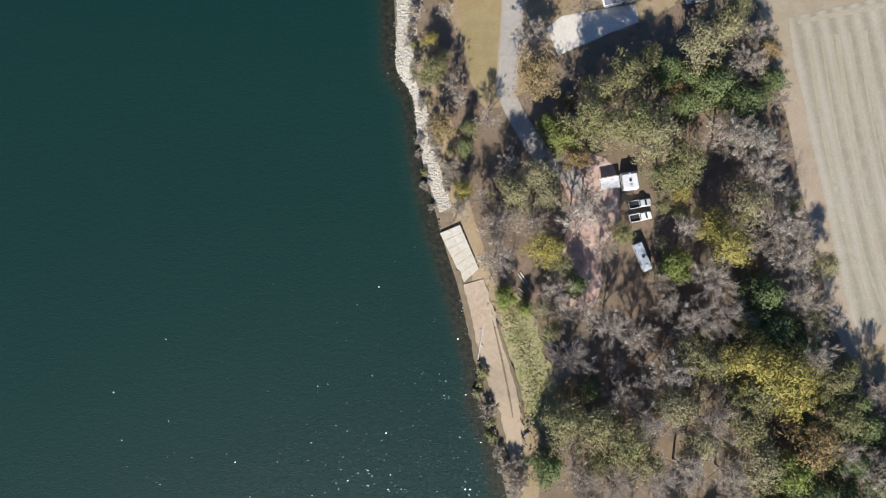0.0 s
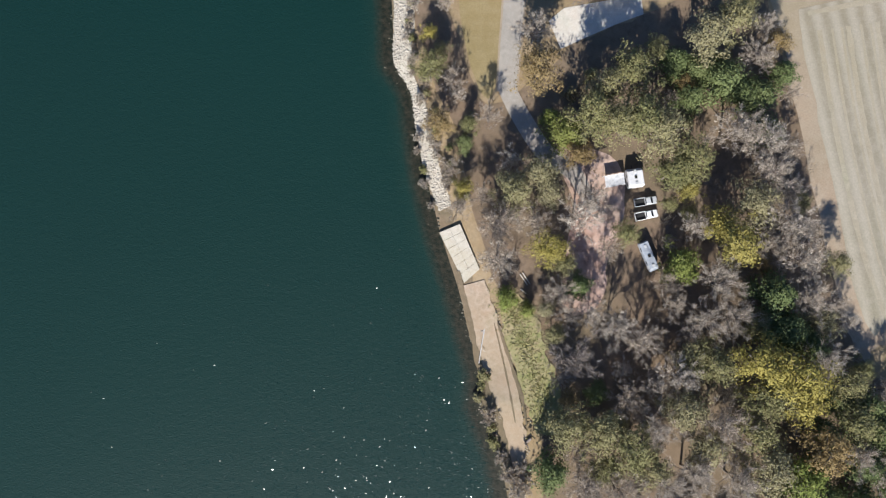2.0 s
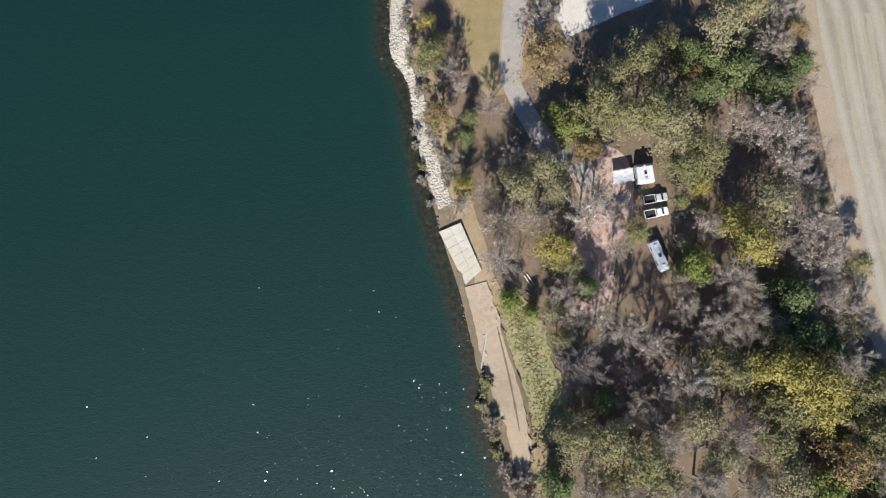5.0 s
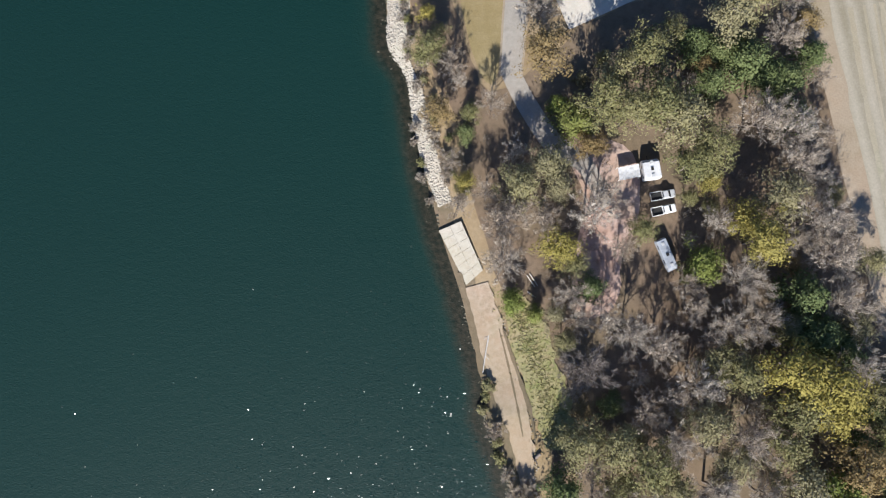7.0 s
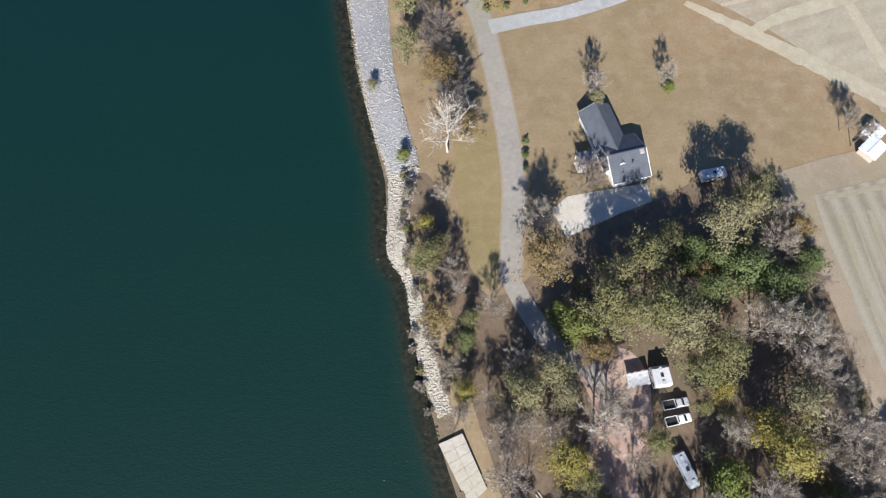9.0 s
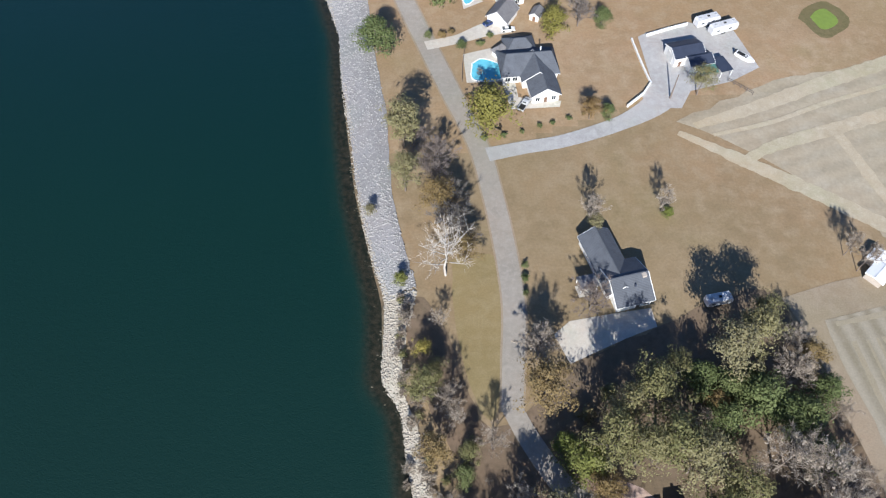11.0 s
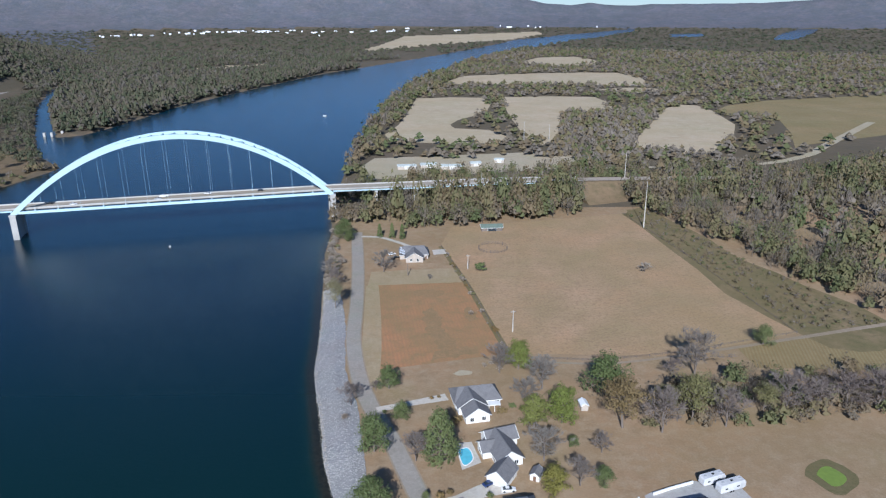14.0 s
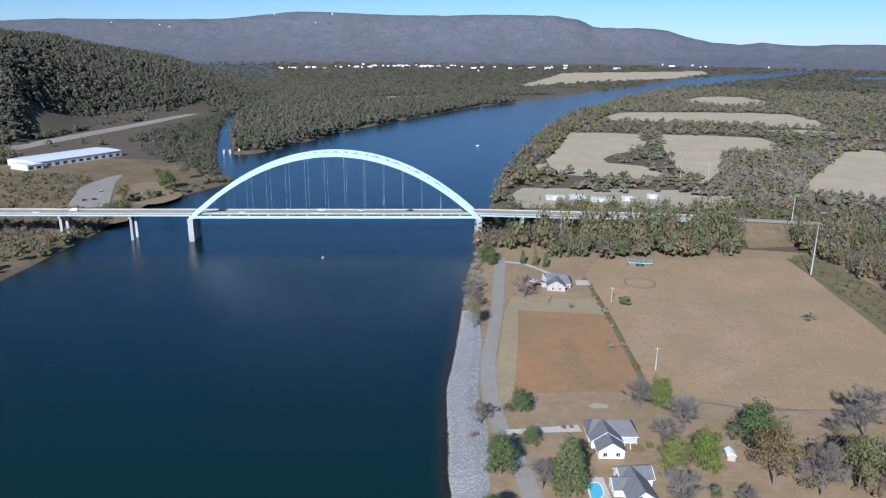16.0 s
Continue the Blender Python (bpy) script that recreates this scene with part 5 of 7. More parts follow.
# far plain and ridge
ra = np.random.RandomState(77)
n = 8000
bear = np.radians(ra.uniform(-52, 40, n))
dist = 2450 + 1800 * ra.uniform(0, 1, n) ** 0.8
fx, fy = np.sin(bear) * dist, np.cos(bear) * dist
kk = grown(fx, fy)
fx, fy, dist = fx[kk], fy[kk], dist[kk]
fw = r0.uniform(13, 22, len(fx))
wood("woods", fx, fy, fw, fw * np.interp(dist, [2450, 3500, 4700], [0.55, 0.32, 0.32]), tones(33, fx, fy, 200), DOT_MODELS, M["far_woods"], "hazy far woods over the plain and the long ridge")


# ---------- the bridge ----------
def box(bm, lo, hi):
    v = [bm.verts.new((x, y, z)) for z in (lo[2], hi[2]) for y in (lo[1], hi[1]) for x in (lo[0], hi[0])]
    for f in ((0, 2, 3, 1), (4, 5, 7, 6), (0, 1, 5, 4), (2, 6, 7, 3), (0, 4, 6, 2), (1, 3, 7, 5)):
        bm.faces.new([v[i] for i in f])


def box_bm(*spans):
    bm = bmesh.new()
    for lo, hi in spans:
        box(bm, lo, hi)
    return bm


def beam_bm(a, b, w, h):
    """A straight square member from a to b."""
    bm = bmesh.new()
    a, b = Vector(a), Vector(b)
    d = (b - a).normalized()
    u = Vector((0, 1, 0)) if abs(d.y) < 0.9 else Vector((1, 0, 0))
    v = d.cross(u).normalized()
    u = v.cross(d)
    q = [[bm.verts.new(p + u * (w / 2) * i + v * (h / 2) * j) for i, j in ((-1, -1), (1, -1), (1, 1), (-1, 1))] for p in (a, b)]
    for k in range(4):
        bm.faces.new((q[0][k], q[0][(k + 1) % 4], q[1][(k + 1) % 4], q[1][k]))
    bm.faces.new(q[0][::-1])
    bm.faces.new(q[1])
    bmesh.ops.recalc_face_normals(bm, faces=bm.faces[:])
    return bm


M["blue_steel"] = plain("pale_blue_paint", (0.506, 0.672, 0.754), 0.45, spec=0.4, vary=0.10, scale=0.3)
M["deck"] = soil("bridge_deck", (0.42, 0.365, 0.30), (0.38, 0.325, 0.265), (0.46, 0.405, 0.34), 0.05, 0.6, 3.0)
M["pier"] = plain("pier_concrete", (0.50, 0.485, 0.46), 0.9, vary=0.3, scale=0.2)
SPAN, RISE, TIE_Z, HALF = 207.1, 46.5, 15.5, 7.4
BW, BE = Vector((-275.0, 444.7, 0)), Vector((-73.6, 493.3, 0))
along = math.degrees(math.atan2(BE.y - BW.y, BE.x - BW.x))
bridge = thing("bridge", (BW.x, BW.y, 0), "pale blue steel tied-arch road bridge over the river", "bridge", "", along)
# local x runs along the span, y towards the far side; the near rib stands at y = 0
Y_NEAR, Y_FAR = 0.0, 2 * HALF


def arch_z(x, off=0.0):
    u = 2 * x / SPAN - 1
    return TIE_Z + off + RISE * (1 - u * u) * (1 + 0.05 * u * u)


for y in (Y_NEAR, Y_FAR):
    bm = bmesh.new()
    n, ring = 48, []
    for i in range(n + 1):
        x = SPAN * i / n
        dz = (arch_z(x + 0.5) - arch_z(x - 0.5))
        t = Vector((1, 0, dz)).normalized()
        nrm = Vector((-t.z, 0, t.x))
        deep = 1.55
        c = Vector((x, y, arch_z(x) - deep))
        ring.append([bm.verts.new(c + nrm * a * deep + Vector((0, b * 0.75, 0))) for a, b in ((-1, -1), (1, -1), (1, 1), (-1, 1))])
    for p, q in zip(ring, ring[1:]):
        for k in range(4):
            bm.faces.new((p[k], p[(k + 1) % 4], q[(k + 1) % 4], q[k]))
    bm.faces.new(ring[0])
    bm.faces.new(ring[-1][::-1])
    bmesh.ops.recalc_face_normals(bm, faces=bm.faces[:])
    part("arch_rib", bm, M["blue_steel"], bridge)
    part("tie_girder", box_bm(((0, y - 0.6, TIE_Z - 1.1), (SPAN, y + 0.6, TIE_Z + 0.6))), M["blue_steel"], bridge)
PANELS = 15
for i in range(1, PANELS):
    x = SPAN * i / PANELS
    for y in (Y_NEAR, Y_FAR):
        part("hanger", beam_bm((x, y, TIE_Z), (x, y, arch_z(x) - 2.5), 0.06, 0.06), M["blue_steel"], bridge)
    part("floor_beam", box_bm(((x - 0.4, Y_NEAR - 0.9, TIE_Z + 0.2), (x + 0.4, Y_FAR + 0.9, TIE_Z + 1.4))), M["blue_steel"], bridge)
for i in range(2, 27):
    x = SPAN * i / 28
    part("cross_strut", beam_bm((x, Y_NEAR, arch_z(x) - 1.2), (x, Y_FAR, arch_z(x) - 1.2), 0.7, 0.8), M["blue_steel"], bridge)
for i in range(2, 26):
    a, b = SPAN * i / 28, SPAN * (i + 1) / 28
    ya, yb = (Y_NEAR, Y_FAR) if i % 2 else (Y_FAR, Y_NEAR)
    part("brace", beam_bm((a, ya, arch_z(a) - 1.4), (b, yb, arch_z(b) - 1.4), 0.45, 0.5), M["blue_steel"], bridge)
DECK_Z = TIE_Z + 1.9
part("deck", box_bm(((-0.5, 1.0, TIE_Z + 1.4), (SPAN + 0.5, 2 * HALF - 1.0, DECK_Z))), M["deck"], bridge)
for y in (1.0, 2 * HALF - 1.3):
    part("parapet", box_bm(((-0.5, y, DECK_Z), (SPAN + 0.5, y + 0.3, DECK_Z + 0.85))), M["pier"], bridge)
# main piers: two shafts on a wall
for x in (0.0, SPAN):
    spans = [((x - 1.9, y - 1.7, -9), (x + 1.9, y + 1.7, TIE_Z - 1.2)) for y in (Y_NEAR, Y_FAR)]
    bm = box_bm(*spans, ((x - 1.2, Y_NEAR, -9), (x + 1.2, Y_FAR, TIE_Z - 3.0)), ((x - 2.1, Y_NEAR - 1.9, TIE_Z - 2.4), (x + 2.1, Y_FAR + 1.9, TIE_Z - 1.3)))
    part("pier", bm, M["pier"], bridge)


def approach(name, xs, label):
    """Approach spans: deck slab on girders, with two-post bents."""
    ob = thing(name, (BW.x, BW.y, 0), label, "bridge", "", along)
    for (xa, za), (xb, zb) in zip(xs, xs[1:]):
        bm = bmesh.new()
        for lo, hi in (((0, 0.8, -0.5), (1, 2 * HALF - 0.8, 0.0)),):
            box(bm, lo, hi)
        for v in bm.verts:
            k = v.co.x
            v.co.x = xa + (xb - xa) * k
            v.co.z += za + (zb - za) * k
        part("deck", bm, M["deck"], ob)
        for y in (0.6, 2 * HALF - 0.9):
            bm = box_bm(((0, y, 0.0), (1, y + 0.3, 0.85)))
            for v in bm.verts:
                k = v.co.x
                v.co.x = xa + (xb - xa) * k
                v.co.z += za + (zb - za) * k
            part("parapet", bm, M["pier"], ob)
        for y in (1.6, 5.2, 9.0, 12.6):
            bm = box_bm(((0, y, -1.9), (1, y + 0.5, -0.5)))
            for v in bm.verts:
                k = v.co.x
                v.co.x = xa + (xb - xa) * k
                v.co.z += za + (zb - za) * k
            part("girder", bm, M["blue_steel"], ob)
    for x, z in xs[1:-1]:
        part("bent", box_bm(*[((x - 0.9, y - 0.9, -8), (x + 0.9, y + 0.9, z - 3.4)) for y in (3.0, 11.8)], ((x - 1.0, 0.9, z - 3.6), (x + 1.0, 13.9, z - 2.3))), M["pier"], ob)
    return ob


approach("bridge_approach", [(-220, DECK_Z + 0.5), (-150, DECK_Z + 0.3), (-93, DECK_Z + 0.1), (-43.5, DECK_Z), (-0.6, DECK_Z)], "concrete and steel approach spans on the west bank")
approach("bridge_approach", [(SPAN + 0.6, DECK_Z), (SPAN + 32, DECK_Z - 0.8), (SPAN + 63, 15.8), (SPAN + 115, 14.9), (SPAN + 160, 13.2), (SPAN + 196, 11.4)], "concrete and steel approach spans on the east bank")
# earth embankment that carries the road on from the bridge's east end
bm = bmesh.new()
rows_ = []
for d in np.linspace(188, 330, 24):
    z = float(np.interp(d, [196, 209, 300, 330], [11.4, 10.8, 6.5, 5.0]))
    slope = 2.3 * z
    u = [(-slope - 3, -0.3), (-slope * 0.5, z * 0.52), (-0.6, z - 0.25), (2 * HALF + 0.6, z - 0.25), (2 * HALF + slope * 0.5, z * 0.5), (2 * HALF + slope + 3, -0.3)]
    rows_.append([bm.verts.new((SPAN + d, y + 0.5 * wobble(d, y, 4.0, 2.0), zz + (0.3 * wobble(d, y, 5.0, 1.0) if 0 < k < 5 and k not in (2, 3) else 0.0))) for k, (y, zz) in enumerate(u)])
for a, b in zip(rows_, rows_[1:]):
    for k in range(5):
        bm.faces.new((a[k], b[k], b[k + 1], a[k + 1]))
bm.faces.new([v for v in rows_[0]])
bmesh.ops.recalc_face_normals(bm, faces=bm.faces[:])
me = bpy.data.meshes.new("embankment")
bm.to_mesh(me)
bm.free()
me.materials.append(M["scrub"])
fill = tagged(new("embankment", me), "brown weedy earth embankment under the bridge road", "embankment", kind="structure")
fill.matrix_basis = pose(BW.x, BW.y, 0, 0, 0, along)
ends_ = [Vector((BW.x, BW.y, 0)) + Matrix.Rotation(math.radians(along), 3, "Z") @ Vector((SPAN + d, HALF, 0)) for d in (196, 240, 290, 330)]
road = ribbon("road", [(p.x, p.y, 0) for p in ends_], [11, 11, 11, 11], M["deck"], 0.0, "pale grey bridge road on its embankment", "road")
for v in road.data.vertices:
    d = (Matrix.Rotation(-math.radians(along), 3, "Z") @ (v.co - Vector((BW.x, BW.y, 0)))).x - SPAN
    v.co.z = float(np.interp(d, [196, 209, 300, 330], [11.4, 10.8, 6.5, 5.0])) + 0.03


# ---------- houses ----------
M["white_wall"] = plain("white_siding", (0.78, 0.77, 0.74), 0.6, vary=0.12)
M["brick_wall"] = plain("pale_brick", (0.50, 0.44, 0.38), 0.85, vary=0.2)
M["trim"] = plain("white_trim", (0.82, 0.82, 0.80), 0.5, vary=0.08)
M["glass"] = plain("window_glass", (0.03, 0.04, 0.05), 0.06, spec=0.8, vary=0.1)
M["door_paint"] = plain("door_paint", (0.20, 0.12, 0.08), 0.5)
M["garage_door"] = plain("garage_door_paint", (0.70, 0.69, 0.66), 0.5)


def shingles(name, col):
    m, nt, b = node_mat(name, 0.9, spec=0.2)
    v = coords(nt)
    dark = tuple(c * 0.72 for c in col)
    c = mix_col(nt, noise_fac(nt, v, 0.5, 4), col, dark)
    c = mix_col(nt, noise_fac(nt, v, 9.0, 3, 0.7, 0.4, 0.7), c, tuple(x * 1.25 for x in col))
    w = nt.nodes.new("ShaderNodeTexWave")
    w.bands_direction = "Z"
    w.inputs["Scale"].default_value = 1.8
    link(nt, v, w.inputs["Vector"])
    c = mix_col(nt, 0.25, c, w.outputs["Color"], "MULTIPLY")
    link(nt, c, b.inputs["Base Color"])
    bump(nt, b, w.outputs["Fac"], 0.3, 0.03)
    return m


M["roof_slate"] = shingles("blue_grey_shingles", (0.115, 0.125, 0.145))
M["roof_grey"] = shingles("grey_shingles", (0.20, 0.195, 0.20))
M["roof_dark"] = plain("dark_steel_roof", (0.045, 0.055, 0.085), 0.4, vary=0.2)
M["roof_green"] = plain("green_steel_roof", (0.09, 0.20, 0.17), 0.4, vary=0.15)
M["roof_dull"] = plain("dull_green_roof", (0.17, 0.215, 0.175), 0.55, vary=0.25)
M["roof_pale"] = plain("pale_green_steel_roof", (0.48, 0.52, 0.50), 0.45, vary=0.15)
M["roof_white"] = plain("white_steel_roof", (0.80, 0.82, 0.84), 0.4, vary=0.08)


def roof_slab(bm, a, b, c, d, t):
    """One slope with thickness."""
    p = [Vector(q) for q in (a, b, c, d)]
    n = (p[1] - p[0]).cross(p[3] - p[0]).normalized()
    if n.z < 0:
        n = -n
    lo, hi = [bm.verts.new(q) for q in p], [bm.verts.new(q + n * t) for q in p]
    bm.faces.new(lo[::-1])
    bm.faces.new(hi)
    for i in range(4):
        j = (i + 1) % 4
        bm.faces.new((lo[i], lo[j], hi[j], hi[i]))


def wing(house, x, y, turn, length, span, eave, rise, wall, roof, over=0.5, openings=(), hip=0.0):
    """A wing of a house: walls with gable ends, a two-sided roof with its ridge along local x, trim, windows and doors.
    openings: (side, place along the wall, width, height, sill, kind), side one of s n e w."""
    m = pose(x, y, 0, 0, 0, turn)
    L, S = length / 2, span / 2
    bm = bmesh.new()
    prof = [(-S, 0.0), (S, 0.0), (S, eave), (0, eave + rise if not hip else eave), (-S, eave)]
    ends = [[bm.verts.new((e, a, b)) for a, b in prof] for e in (-L, L)]
    for i in range(5):
        j = (i + 1) % 5
        bm.faces.new((ends[0][i], ends[0][j], ends[1][j], ends[1][i]))
    bm.faces.new(ends[0][::-1])
    bm.faces.new(ends[1])
    bmesh.ops.recalc_face_normals(bm, faces=bm.faces[:])
    part("wall", bm, wall, house, m=m)
    k = rise / S
    zo = eave - over * k
    t = 0.18
    bm = bmesh.new()
    for s in (-1, 1):
        roof_slab(bm, (-L - over, s * (S + over), zo), (L + over, s * (S + over), zo), (L + over - hip, 0, eave + rise), (-L - over + hip, 0, eave + rise), t)
    if hip:
        for e in (-1, 1):
            roof_slab(bm, (e * (L + over), -S - over, zo), (e * (L + over), S + over, zo), (e * (L + over - hip), 0.01, eave + rise), (e * (L + over - hip), -0.01, eave + rise), t)
    bmesh.ops.recalc_face_normals(bm, faces=bm.faces[:])
    rf = part("roof", bm, roof, house, m=m)
    part("ridge_cap", box_bm(((-L - over + hip, -0.15, eave + rise + t * 0.8), (L + over - hip, 0.15, eave + rise + t * 1.4))), roof, house, m=m)
    if not hip:
        for e in (-1, 1):
            for s in (-1, 1):
                bm = beam_bm((e * (L + over + 0.04), s * (S + over), zo + 0.02), (e * (L + over + 0.04), 0, eave + rise + 0.02), 0.1, 0.34)
                part("bargeboard", bm, M["trim"], house, m=m)
    for s in (-1, 1):
        part("gutter", box_bm(((-L - over, s * (S + over) - 0.08, zo - 0.12), (L + over, s * (S + over) + 0.08, zo + 0.08))), M["trim"], house, m=m)
    for side, at_, w, h, sill, kind in openings:
        wall_y, wall_x = S + 0.04, L + 0.04
        if side in "sn":
            g = -1 if side == "s" else 1
            lo, hi = (at_ - w / 2, g * wall_y - 0.05, sill), (at_ + w / 2, g * wall_y + 0.05, sill + h)
            flo, fhi = (at_ - w / 2 - 0.12, g * wall_y - 0.03, sill - 0.12), (at_ + w / 2 + 0.12, g * wall_y + 0.03, sill + h + 0.12)
        else:
            g = -1 if side == "w" else 1
            lo, hi = (g * wall_x - 0.05, at_ - w / 2, sill), (g * wall_x + 0.05, at_ + w / 2, sill + h)
            flo, fhi = (g * wall_x - 0.03, at_ - w / 2 - 0.12, sill - 0.12), (g * wall_x + 0.03, at_ + w / 2 + 0.12, sill + h + 0.12)
        name, mat = {"w": ("window", M["glass"]), "d": ("door", M["door_paint"]), "g": ("garage_door", M["garage_door"])}[kind]
        ob = part(name, box_bm((lo, hi)), mat, house, m=m)
        fr = part("frame", box_bm((flo, fhi)), M["trim"], ob)
        if kind == "w":
            cx, cy = (lo[0] + hi[0]) / 2, (lo[1] + hi[1]) / 2
            if side in "sn":
                part("mullion", box_bm(((cx - 0.04, lo[1] - 0.02, sill), (cx + 0.04, hi[1] + 0.02, sill + h))), M["trim"], ob)
            else:
                part("mullion", box_bm(((lo[0] - 0.02, cy - 0.04, sill), (hi[0] + 0.02, cy + 0.04, sill + h))), M["trim"], ob)
    return rf


def fit_out(house, name, lo, hi, mat, turn=0.0, at_=(0, 0, 0), label=""):
    return part(name, box_bm((lo, hi)), mat, house, label, pose(*at_, 0, 0, turn))


# house on the lawn
h = thing("house", (45, 89, 0), "single-storey house with a blue-grey shingle roof", "house", "houses along the lane")
wing(h, -3.4, 3.6, 107, 17.0, 7.4, 2.9, 2.3, M["white_wall"], M["roof_slate"], 0.5, [("n", 3, 1.6, 1.3, 0.9, "w"), ("n", -2, 1.6, 1.3, 0.9, "w"), ("e", 0, 1.8, 1.3, 0.9, "w")])
wing(h, 0.2, -2.4, 14, 8.8, 11.6, 2.9, 3.0, M["white_wall"], M["roof_slate"], 0.5,
     [("s", -2.4, 2.6, 2.2, 0.02, "g"), ("s", 1.0, 0.95, 2.05, 0.02, "d"), ("s", 3.0, 1.2, 1.2, 0.9, "w"), ("e", 2, 1.4, 1.2, 0.9, "w"), ("e", -2.4, 1.4, 1.2, 0.9, "w")])
fit_out(h, "chimney", (-0.5, -0.5, 2.5), (0.5, 0.5, 6.2), M["brick_wall"], 14, (3.9, -2.2, 0))
fit_out(h, "roof_vent", (-0.2, -0.2, 4.4), (0.2, 0.2, 5.5), M["roof_dark"], 0, (1.6, -4.6, 0))
fit_out(h, "porch", (-2.2, -1.6, 0.0), (2.2, 1.6, 0.18), M["concrete"], 14, (-9.2, -3.0, 0))
fit_out(h, "porch_roof", (-2.3, -1.8, 2.5), (2.3, 1.8, 2.7), M["roof_grey"], 14, (-9.0, -2.0, 0))
for sx, sy in ((-2, -1.5), (2, -1.5), (-2, 1.5), (2, 1.5)):
    fit_out(h, "porch_post", (sx - 0.08, sy - 0.08, 0.1), (sx + 0.08, sy + 0.08, 2.55), M["trim"], 14, (-9.0, -2.0, 0))

# house with the larger pool
h = thing("house", (29, 160, 0), "large house with dark blue-grey roofs and white gables", "house", "houses along the lane")
wing(h, -2.2, 3.5, 6, 16.4, 10.6, 3.2, 3.2, M["white_wall"], M["roof_slate"], 0.6, [("s", -6.8, 1.4, 1.4, 0.8, "w"), ("s", -4.6, 1.4, 1.4, 0.8, "w"), ("e", 0, 1.6, 1.4, 0.8, "w"), ("n", 4, 1.6, 1.4, 0.8, "w"), ("s", 7.2, 0.9, 1.4, 0.8, "w")], hip=2.0)
wing(h, 1.4, -5.2, 99, 10.5, 8.0, 3.2, 2.5, M["white_wall"], M["roof_slate"], 0.5, [("w", -2.4, 1.2, 1.4, 0.8, "w"), ("w", 2.4, 1.2, 1.4, 0.8, "w"), ("w", 0.0, 1.0, 2.05, 0.02, "d"), ("s", -3, 1.4, 1.3, 0.9, "w")])
wing(h, -0.2, 0.2, 98, 8.6, 9.0, 3.2, 3.1, M["white_wall"], M["roof_slate"], 0.5)
wing(h, -4.3, 11.4, 8, 8.6, 6.4, 2.9, 2.2, M["white_wall"], M["roof_slate"], 0.5, [("w", 0, 2.4, 2.1, 0.02, "g"), ("n", 1, 1.2, 1.1, 1.0, "w")], hip=3.0)
wing(h, -10.0, 9.6, 40, 3.6, 3.4, 2.4, 1.8, M["white_wall"], M["roof_grey"], 0.4, [("s", 0, 0.9, 2.0, 0.02, "d")], hip=1.7)
fit_out(h, "roof_vent", (-0.15, -0.15, 5.5), (0.15, 0.15, 7.2), M["trim"], 0, (1.5, 5.4, 0))
patch("patio", [(7.5, 170), (16, 172.8), (20, 166), (22.5, 163), (23.5, 151.5), (36, 150), (35.4, 147.6), (21, 146.6), (19, 158), (8.4, 157.6)], M["concrete"], 0.14, "pale concrete patio round a pool", "patio", n=1)

# house with the smaller pool and its garage
h = thing("house", (20.5, 200, 0), "grey-roofed house with white gables", "house", "houses along the lane")
wing(h, 1.5, -0.6, 107, 13, 8.4, 3.0, 3.0, M["white_wall"], M["roof_grey"], 0.5, [("w", -2, 1.2, 1.4, 0.8, "w"), ("w", 2, 1.2, 1.4, 0.8, "w"), ("n", -3, 1.5, 1.3, 0.9, "w"), ("n", 3, 1.5, 1.3, 0.9, "w")])
wing(h, 0.8, 7.0, 19, 10.4, 6.8, 3.0, 2.5, M["white_wall"], M["roof_grey"], 0.5, [("s", -3.4, 1.4, 1.3, 0.9, "w"), ("e", 0, 1.4, 1.3, 0.9, "w")])
wing(h, -3.8, 0.8, 14, 4.5, 6.0, 2.8, 2.0, M["white_wall"], M["roof_grey"], 0.5, [("w", 0, 1.4, 1.3, 0.9, "w")])
h = thing("garage", (20.5, 187.0, 0), "grey-roofed garage with a white gable wall", "garage", "houses along the lane")
wing(h, 0, 0, 60, 8.0, 6.8, 2.8, 2.7, M["white_wall"], M["roof_grey"], 0.45, [("w", -1.6, 2.5, 2.1, 0.02, "g"), ("w", 1.6, 2.5, 2.1, 0.02, "g"), ("s", 1, 1.0, 1.0, 1.1, "w")])
patch("patio", [(6.2, 206.2), (12, 207), (14.6, 195.4), (8.2, 191.6)], M["concrete"], 0.14, "pale concrete patio round a small pool", "patio", n=1)
h = thing("shed", (31.5, 187.6, 0), "small white garden shed with a grey roof", "shed")
wing(h, 0, 0, 65, 4.2, 3.0, 2.1, 1.0, M["white_wall"], M["roof_grey"], 0.25, [("w", 0, 1.0, 1.8, 0.02, "d")])

# house by the cross drive
h = thing("house", (14, 231, 0), "grey-roofed house with a wide white gable", "house", "houses along the lane")
wing(h, 0.6, 3.2, 10, 17, 10.4, 3.1, 3.0, M["white_wall"], M["roof_grey"], 0.55, [("s", 7.2, 1.4, 1.3, 0.9, "w"), ("e", 0, 1.4, 1.3, 0.9, "w"), ("n", -4, 1.4, 1.3, 0.9, "w")], hip=2.5)
wing(h, -0.4, -6.0, 102, 12.5, 8.8, 3.1, 2.9, M["white_wall"], M["roof_grey"], 0.5, [("w", -2.2, 1.3, 1.4, 0.8, "w"), ("w", 2.2, 1.3, 1.4, 0.8, "w")])
wing(h, -1.6, -2.0, 102, 8, 10.4, 3.1, 3.4, M["white_wall"], M["roof_grey"], 0.5)
fit_out(h, "porch_roof", (-2.2, -1.4, 2.7), (2.2, 1.4, 2.85), M["trim"], 0, (7.4, -3.6, 0))
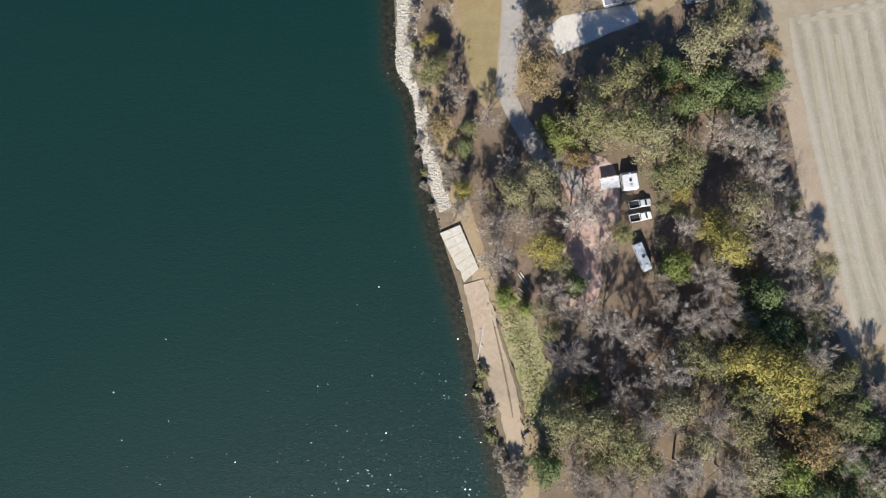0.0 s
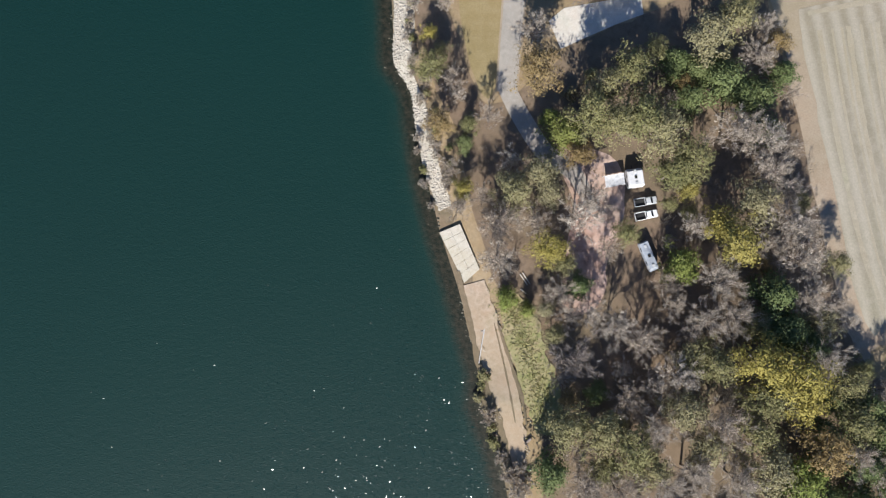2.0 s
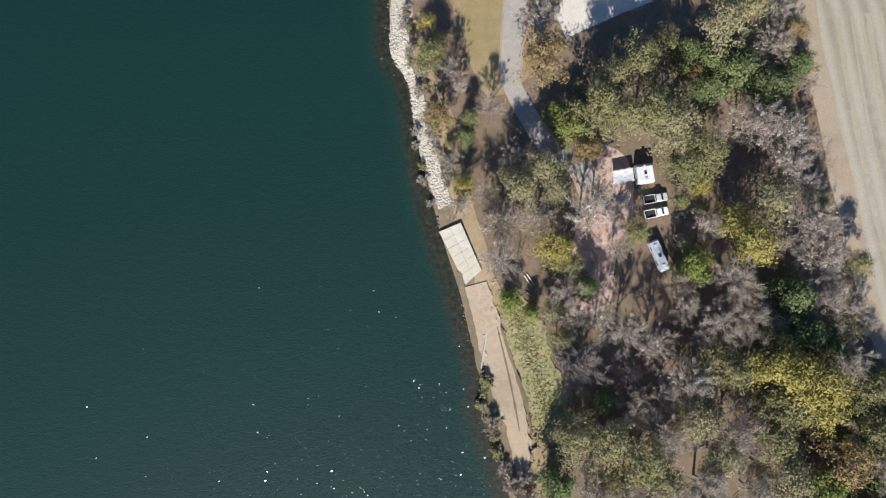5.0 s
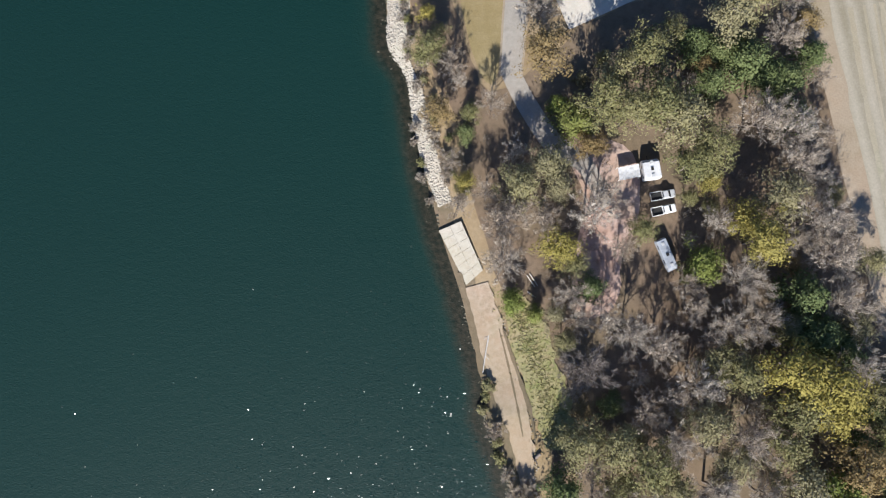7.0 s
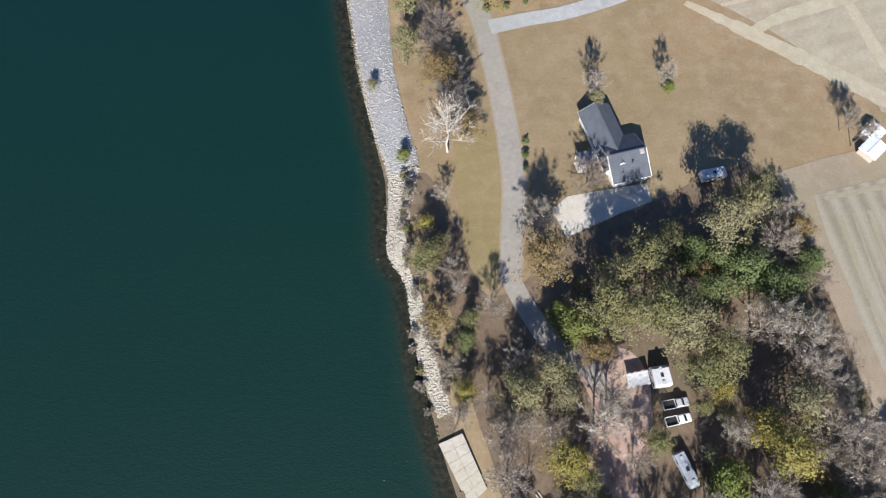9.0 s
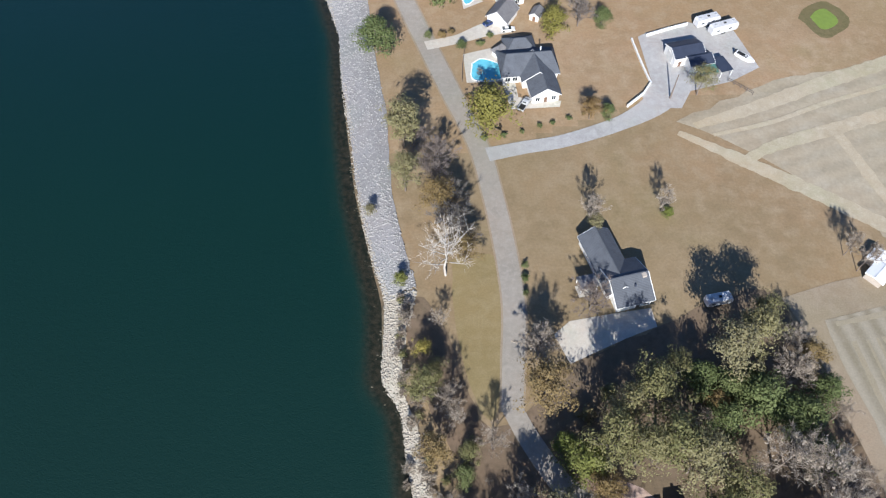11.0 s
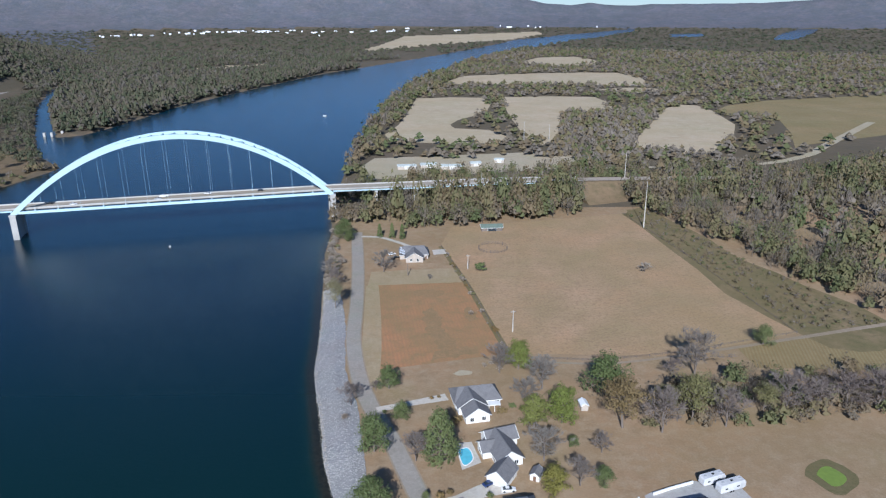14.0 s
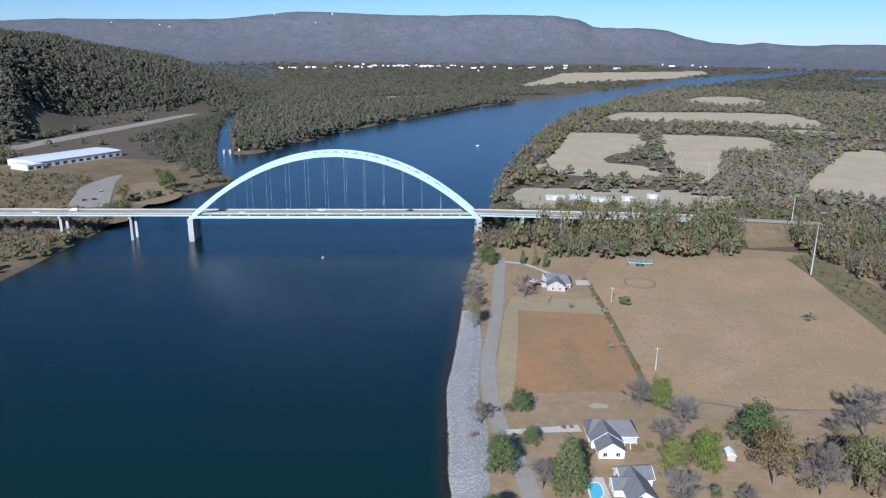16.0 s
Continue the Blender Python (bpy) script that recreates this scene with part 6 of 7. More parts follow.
for sx in (-2, 0, 2):
    fit_out(h, "porch_post", (sx - 0.09, -1.3, 0.0), (sx + 0.09, -1.12, 2.7), M["trim"], 0, (7.4, -3.6, 0))
patch("patio", [(14, 244), (18.5, 246), (22, 239), (16, 239)], M["concrete"], 0.13, "pale concrete pad behind the house", "patio", n=1)

# house by the bridge end of the lane
h = thing("house", (-13, 396, 0), "low grey-roofed house with pale roof panels", "house", "houses along the lane")
wing(h, 0, 3, 4, 16.5, 12, 3.0, 3.2, M["brick_wall"], M["roof_grey"], 0.5, [("s", -5, 1.5, 1.3, 0.9, "w"), ("s", 5, 1.5, 1.3, 0.9, "w"), ("s", 7, 1.0, 2.0, 0.02, "d")], hip=2.5)
wing(h, 0.5, -4, 94, 10, 10, 3.0, 3.0, M["brick_wall"], M["roof_grey"], 0.5, [("w", -2, 1.3, 1.4, 0.8, "w"), ("w", 2, 1.3, 1.4, 0.8, "w")])
for i in range(3):
    bm = box_bm(((-1.7, -1.5, -0.05), (1.7, 1.5, 0.05)))
    part("roof_panel", bm, M["roof_white"], h, "white panel lying on the roof", pose(-6.4, -6.4 + 3.9 * i, 5.2, 0, 26, 4))
patch("patio", [(-2, 409), (6, 411), (7, 402), (-1, 400)], M["concrete"], 0.13, "pale concrete pad beside the house", "patio", n=1)

# yard buildings
h = thing("workshop", (75.4, 168.6, 0), "dark-roofed metal workshop in the gravel yard", "workshop")
wing(h, 0, 0, 14, 9.6, 6.8, 3.4, 1.3, M["white_wall"], M["roof_dark"], 0.3, [("w", 0, 3.2, 3.0, 0.02, "g"), ("s", -3, 1.0, 2.0, 0.02, "d")])
wing(h, 3.4, -3.6, 14, 7.4, 5.6, 2.9, 1.0, M["white_wall"], M["roof_dark"], 0.3)
h = thing("lean_to", (80.4, 161.6, 0), "lean-to with a green steel roof", "lean-to")
part("roof", box_bm(((-3.0, -2.8, -0.06), (3.0, 2.8, 0.06))), M["roof_green"], h, m=pose(0, 0, 2.7, 8, 0, 14))
for sx in (-2.8, 0, 2.8):
    for sy in (-2.5, 2.5):
        part("post", box_bm(((sx - 0.09, sy - 0.09, 0.0), (sx + 0.09, sy + 0.09, 2.65 + sy * 0.13))), M["bark"], h, m=pose(0, 0, 0, 0, 0, 14))
h = thing("carport", (85.6, 162.9, 0), "open carport with a dark steel roof", "carport")
part("roof", box_bm(((-2.0, -3.2, 2.5), (2.0, 3.2, 2.62))), M["roof_dark"], h, m=pose(0, 0, 0, 0, 0, 18))
for sx in (-1.8, 1.8):
    for sy in (-3.0, 3.0):
        part("post", box_bm(((sx - 0.08, sy - 0.08, 0.0), (sx + 0.08, sy + 0.08, 2.5))), M["trim"], h, m=pose(0, 0, 0, 0, 0, 18))


def low_wall(pts, tall, label):
    ob = thing("yard_wall", (pts[0][0], pts[0][1], 0), label, "wall")
    o = Vector((*pts[0], 0))
    for a, b in zip(pts, pts[1:]):
        part("wall_section", wall_run(Vector((*a, 0)) - o, Vector((*b, 0)) - o, tall), M["trim"], ob)
    return ob


def wall_run(a, b, tall, wide=0.4):
    bm = bmesh.new()
    d = (b - a).normalized()
    s = Vector((-d.y, d.x, 0)) * wide / 2
    lo = [bm.verts.new(p) for p in (a - s, b - s, b + s, a + s)]
    hi = [bm.verts.new(v.co + Vector((0, 0, tall))) for v in lo]
    bm.faces.new(hi)
    for i in range(4):
        j = (i + 1) % 4
        bm.faces.new((lo[i], lo[j], hi[j], hi[i]))
    return bm


low_wall([(65.7, 178.3), (72.7, 181.2), (79.7, 183.7)], 1.0, "low white wall along the gravel yard")
low_wall([(60.8, 176.9), (61.6, 170), (62.6, 163), (63.6, 157.2)], 0.7, "low white wall along the gravel yard")
low_wall([(63.6, 157.2), (60.6, 152.6), (55.1, 147.5)], 1.0, "low white retaining wall beside the gravel drive")

# old barn, tent shed, field shelter and far buildings
h = thing("barn", (108, 91.6, 0), "small outbuilding with a pale metal roof", "outbuilding")
wing(h, 0.0, -2.2, 42, 4.8, 4.2, 2.3, 0.4, M["brick_wall"], M["roof_white"], 0.3, [("s", 0, 1.0, 1.9, 0.02, "d")])
wing(h, 1.4, 2.4, 42, 4.0, 3.6, 2.2, 0.35, M["brick_wall"], M["roof_white"], 0.3)
h = thing("pole_barn", (37.5, 450, 0), "open pole barn with a green roof", "barn")
wing(h, 0, 0, 4, 14, 6.5, 2.6, 1.4, M["bark"], M["roof_dull"], 0.5, [("s", 0, 6, 2.0, 0.02, "w")])
h = thing("play_house", (54.4, 228, 0), "small white garden hut", "hut")
wing(h, 0, 0, 95, 4.2, 2.6, 2.2, 0.8, M["brick_wall"], M["roof_white"], 0.2, [("s", 0, 1.2, 1.9, 0.02, "w")])
h = thing("warehouse", (-606, 728, 0), "long low white-roofed warehouse", "warehouse")
wing(h, 0, 0, 74, 112, 50, 7, 1.2, M["white_wall"], M["roof_white"], 0.6, [("s", -50 + 10 * i, 5, 3, 1.0, "w") for i in range(11)])
wing(h, -1, -62, 74, 18, 30, 6, 0.6, M["white_wall"], M["roof_white"], 0.4, [("s", -5, 5, 3, 1.0, "w"), ("s", 4, 5, 3, 1.0, "w")])
for x, y, L, S, turn in ((-26, 642, 17, 8, 5), (-6, 648, 15, 8, 8), (16, 641, 20, 8, -2), (38, 653, 10, 7, 12), (62, 668, 9, 6, -8)):
    h = thing("metal_shed", (x, y, 0), "white and pale green metal building in the yard", "metal building", "buildings in the yard")
    wing(h, 0, 0, turn, L, S, 2.9, 1.2, M["brick_wall"], M["roof_pale"], 0.3, [("s", 0, 4, 3.4, 0.02, "g")])
h = thing("picnic_shelter", (-398, 578, 0), "open picnic shelter with a grey roof", "shelter")
part("roof", box_bm(((-7, -4, 3.0), (7, 4, 3.25))), M["roof_grey"], h, m=pose(0, 0, 0, 0, 0, 35))
for sx in (-6.5, 6.5):
    for sy in (-3.6, 3.6):
        part("post", box_bm(((sx - 0.15, sy - 0.15, 0.0), (sx + 0.15, sy + 0.15, 3.0))), M["trim"], h, m=pose(0, 0, 0, 0, 0, 35))


# ---------- pools, pond ----------
def glow_free_water(name, col, rough=0.05):
    m, nt, b = node_mat(name, rough, spec=0.5)
    v = coords(nt)
    c = mix_col(nt, noise_fac(nt, v, 0.6, 4), col, tuple(x * 0.85 for x in col))
    link(nt, c, b.inputs["Base Color"])
    bump(nt, b, noise_fac(nt, v, 3.0, 3), 0.15, 0.03)
    return m


M["pool"] = glow_free_water("pool_water", (0.16, 0.55, 0.68))
M["algae"] = glow_free_water("algae_water", (0.20, 0.275, 0.05), 0.5)


def pool(name, pts, mat, label, n=5):
    x, y = sum(p[0] for p in pts) / len(pts), sum(p[1] for p in pts) / len(pts)
    ob = thing(name, (x, y, 0), label, "swimming pool")
    line = smooth_line(list(pts) + [pts[0]], n)[:-1]
    o = Vector((x, y, 0))
    bm = bmesh.new()
    bm.faces.new([bm.verts.new(Vector((p.x, p.y, 0.20)) - o) for p in line])
    if bm.faces[:] and bm.faces[:][0].normal.z < 0:
        bmesh.ops.reverse_faces(bm, faces=bm.faces[:])
    part("water", bm, mat, ob)
    bm = bmesh.new()
    ring = []
    for p in line:
        q = p - o
        out = q.normalized() * 0.4
        ring.append([bm.verts.new(q + Vector((0, 0, 0.17))), bm.verts.new(q + Vector((0, 0, 0.27))), bm.verts.new(q + out + Vector((0, 0, 0.27))), bm.verts.new(q + out + Vector((0, 0, 0.12)))])
    for p, q in zip(ring, ring[1:] + ring[:1]):
        for k in range(3):
            bm.faces.new((p[k], p[k + 1], q[k + 1], q[k]))
    bmesh.ops.recalc_face_normals(bm, faces=bm.faces[:])
    part("coping", bm, M["trim"], ob)
    return ob


pool("swimming_pool", [(10.4, 165.7), (13.6, 167.8), (19.2, 164.6), (18.6, 159.3), (10.6, 159.0)], M["pool"], "blue garden pool beside the dark-roofed house")
pool("swimming_pool", [(7.2, 202.2), (10.6, 203.2), (11.8, 197.2), (8.8, 194.2)], M["pool"], "small bright blue garden pool")
patch("pond_margin", [(116.5, 187), (121.5, 193.5), (128.2, 195), (132.8, 187), (128, 179.5), (121, 178)], M["margin"], 0.07, "muddy green margin of a pond", "pond margin", ragged=0.6)
patch("pond", [(120.4, 187.2), (123.4, 190.8), (127, 191), (128.8, 186), (125.6, 182), (122, 182)], M["algae"], 0.12, "small pond covered with green algae", "pond", ragged=0.4)


# ---------- vehicles ----------
def paint(name, col, rough=0.3):
    return plain(name, col, rough, spec=0.5, vary=0.06)


M["car_white"], M["car_silver"], M["car_blue"], M["car_black"] = paint("white_car_paint", (0.78, 0.78, 0.78)), paint("silver_car_paint", (0.45, 0.46, 0.47)), paint("blue_car_paint", (0.02, 0.04, 0.13)), paint("black_car_paint", (0.02, 0.02, 0.022))
M["tyre"] = plain("tyre_rubber", (0.02, 0.02, 0.02), 0.9)


def loft(rows, mat_edges=None):
    """A body from cross sections: (x, half width, bottom, top)."""
    bm = bmesh.new()
    ring = []
    for x, w, lo, hi in rows:
        b = min(0.12, (hi - lo) * 0.4)
        ring.append([bm.verts.new(p) for p in ((x, -w, lo), (x, w, lo), (x, w, hi - b), (x, w - b, hi), (x, -w + b, hi), (x, -w, hi - b))])
    for p, q in zip(ring, ring[1:]):
        for k in range(6):
            bm.faces.new((p[k], p[(k + 1) % 6], q[(k + 1) % 6], q[k]))
    bm.faces.new(ring[0][::-1])
    bm.faces.new(ring[-1])
    bmesh.ops.recalc_face_normals(bm, faces=bm.faces[:])
    return bm


def wheel_bm(r=0.36, w=0.24):
    bm = bmesh.new()
    bmesh.ops.create_cone(bm, cap_ends=True, segments=14, radius1=r, radius2=r, depth=w, matrix=Matrix.Rotation(radians(90), 4, "X"))
    return bm


def vehicle(x, y, turn, kind, mat, label, z=0.0):
    ob = thing({"pickup": "pickup_truck", "van": "van"}.get(kind, "car"), (x, y, z), label, {"pickup": "pickup truck", "van": "van"}.get(kind, "car"), "", turn)
    if kind == "pickup":
        part("body", loft([(-2.85, 0.95, 0.45, 0.62), (-0.2, 0.97, 0.42, 0.62), (-0.15, 0.97, 0.42, 1.12), (1.6, 0.97, 0.42, 1.12), (2.7, 0.93, 0.45, 1.02), (2.88, 0.85, 0.5, 0.9)]), mat, ob)
        for s in (-1, 1):
            part("bed_side", box_bm(((-2.85, s * 0.97 - 0.06, 0.6), (-0.15, s * 0.97 + 0.06, 1.12))), mat, ob)
        part("tailgate", box_bm(((-2.9, -0.95, 0.6), (-2.78, 0.95, 1.1))), mat, ob)
        part("bed_liner", box_bm(((-2.78, -0.9, 0.63), (-0.16, 0.9, 0.67))), M["tyre"], ob)
        part("cab", loft([(-0.15, 0.88, 1.1, 1.2), (0.05, 0.82, 1.1, 1.78), (1.0, 0.82, 1.1, 1.8), (1.75, 0.88, 1.1, 1.2)]), mat, ob)
        part("windscreen", loft([(1.12, 0.74, 1.2, 1.76), (1.72, 0.8, 1.14, 1.24)]), M["glass"], ob)
        part("rear_window", box_bm(((-0.14, -0.62, 1.25), (-0.02, 0.62, 1.6))), M["glass"], ob)
        wx_ = (-1.85, 1.85)
    elif kind == "van":
        part("body", loft([(-2.7, 0.95, 0.4, 2.2), (1.2, 0.98, 0.4, 2.25), (2.0, 0.95, 0.4, 1.4), (2.7, 0.85, 0.45, 1.0)]), mat, ob)
        part("windscreen", loft([(1.3, 0.82, 1.35, 2.2), (1.98, 0.85, 1.3, 1.42)]), M["glass"], ob)
        wx_ = (-1.7, 1.8)
    else:
        part("body", loft([(-2.25, 0.82, 0.45, 0.85), (-2.0, 0.9, 0.32, 0.98), (1.0, 0.92, 0.3, 0.98), (2.0, 0.88, 0.32, 0.82), (2.3, 0.75, 0.42, 0.68)]), mat, ob)
        part("cabin", loft([(-1.75, 0.8, 0.9, 1.0), (-1.0, 0.68, 0.9, 1.43), (0.2, 0.68, 0.9, 1.45), (1.05, 0.8, 0.9, 1.0)]), M["glass"], ob)
        part("roof", loft([(-0.98, 0.64, 1.40, 1.46), (0.18, 0.64, 1.42, 1.48)]), mat, ob)
        wx_ = (-1.4, 1.4)
    for sx in wx_:
        for s in (-1, 1):
            part("wheel", wheel_bm(), M["tyre"], ob, m=pose(sx, s * 0.86, 0.36))
    front = {"pickup": 2.86, "van": 2.66}.get(kind, 2.26)
    for s in (-1, 1):
        part("headlight", box_bm(((front - 0.06, s * 0.62 - 0.16, 0.62), (front + 0.02, s * 0.62 + 0.16, 0.76))), M["trim"], ob)
    return ob


vehicle(50.9, 23.2, 12, "pickup", M["car_white"], "white pickup truck with a dark open bed in the woods")
vehicle(50.8, 26.7, 10, "pickup", M["car_silver"], "silver-grey pickup truck under branches in the woods")
vehicle(16.3, 184.3, 35, "car", M["car_blue"], "dark blue car on the concrete drive")
vehicle(22.0, 181.2, 5, "car", M["car_white"], "white car with dark windows on the drive")
vehicle(25.0, 148.2, 60, "pickup", M["car_silver"], "small grey utility vehicle beside the patio")
vehicle(-26.0, 401, 20, "car", M["car_white"], "white car beside the low house")
vehicle(-23.6, 395, 40, "car", M["car_black"], "dark car beside the low house")
vehicle(-428, 541, 60, "car", M["car_black"], "dark car in the riverside parking lot", 0.15)
vehicle(-434, 536, 62, "car", M["car_black"], "dark car in the riverside parking lot", 0.15)
vehicle(-446, 574, 70, "pickup", M["car_silver"], "silver pickup in the riverside parking lot", 0.15)
br = math.radians(along)


def on_bridge(d, lane, kind, mat, label, flip=False):
    p = BW + Vector((math.cos(br), math.sin(br), 0)) * d + Vector((-math.sin(br), math.cos(br), 0)) * lane
    vehicle(p.x, p.y, along + (180 if flip else 0), kind, mat, label, DECK_Z)


on_bridge(-110, 4.2, "car", M["car_white"], "white car crossing the bridge")
on_bridge(-86, 9.6, "van", M["car_white"], "white van crossing the bridge", True)
on_bridge(36, 4.2, "car", M["car_white"], "white car crossing the bridge")
on_bridge(89, 4.2, "car", M["car_silver"], "silver car crossing the bridge")
on_bridge(92, 10.4, "pickup", M["car_white"], "white pickup crossing the bridge", True)
on_bridge(121, 10.4, "car", M["car_white"], "white car crossing the bridge", True)
on_bridge(157, 10.4, "car", M["car_black"], "black car crossing the bridge", True)
on_bridge(20, 10.4, "car", M["car_black"], "black car crossing the bridge", True)


M["camper_skin"] = plain("weathered_white_skin", (0.66, 0.66, 0.67), 0.5, vary=0.28, scale=0.9)
M["camper_dull"] = plain("dull_blue_grey_skin", (0.36, 0.39, 0.44), 0.55, vary=0.4, scale=0.8)
M["tarpaulin"] = plain("soiled_pale_tarpaulin", (0.62, 0.62, 0.63), 0.8, vary=0.45, scale=0.7)


def camper(x, y, turn, L, W, H, label, mat=None):
    """A travel trailer: rounded body, windows, door, roof vents, wheels and a tow bar."""
    ob = thing("camper", (x, y, 0), label, "camper trailer", "", turn)
    mat = mat or M["camper_skin"]
    part("body", loft([(-L / 2, W / 2 - 0.1, 0.7, H - 0.5), (-L / 2 + 0.3, W / 2, 0.55, H), (L / 2 - 0.7, W / 2, 0.55, H), (L / 2, W / 2 - 0.1, 0.8, H - 0.8)]), mat, ob)
    for i in range(3):
        part("roof_vent", box_bm(((-L / 3 + i * L / 3 - 0.35, -0.3, H), (-L / 3 + i * L / 3 + 0.35, 0.3, H + 0.2))), M["car_silver"] if i != 1 else M["tyre"], ob)
    for s in (-1, 1):
        for k in (-0.28, 0.18):
            part("window", box_bm(((k * L - 0.5, s * W / 2 - 0.03, 1.5), (k * L + 0.5, s * W / 2 + 0.03, 2.0))), M["glass"], ob)
        for k in (-0.45, 0.45):
            part("wheel", wheel_bm(), M["tyre"], ob, m=pose(k - 0.4, s * (W / 2 - 0.1), 0.36))
    part("door", box_bm(((0.28 * L, -W / 2 - 0.03, 0.75), (0.28 * L + 0.75, -W / 2 + 0.02, 2.3))), M["car_silver"], ob)
    part("tow_bar", beam_bm((L / 2 - 0.2, 0, 0.6), (L / 2 + 1.2, 0, 0.5), 0.12, 0.12), M["tyre"], ob)
    return ob


camper(47.9, 32.4, 98, 4.6, 3.9, 3.1, "white camper trailer with slide-out in the woods")
camper(51.0, 12.8, -68, 7.6, 2.3, 2.4, "dull blue-grey camper trailer parked among the trees", M["camper_dull"])
camper(90.2, 180.7, 20, 9.6, 2.6, 3.3, "white camper trailer in the gravel yard")
camper(85.8, 184.2, 20, 8.4, 2.6, 3.1, "white camper trailer in the gravel yard")
camper(67.2, 82.6, 12, 6.6, 2.4, 2.7, "white camper trailer at the edge of the woods")
ob = thing("canopy", (42.8, 31.9, 0), "pale tarpaulin canopy beside the camper", "canopy", "", 8)
bm = bmesh.new()
bmesh.ops.create_grid(bm, x_segments=10, y_segments=7, size=1.0)
rng = random.Random(71)
for v in bm.verts:
    x, y = v.co.x, v.co.y
    v.co = Vector((2.45 * x + rng.uniform(-0.06, 0.06), 1.5 * y - 0.14 * (1 - x) + rng.uniform(-0.06, 0.06), 2.35 - 0.25 * (1 - x * x) * (1 - y * y) + rng.uniform(-0.05, 0.05)))
bmesh.ops.solidify(bm, geom=bm.faces[:], thickness=0.03)
part("sheet", bm, M["tarpaulin"], ob)
for sx in (-2.4, 2.4):
    for sy in (-1.5, 1.35):
        part("pole", box_bm(((sx - 0.04, sy - 0.04, 0), (sx + 0.04, sy + 0.04, 2.3))), M["trim"], ob)


def boat(x, y, turn, L, z, label, wake=False):
    ob = thing("boat", (x, y, z), label, "boat", "", turn)
    part("hull", loft([(-L / 2, L * 0.16, 0.0, 0.8), (0, L * 0.18, -0.1, 0.85), (L * 0.3, L * 0.13, 0.0, 0.95), (L / 2, 0.06, 0.4, 1.05)]), M["car_white"], ob)
    part("cockpit", box_bm(((-L * 0.42, -L * 0.11, 0.82), (L * 0.1, L * 0.11, 0.9))), M["tyre"], ob)
    part("console", box_bm(((-0.2, -0.3, 0.85), (0.4, 0.3, 1.3))), M["car_silver"], ob)
    part("engine", box_bm(((-L / 2 - 0.5, -0.25, 0.2), (-L / 2, 0.25, 1.2))), M["car_black"], ob)
    return ob


boat(94.2, 167.7, -45, 6.4, 0.5, "boat on a trailer in the gravel yard")
boat(-155, 1002, 10, 5, -2.5, "white motorboat far up the river")
boat(-168.5, 426, 20, 1.2, -2.65, "small white boat on the river")

# ---------- poles, fences, small things ----------
M["pole_wood"] = plain("pole_wood", (0.55, 0.52, 0.47), 0.9)


def pole(x, y, tall, label="tall pale utility pole", arm=True, mat=None):
    ob = thing("utility_pole", (x, y, 0), label, "utility pole", "utility poles")
    bm = bmesh.new()
    bmesh.ops.create_cone(bm, cap_ends=True, segments=8, radius1=0.2 + tall * 0.008, radius2=0.13, depth=tall, matrix=Matrix.Translation((0, 0, tall / 2)))
    part("post", bm, mat or M["pole_wood"], ob)
    if arm:
        part("crossarm", box_bm(((-1.2, -0.08, tall - 0.9), (1.2, 0.08, tall - 0.7))), M["pole_wood"], ob)
        for k in (-1.0, 0.0, 1.0):
            part("insulator", box_bm(((k - 0.06, -0.06, tall - 0.7), (k + 0.06, 0.06, tall - 0.45))), M["glass"], ob)


pole(140.5, 452.8, 32, "very tall pale steel pole at the meadow's edge", False)
pole(154.6, 560, 30, "very tall pale steel pole beyond the highway", False)
for x, y, t in ((35.2, 293.2, 10.75), (18.4, 375.6, 8.75), (35.6, 523.4, 22), (95.8, 752.6, 26), (128, 783.9, 18)):
    pole(x, y, t)
pole(68.3, 151.0, 9.5, "dark weathered wooden pole in the gravel yard", False, M["bark"])
pole(-15.3, 366, 7.0, "dark weathered wooden pole by the low house", False, M["bark"])


def fence(pts, gap, tall, label, rails=2, group=""):
    ob = thing("fence", (pts[0][0], pts[0][1], 0), label, "fence")
    o = Vector((*pts[0], 0))
    post = box_bm(((-0.07, -0.07, -0.1), (0.07, 0.07, tall)))
    me = bpy.data.meshes.new("post")
    post.to_mesh(me)
    post.free()
    me.materials.append(M["bark"])
    for a, b in zip(pts, pts[1:]):
        a, b = Vector((*a, 0)) - o, Vector((*b, 0)) - o
        n = max(1, round((b - a).length / gap))
        for i in range(n + 1):
            part("post", me, None, ob, m=Matrix.Translation(a.lerp(b, i / n)))
        for k in range(rails):
            z = Vector((0, 0, tall * (0.5 + 0.42 * k)))
            part("rail", beam_bm(a + z, b + z, 0.06, 0.10), M["bark"], ob)


fence([(3.6, 416), (17, 354), (31, 272)], 4, 1.3, "weathered post and rail fence between the fields")
fence([(30, 268), (68, 264), (102, 270), (164, 289)], 6, 1.2, "weathered post and rail fence along the meadow")
fence([(135, 486), (150, 395), (164, 289)], 8, 1.2, "weathered post and rail fence by the rough strip")
fence([(8, 171.6), (7.2, 164), (7.0, 158)], 1.8, 1.5, "dark fence along the pool patio")
fence([(87, 158), (93, 152.4)], 2.0, 1.4, "wooden fence beside the gravel yard")
fence([(35.5 + 9 * math.cos(a * math.pi / 12), 410.5 + 9 * math.sin(a * math.pi / 12)) for a in range(25)], 3, 1.5, "round dark pen fence in the meadow", 3)


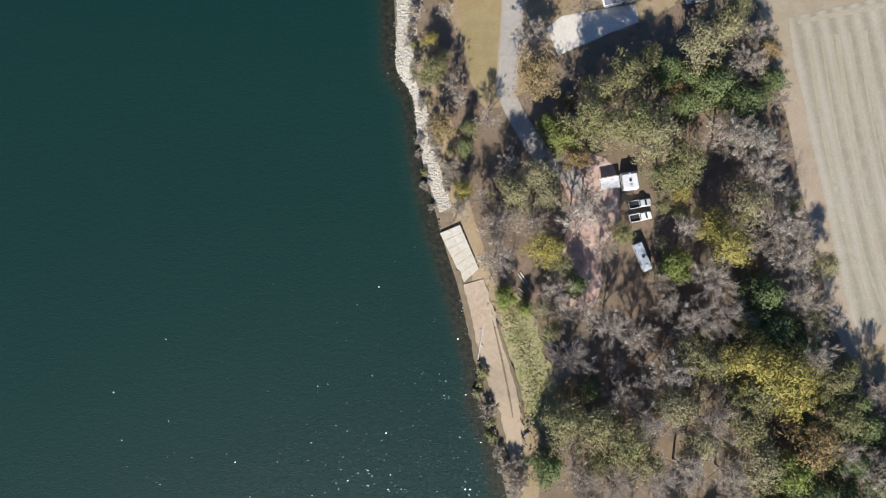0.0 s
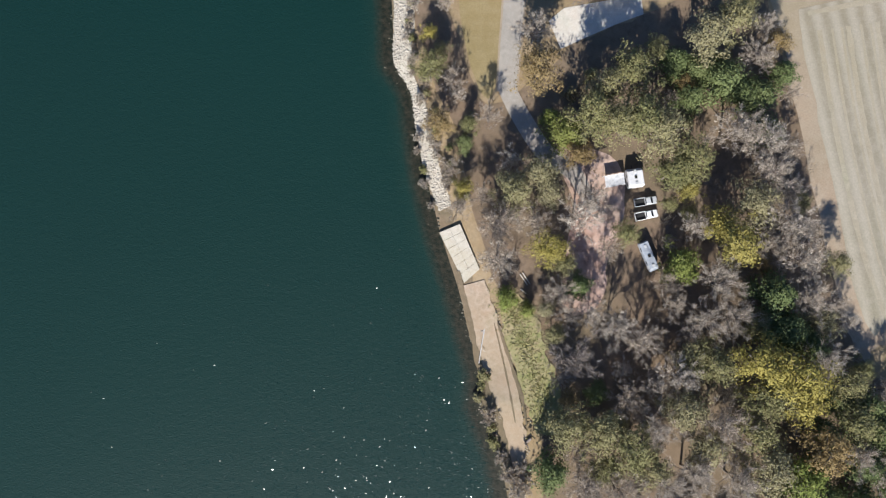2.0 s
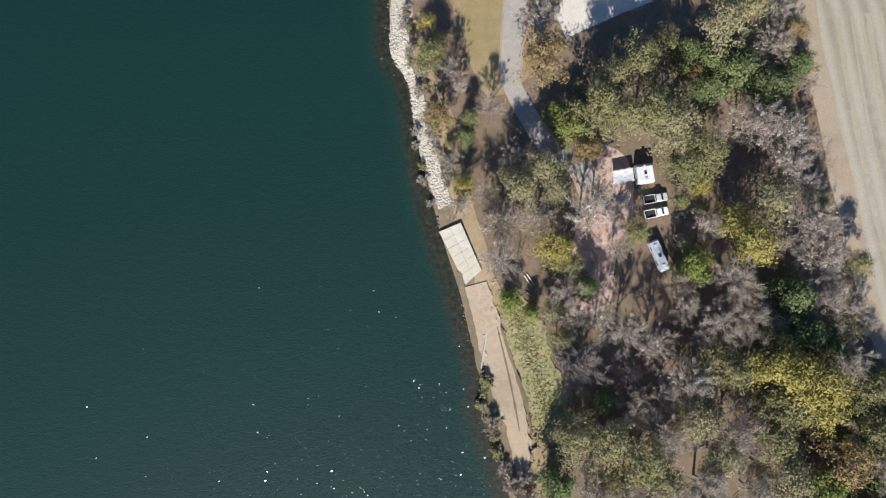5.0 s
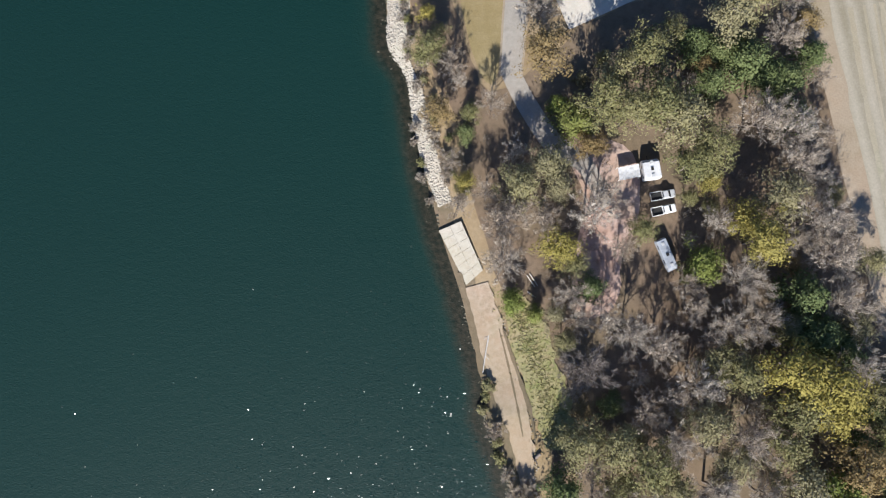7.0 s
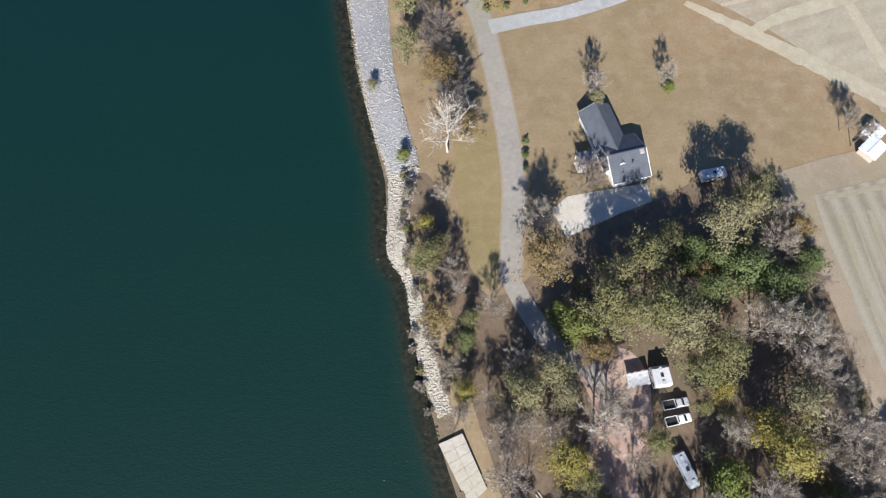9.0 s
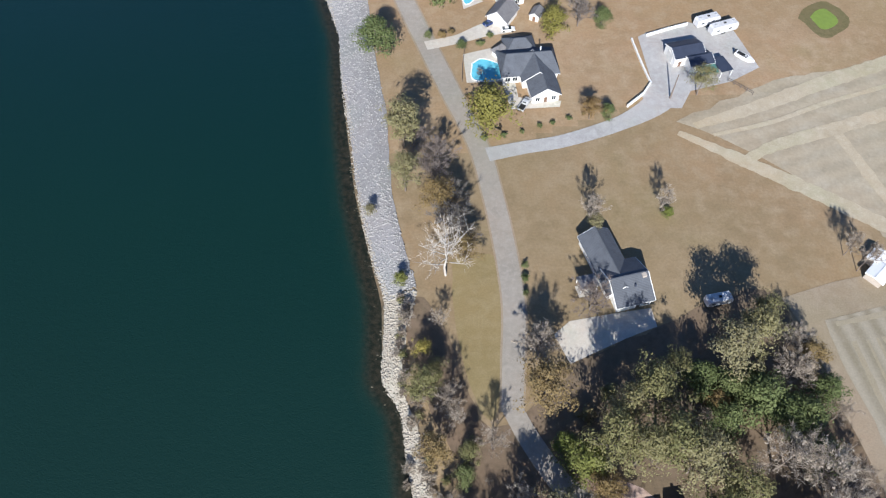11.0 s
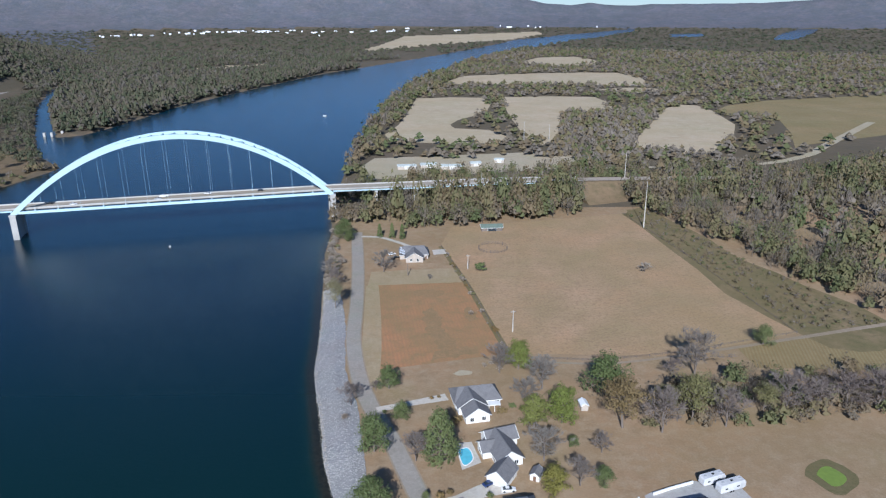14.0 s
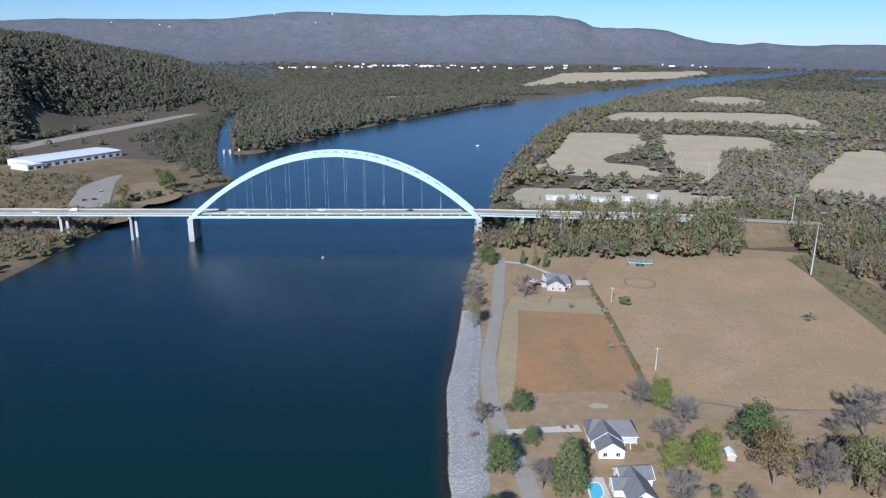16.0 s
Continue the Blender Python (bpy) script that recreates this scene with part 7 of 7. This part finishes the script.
def shrubs(rows, kind, group):
    for x, y, r in rows:
        trunk, top = tree_rng.choice(SHRUBS[kind])
        ob = thing("shrub", (x, y, float(height(x, y)) - 0.1), {"green": "small dark green leafy shrub", "rust": "small reddish-brown leafy shrub", "bare": "low bare brown shrub", "olive": "low olive-green leafy shrub"}[kind], "shrub", group, tree_rng.uniform(0, 360))
        ob.scale = (r / 5, r / 5, r / 6)
        part("trunk", trunk, None, ob)
        part("crown", top, None, ob)


SH = "shrubs round the yards"
shrubs([(12.8, 134.9, 1.2), (18.4, 136.2, 1.0), (23.7, 137.6, 0.8), (28.9, 139.8, 0.9), (32.6, 140.9, 0.9), (37.4, 142.6, 1.0), (21.4, 92.9, 1.0), (21.2, 89.6, 1.0), (-19, 226, 0.9), (25.1, 372.3, 3.4), (16, 178, 1.3), (13, 174, 1.4), (28, 228, 1.6)], "green", SH)
shrubs([(42, 144.5, 0.8), (46, 146.5, 0.8), (9, 151, 1.1), (12, 149.5, 1.0), (-2, 235, 1.0), (1, 236, 0.9), (24, 224, 2.2), (7, 218, 2.4), (11, 223, 1.5), (1, 178, 1.6), (4, 179.5, 1.4)], "rust", SH)
shrubs([(20, 260, 1.3), (23, 262, 1.2), (26, 257, 1.3), (-31, 240, 2.4), (-33, 222, 1.6), (17, 312, 1.6), (117.5, 369.2, 3.8)], "bare", SH)
bank_rng = random.Random(12)
edge = smooth_line([(3, 26), (-1, 36), (-4, 48), (-8, 60), (-10, 72), (-10, 84)], 10)
shrubs([(p.x + bank_rng.uniform(-0.5, 2.5), p.y, bank_rng.uniform(0.8, 2.0)) for p in edge[::2]], "bare", "scrub along the bank")
shrubs([(p.x + bank_rng.uniform(0.5, 3.5), p.y + 2, bank_rng.uniform(0.8, 1.6)) for p in edge[::4]], "olive", "scrub along the bank")
edge = smooth_line([(-56, 348), (-58, 365), (-59, 385), (-62, 402), (-64, 425), (-66, 455)], 10)
shrubs([(p.x + bank_rng.uniform(-3, 4), p.y, bank_rng.uniform(1.2, 3.0)) for p in edge[::2]], "bare", "scrub along the bank")
shrubs([(p.x + bank_rng.uniform(-2, 4), p.y + 2, bank_rng.uniform(1.0, 2.4)) for p in edge[::5]], "olive", "scrub along the bank")
for kind_, n_ in (("bare", 16), ("rust", 5), ("olive", 7)):
    at_fence = [bank_rng.random() for _ in range(n_)]
    shrubs([(4 + 27 * u + bank_rng.uniform(-1.3, 1.3), 414 - 142 * u, bank_rng.uniform(0.5, 1.7)) for u in at_fence], kind_, "scrub along the fence")

# low bushes at the water's edge, driftwood
shrubs([(10.3, -16.8, 1.9), (8.9, -22.3, 1.5), (9.6, -19.6, 1.4), (12.8, -33.2, 1.7), (12.2, -29.8, 1.3), (-5.2, 34.9, 1.2)], "olive", "scrub along the bank")
shrubs([(-6.6, 43.4, 1.6), (-6.8, 40.0, 1.2), (-4.9, 31.2, 1.6), (-3.0, 25.6, 1.3), (11.7, -26.7, 2.5), (16.9, -40.8, 3.0), (20.2, -42.9, 2.6), (14.5, -37, 2.0), (19.0, -39.0, 2.2), (18.5, -45.0, 2.6)], "bare", "scrub along the bank")
ob = thing("driftwood_log", (10.2, -8, float(height(10.2, -8)) + 0.35), "bleached driftwood log lying on the sand", "driftwood")
pts = [Vector((x - 10.2, y + 8, 0.0)) for x, y in ((11.7, -1.7), (10.5, -5.6), (9.7, -10.1), (9.1, -14.0))]
part("log", mesh_of("log", [tubes([(a, b, 0.26 - 0.05 * i, 0.22 - 0.05 * i) for i, (a, b) in enumerate(zip(pts, pts[1:]))] + [(pts[1], pts[1] + Vector((-1.1, -0.9, 0.2)), 0.1, 0.03), (pts[2], pts[2] + Vector((0.9, -1.0, 0.2)), 0.09, 0.03)], 7)], M["pale_bark"], True), None, ob)

# pale felled logs in the woods
for x0, y0, x1, y1 in ((19.3, 8.2, 21.1, 5.5), (19.9, 8.6, 21.7, 5.8), (19.4, 4.5, 20.7, 3.4)):
    ob = thing("felled_log", ((x0 + x1) / 2, (y0 + y1) / 2, 0.22), "pale peeled log lying on leaf litter", "log", "felled logs")
    h_ = Vector((x1 - x0, y1 - y0, 0)) / 2
    part("log", mesh_of("log", [tubes([(-h_, h_ * 0.1, 0.15, 0.13), (h_ * 0.1, h_, 0.13, 0.10)], 7)], M["pale_bark"], True), None, ob)

# stump on the beach
ob = thing("tree_stump", (20.6, -33.0, float(height(20.6, -33)) + 0.15), "dark uprooted stump lying on the beach", "stump", "", 30)
segs = [(Vector((0, 0, 0)), Vector((1.6, 0.4, 0.5)), 0.45, 0.35)]
for i in range(11):
    a = i * 0.62
    segs.append((Vector((0, 0, 0.2)), Vector((-0.4 + 0.3 * math.cos(a * 2), math.cos(a) * 1.3, 0.3 + math.sin(a) * 1.1)), 0.18, 0.04))
part("roots", mesh_of("roots", [tubes(segs, 7)], M["bark"], True), None, ob)

# concrete ramp of poured slabs
ob = thing("boat_ramp", (4.6, 14, 0), "weathered concrete boat ramp of poured slabs", "ramp")
A, B, C, D = Vector((-1.0, 18.8, -2.2)), Vector((4.2, 20.8, -0.3)), Vector((9.2, 9.4, -0.3)), Vector((5.4, 6.0, -2.2))
for i in range(6):
    for j in range(2):
        u0, u1, v0, v1 = i / 6 + 0.002, (i + 1) / 6 - 0.002, j / 2 + 0.004, (j + 1) / 2 - 0.004
        q = [A.lerp(D, u).lerp(B.lerp(C, u), v) - ob.location for u, v in ((u0, v0), (u1, v0), (u1, v1), (u0, v1))]
        bm = bmesh.new()
        lo, hi = [bm.verts.new(p - Vector((0, 0, 0.35))) for p in q], [bm.verts.new(p + Vector((0, 0, 0.30))) for p in q]
        bm.faces.new(hi)
        for a in range(4):
            b = (a + 1) % 4
            bm.faces.new((lo[a], lo[b], hi[b], hi[a]))
        bmesh.ops.recalc_face_normals(bm, faces=bm.faces[:])
        part("slab", bm, M["ramp"], ob)

# ---------- stone bank ----------
RIP = [(0.6, 25), (-3.0, 36), (-6.2, 50), (-10.6, 62), (-10.4, 74), (-9.4, 86), (-12.7, 97), (-17.2, 117), (-20.9, 145), (-25.2, 168), (-28.8, 190), (-31.4, 203), (-36, 228), (-43.5, 258), (-48, 300), (-53, 335), (-57, 350)]
RIP_W = [3.2, 3.6, 3.8, 4.2, 5.2, 8.0, 8.4, 9.0, 11.2, 11.6, 12.6, 13.4, 14, 13, 12, 9, 5]
ribbon("stone_bank", RIP[5:], RIP_W[5:], M["riprap_bed"], 0.16, "grey stone riprap along the river bank", "bank", drape=True, across=9, ragged=0.1)
ribbon("stone_bank", RIP[:6], RIP_W[:6], M["ramp"], 0.15, "pale brown stone bank below the woods", "bank", drape=True, across=7, ragged=0.15)
M["stone"] = leaf_mat("riprap_stone", [(0.25, 0.25, 0.25), (0.31, 0.305, 0.30), (0.38, 0.37, 0.35), (0.28, 0.275, 0.27)], 0.9, 0.0)


M["pale_stone"] = leaf_mat("pale_riprap_stone", [(0.32, 0.29, 0.24), (0.40, 0.36, 0.30), (0.28, 0.25, 0.205)], 0.9, 0.0)


def stones(seed, n, lo, hi, width_in, mat=None, reach_=(0.0, 1.0)):
    """Broken stones strewn along the bank, joined."""
    r = np.random.RandomState(seed)
    line = smooth_line(RIP, 8)
    w = np.interp(np.linspace(0, len(RIP) - 1, len(line)), np.arange(len(RIP)), RIP_W)
    base = np.array([(1, 0, 0), (-1, 0, 0), (0, 1, 0), (0, -1, 0), (0, 0, 1), (0.6, 0.6, 0.6), (-0.6, 0.6, 0.6), (-0.6, -0.6, 0.6), (0.6, -0.6, 0.6)], float)
    tri = np.array([(0, 2, 5), (2, 1, 6), (1, 3, 7), (3, 0, 8), (5, 4, 8), (6, 4, 5), (7, 4, 6), (8, 4, 7), (0, 5, 8), (2, 6, 5), (1, 7, 6), (3, 8, 7)])
    i = r.randint(int(reach_[0] * (len(line) - 1)), int(reach_[1] * (len(line) - 1)), n)
    u = r.uniform(lo, hi, n)
    P = np.array([(p.x, p.y) for p in line])
    d = P[np.minimum(i + 1, len(P) - 1)] - P[i]
    d /= np.linalg.norm(d, axis=1)[:, None] + 1e-9
    side = np.stack([d[:, 1], -d[:, 0]], 1)
    step = r.uniform(0, 1, n)[:, None] * (P[np.minimum(i + 1, len(P) - 1)] - P[i])
    xy = P[i] + step + side * (u * w[i])[:, None]
    z = height(xy[:, 0], xy[:, 1]) + 0.10
    s = r.uniform(*width_in, n)
    a = r.uniform(0, 6.28, n)
    v = base[None] * (1 + r.uniform(-0.3, 0.3, (n, 9, 1))) * s[:, None, None] * np.array([1, 0.75, 0.55])
    x = v[..., 0] * np.cos(a)[:, None] - v[..., 1] * np.sin(a)[:, None] + xy[:, 0:1]
    y = v[..., 0] * np.sin(a)[:, None] + v[..., 1] * np.cos(a)[:, None] + xy[:, 1:2]
    co = np.stack([x, y, v[..., 2] + z[:, None]], -1).reshape(-1, 3)
    fa = (tri[None] + (np.arange(n) * 9)[:, None, None]).reshape(-1, 3)
    me = bpy.data.meshes.new("stones")
    fill_mesh(me, co, fa)
    me.materials.append(mat or M["stone"])
    return tagged(new("stones", me), "broken grey riprap stones on the river bank", "stones", kind="stuff")


stones(3, 7500, -0.5, 0.5, (0.14, 0.38), None, (0.31, 1.0))
stones(5, 1900, -0.5, 0.5, (0.14, 0.42), M["pale_stone"], (0.0, 0.32))
stones(4, 3000, -0.56, -0.40, (0.14, 0.36), M["pale_stone"])

# dark wet stones along the water's edge, and weeds on the slope
def edge_stones(seed, n, pts, spread, sizes, mat, label):
    r = np.random.RandomState(seed)
    line = smooth_line(pts, 10)
    P = np.array([(q.x, q.y) for q in line])
    i = r.randint(0, len(P) - 1, n)
    xy = P[i] + (P[i + 1] - P[i]) * r.uniform(0, 1, (n, 1)) + r.normal(0, spread, (n, 2))
    base = np.array([(1, 0, 0), (-1, 0, 0), (0, 1, 0), (0, -1, 0), (0, 0, 1), (0.6, 0.6, 0.6), (-0.6, 0.6, 0.6), (-0.6, -0.6, 0.6), (0.6, -0.6, 0.6)], float)
    tri = np.array([(0, 2, 5), (2, 1, 6), (1, 3, 7), (3, 0, 8), (5, 4, 8), (6, 4, 5), (7, 4, 6), (8, 4, 7), (0, 5, 8), (2, 6, 5), (1, 7, 6), (3, 8, 7)])
    s = r.uniform(*sizes, n)
    v = base[None] * (1 + r.uniform(-0.35, 0.35, (n, 9, 1))) * s[:, None, None] * np.array([1.2, 0.9, 0.5])
    z = np.maximum(height(xy[:, 0], xy[:, 1]), -2.66)
    co = np.stack([v[..., 0] + xy[:, 0:1], v[..., 1] + xy[:, 1:2], v[..., 2] + z[:, None]], -1).reshape(-1, 3)
    me = bpy.data.meshes.new("stones")
    fill_mesh(me, co, (tri[None] + (np.arange(n) * 9)[:, None, None]).reshape(-1, 3))
    me.materials.append(mat)
    return tagged(new("stones", me), label, "stones", kind="stuff")


M["wet_stone"] = leaf_mat("wet_stone", [(0.07, 0.065, 0.045), (0.10, 0.09, 0.065), (0.14, 0.125, 0.09)], 0.5, 0.0)
edge_stones(5, 260, [(16.5, -50), (13.6, -36), (9.0, -25), (9.4, -17), (6.4, -7), (3.4, 4.5)], 0.9, (0.12, 0.42), M["wet_stone"], "dark wet stones at the water's edge")
edge_stones(6, 320, [(-2, 20), (-5.8, 36), (-8.6, 56), (-13.5, 64), (-14.8, 83), (-18.4, 97), (-23.4, 117), (-28, 145)], 1.0, (0.12, 0.42), M["wet_stone"], "dark wet stones at the water's edge")
edge_stones(7, 160, [(21, -40), (18.6, -24), (14.6, -8), (11.2, 2)], 1.2, (0.08, 0.25), M["pale_stone"], "small stones strewn over the beach")
edge_stones(8, 120, [(20.8, -29.2), (19.7, -22.7), (18.0, -17.2), (15.6, -10.0), (13.6, -3.9)], 0.5, (0.08, 0.28), M["wet_stone"], "dark clods along the clay edge")
wr = np.random.RandomState(14)
line = smooth_line([(26, -30), (25, -24), (23, -17), (20.8, -10), (18.8, -4), (16.5, 2.0)], 10)
P = np.array([(q.x, q.y) for q in line])
k = wr.randint(0, len(P), 2600)
xy = P[k] + wr.normal(0, 1.9, (2600, 2))
zz = height(xy[:, 0], xy[:, 1]) + 0.3
w = wr.uniform(0.08, 0.28, 2600)
a = wr.uniform(0, 6.28, 2600)
d2 = np.stack([np.cos(a), np.sin(a)], 1) * w[:, None]
co = np.stack([np.column_stack([xy - d2, zz]), np.column_stack([xy + d2, zz]), np.column_stack([xy + d2 * 1.3 + wr.normal(0, 0.12, (2600, 2)), zz + w * 0.6]), np.column_stack([xy - d2 * 1.3 + wr.normal(0, 0.12, (2600, 2)), zz + w * 0.6])], 1).reshape(-1, 3)
me = bpy.data.meshes.new("weeds")
fill_mesh(me, co, np.arange(len(co)).reshape(-1, 4))
me.materials.append(leaf_mat("weed_leaves", [(0.17, 0.22, 0.07), (0.29, 0.28, 0.12), (0.38, 0.32, 0.18), (0.34, 0.25, 0.16)]))
tagged(new("weeds", me), "tufts of green and dry weeds on the slope", "weeds", kind="stuff")

# far town: small pale buildings, joined
tr = np.random.RandomState(8)
bm = bmesh.new()
for cx, cy, n, sx in ((-1815, 4095, 3, 40), (-1700, 4290, 8, 90), (-1480, 4530, 12, 140), (-1280, 4900, 12, 150), (-1150, 4850, 6, 80), (-700, 4700, 14, 260), (-150, 4900, 10, 260), (900, 5600, 6, 160)):
    for k in range(n):
        x, y, _ = far_in(cx + tr.normal(0, sx), cy + tr.normal(0, sx))
        z = float(height(x, y))
        w, d, t = 3 + 15 * tr.uniform(0, 1) ** 2.5, tr.uniform(3, 7), tr.uniform(5.0, 8)
        box(bm, (x - w, y - d, z - 3), (x + w, y + d, z + t))
for k in range(7):
    a = math.radians(tr.uniform(-36, -19))
    d = tr.uniform(4770, 4850)
    x, y = math.sin(a) * d, math.cos(a) * d
    w = tr.uniform(2, 5)
    z = float(height(x, y))
    box(bm, (x - w, y - 3, z - 4), (x + w, y + 3, z + tr.uniform(1.5, 4)))
me = bpy.data.meshes.new("far_town")
bm.to_mesh(me)
bm.free()
me.materials.append(M["roof_white"])
tagged(new("far_town", me), "small pale buildings of a far town below the ridge", "buildings", kind="stuff")
for x, y in ((-463.6, 840.8), (-455.9, 842.8), (-449.4, 855.0)):
    ob = thing("old_pier", (x, y, -2.5), "old stone pier standing in the creek mouth", "pier", "piers in the creek")
    part("shaft", loft([(-1.4, 1.0, -3.0, 5.0), (1.4, 1.0, -3.0, 5.0)]), M["pier"], ob)

# wavelets on the near water: small tilted facets of the surface
rp, rpt, rpb = node_mat("river_wavelet", 0.16, spec=0.5)
rpb.inputs["IOR"].default_value = 1.333
link(rpt, mix_col(rpt, noise_fac(rpt, coords(rpt), 0.006, 4), (0.0060, 0.0300, 0.0280), (0.0060, 0.0280, 0.0260)), rpb.inputs["Base Color"])
pr = np.random.RandomState(44)
n = 12000
px, py = 16 - np.abs(pr.normal(0, 42, n)), -68 + np.abs(pr.normal(0, 30, n))
kk = inside(RIVER, px, py) & (reach(RIVER, px, py) > 3)
px, py = px[kk], py[kk]
n = len(px)
gx, gy = pr.normal(0.03, 0.2, n), pr.normal(0.22, 0.22, n)
sx, sy = pr.uniform(0.08, 0.20, n), pr.uniform(0.04, 0.09, n)
q = np.array([(-1, -0.6), (0.2, -1), (1, 0.5), (-0.3, 1)])
dx, dy = sx[:, None] * q[None, :, 0], sy[:, None] * q[None, :, 1]
z = -2.495 + np.abs(gx * sx) + np.abs(gy * sy)
co = np.stack([px[:, None] + dx, py[:, None] + dy, z[:, None] + gx[:, None] * dx + gy[:, None] * dy], -1).reshape(-1, 3)
me = bpy.data.meshes.new("wavelets")
fill_mesh(me, co, np.arange(len(co)).reshape(-1, 4))
me.materials.append(rp)
tagged(new("wavelets", me), "small wavelets glinting on the river", "ripples", kind="stuff")
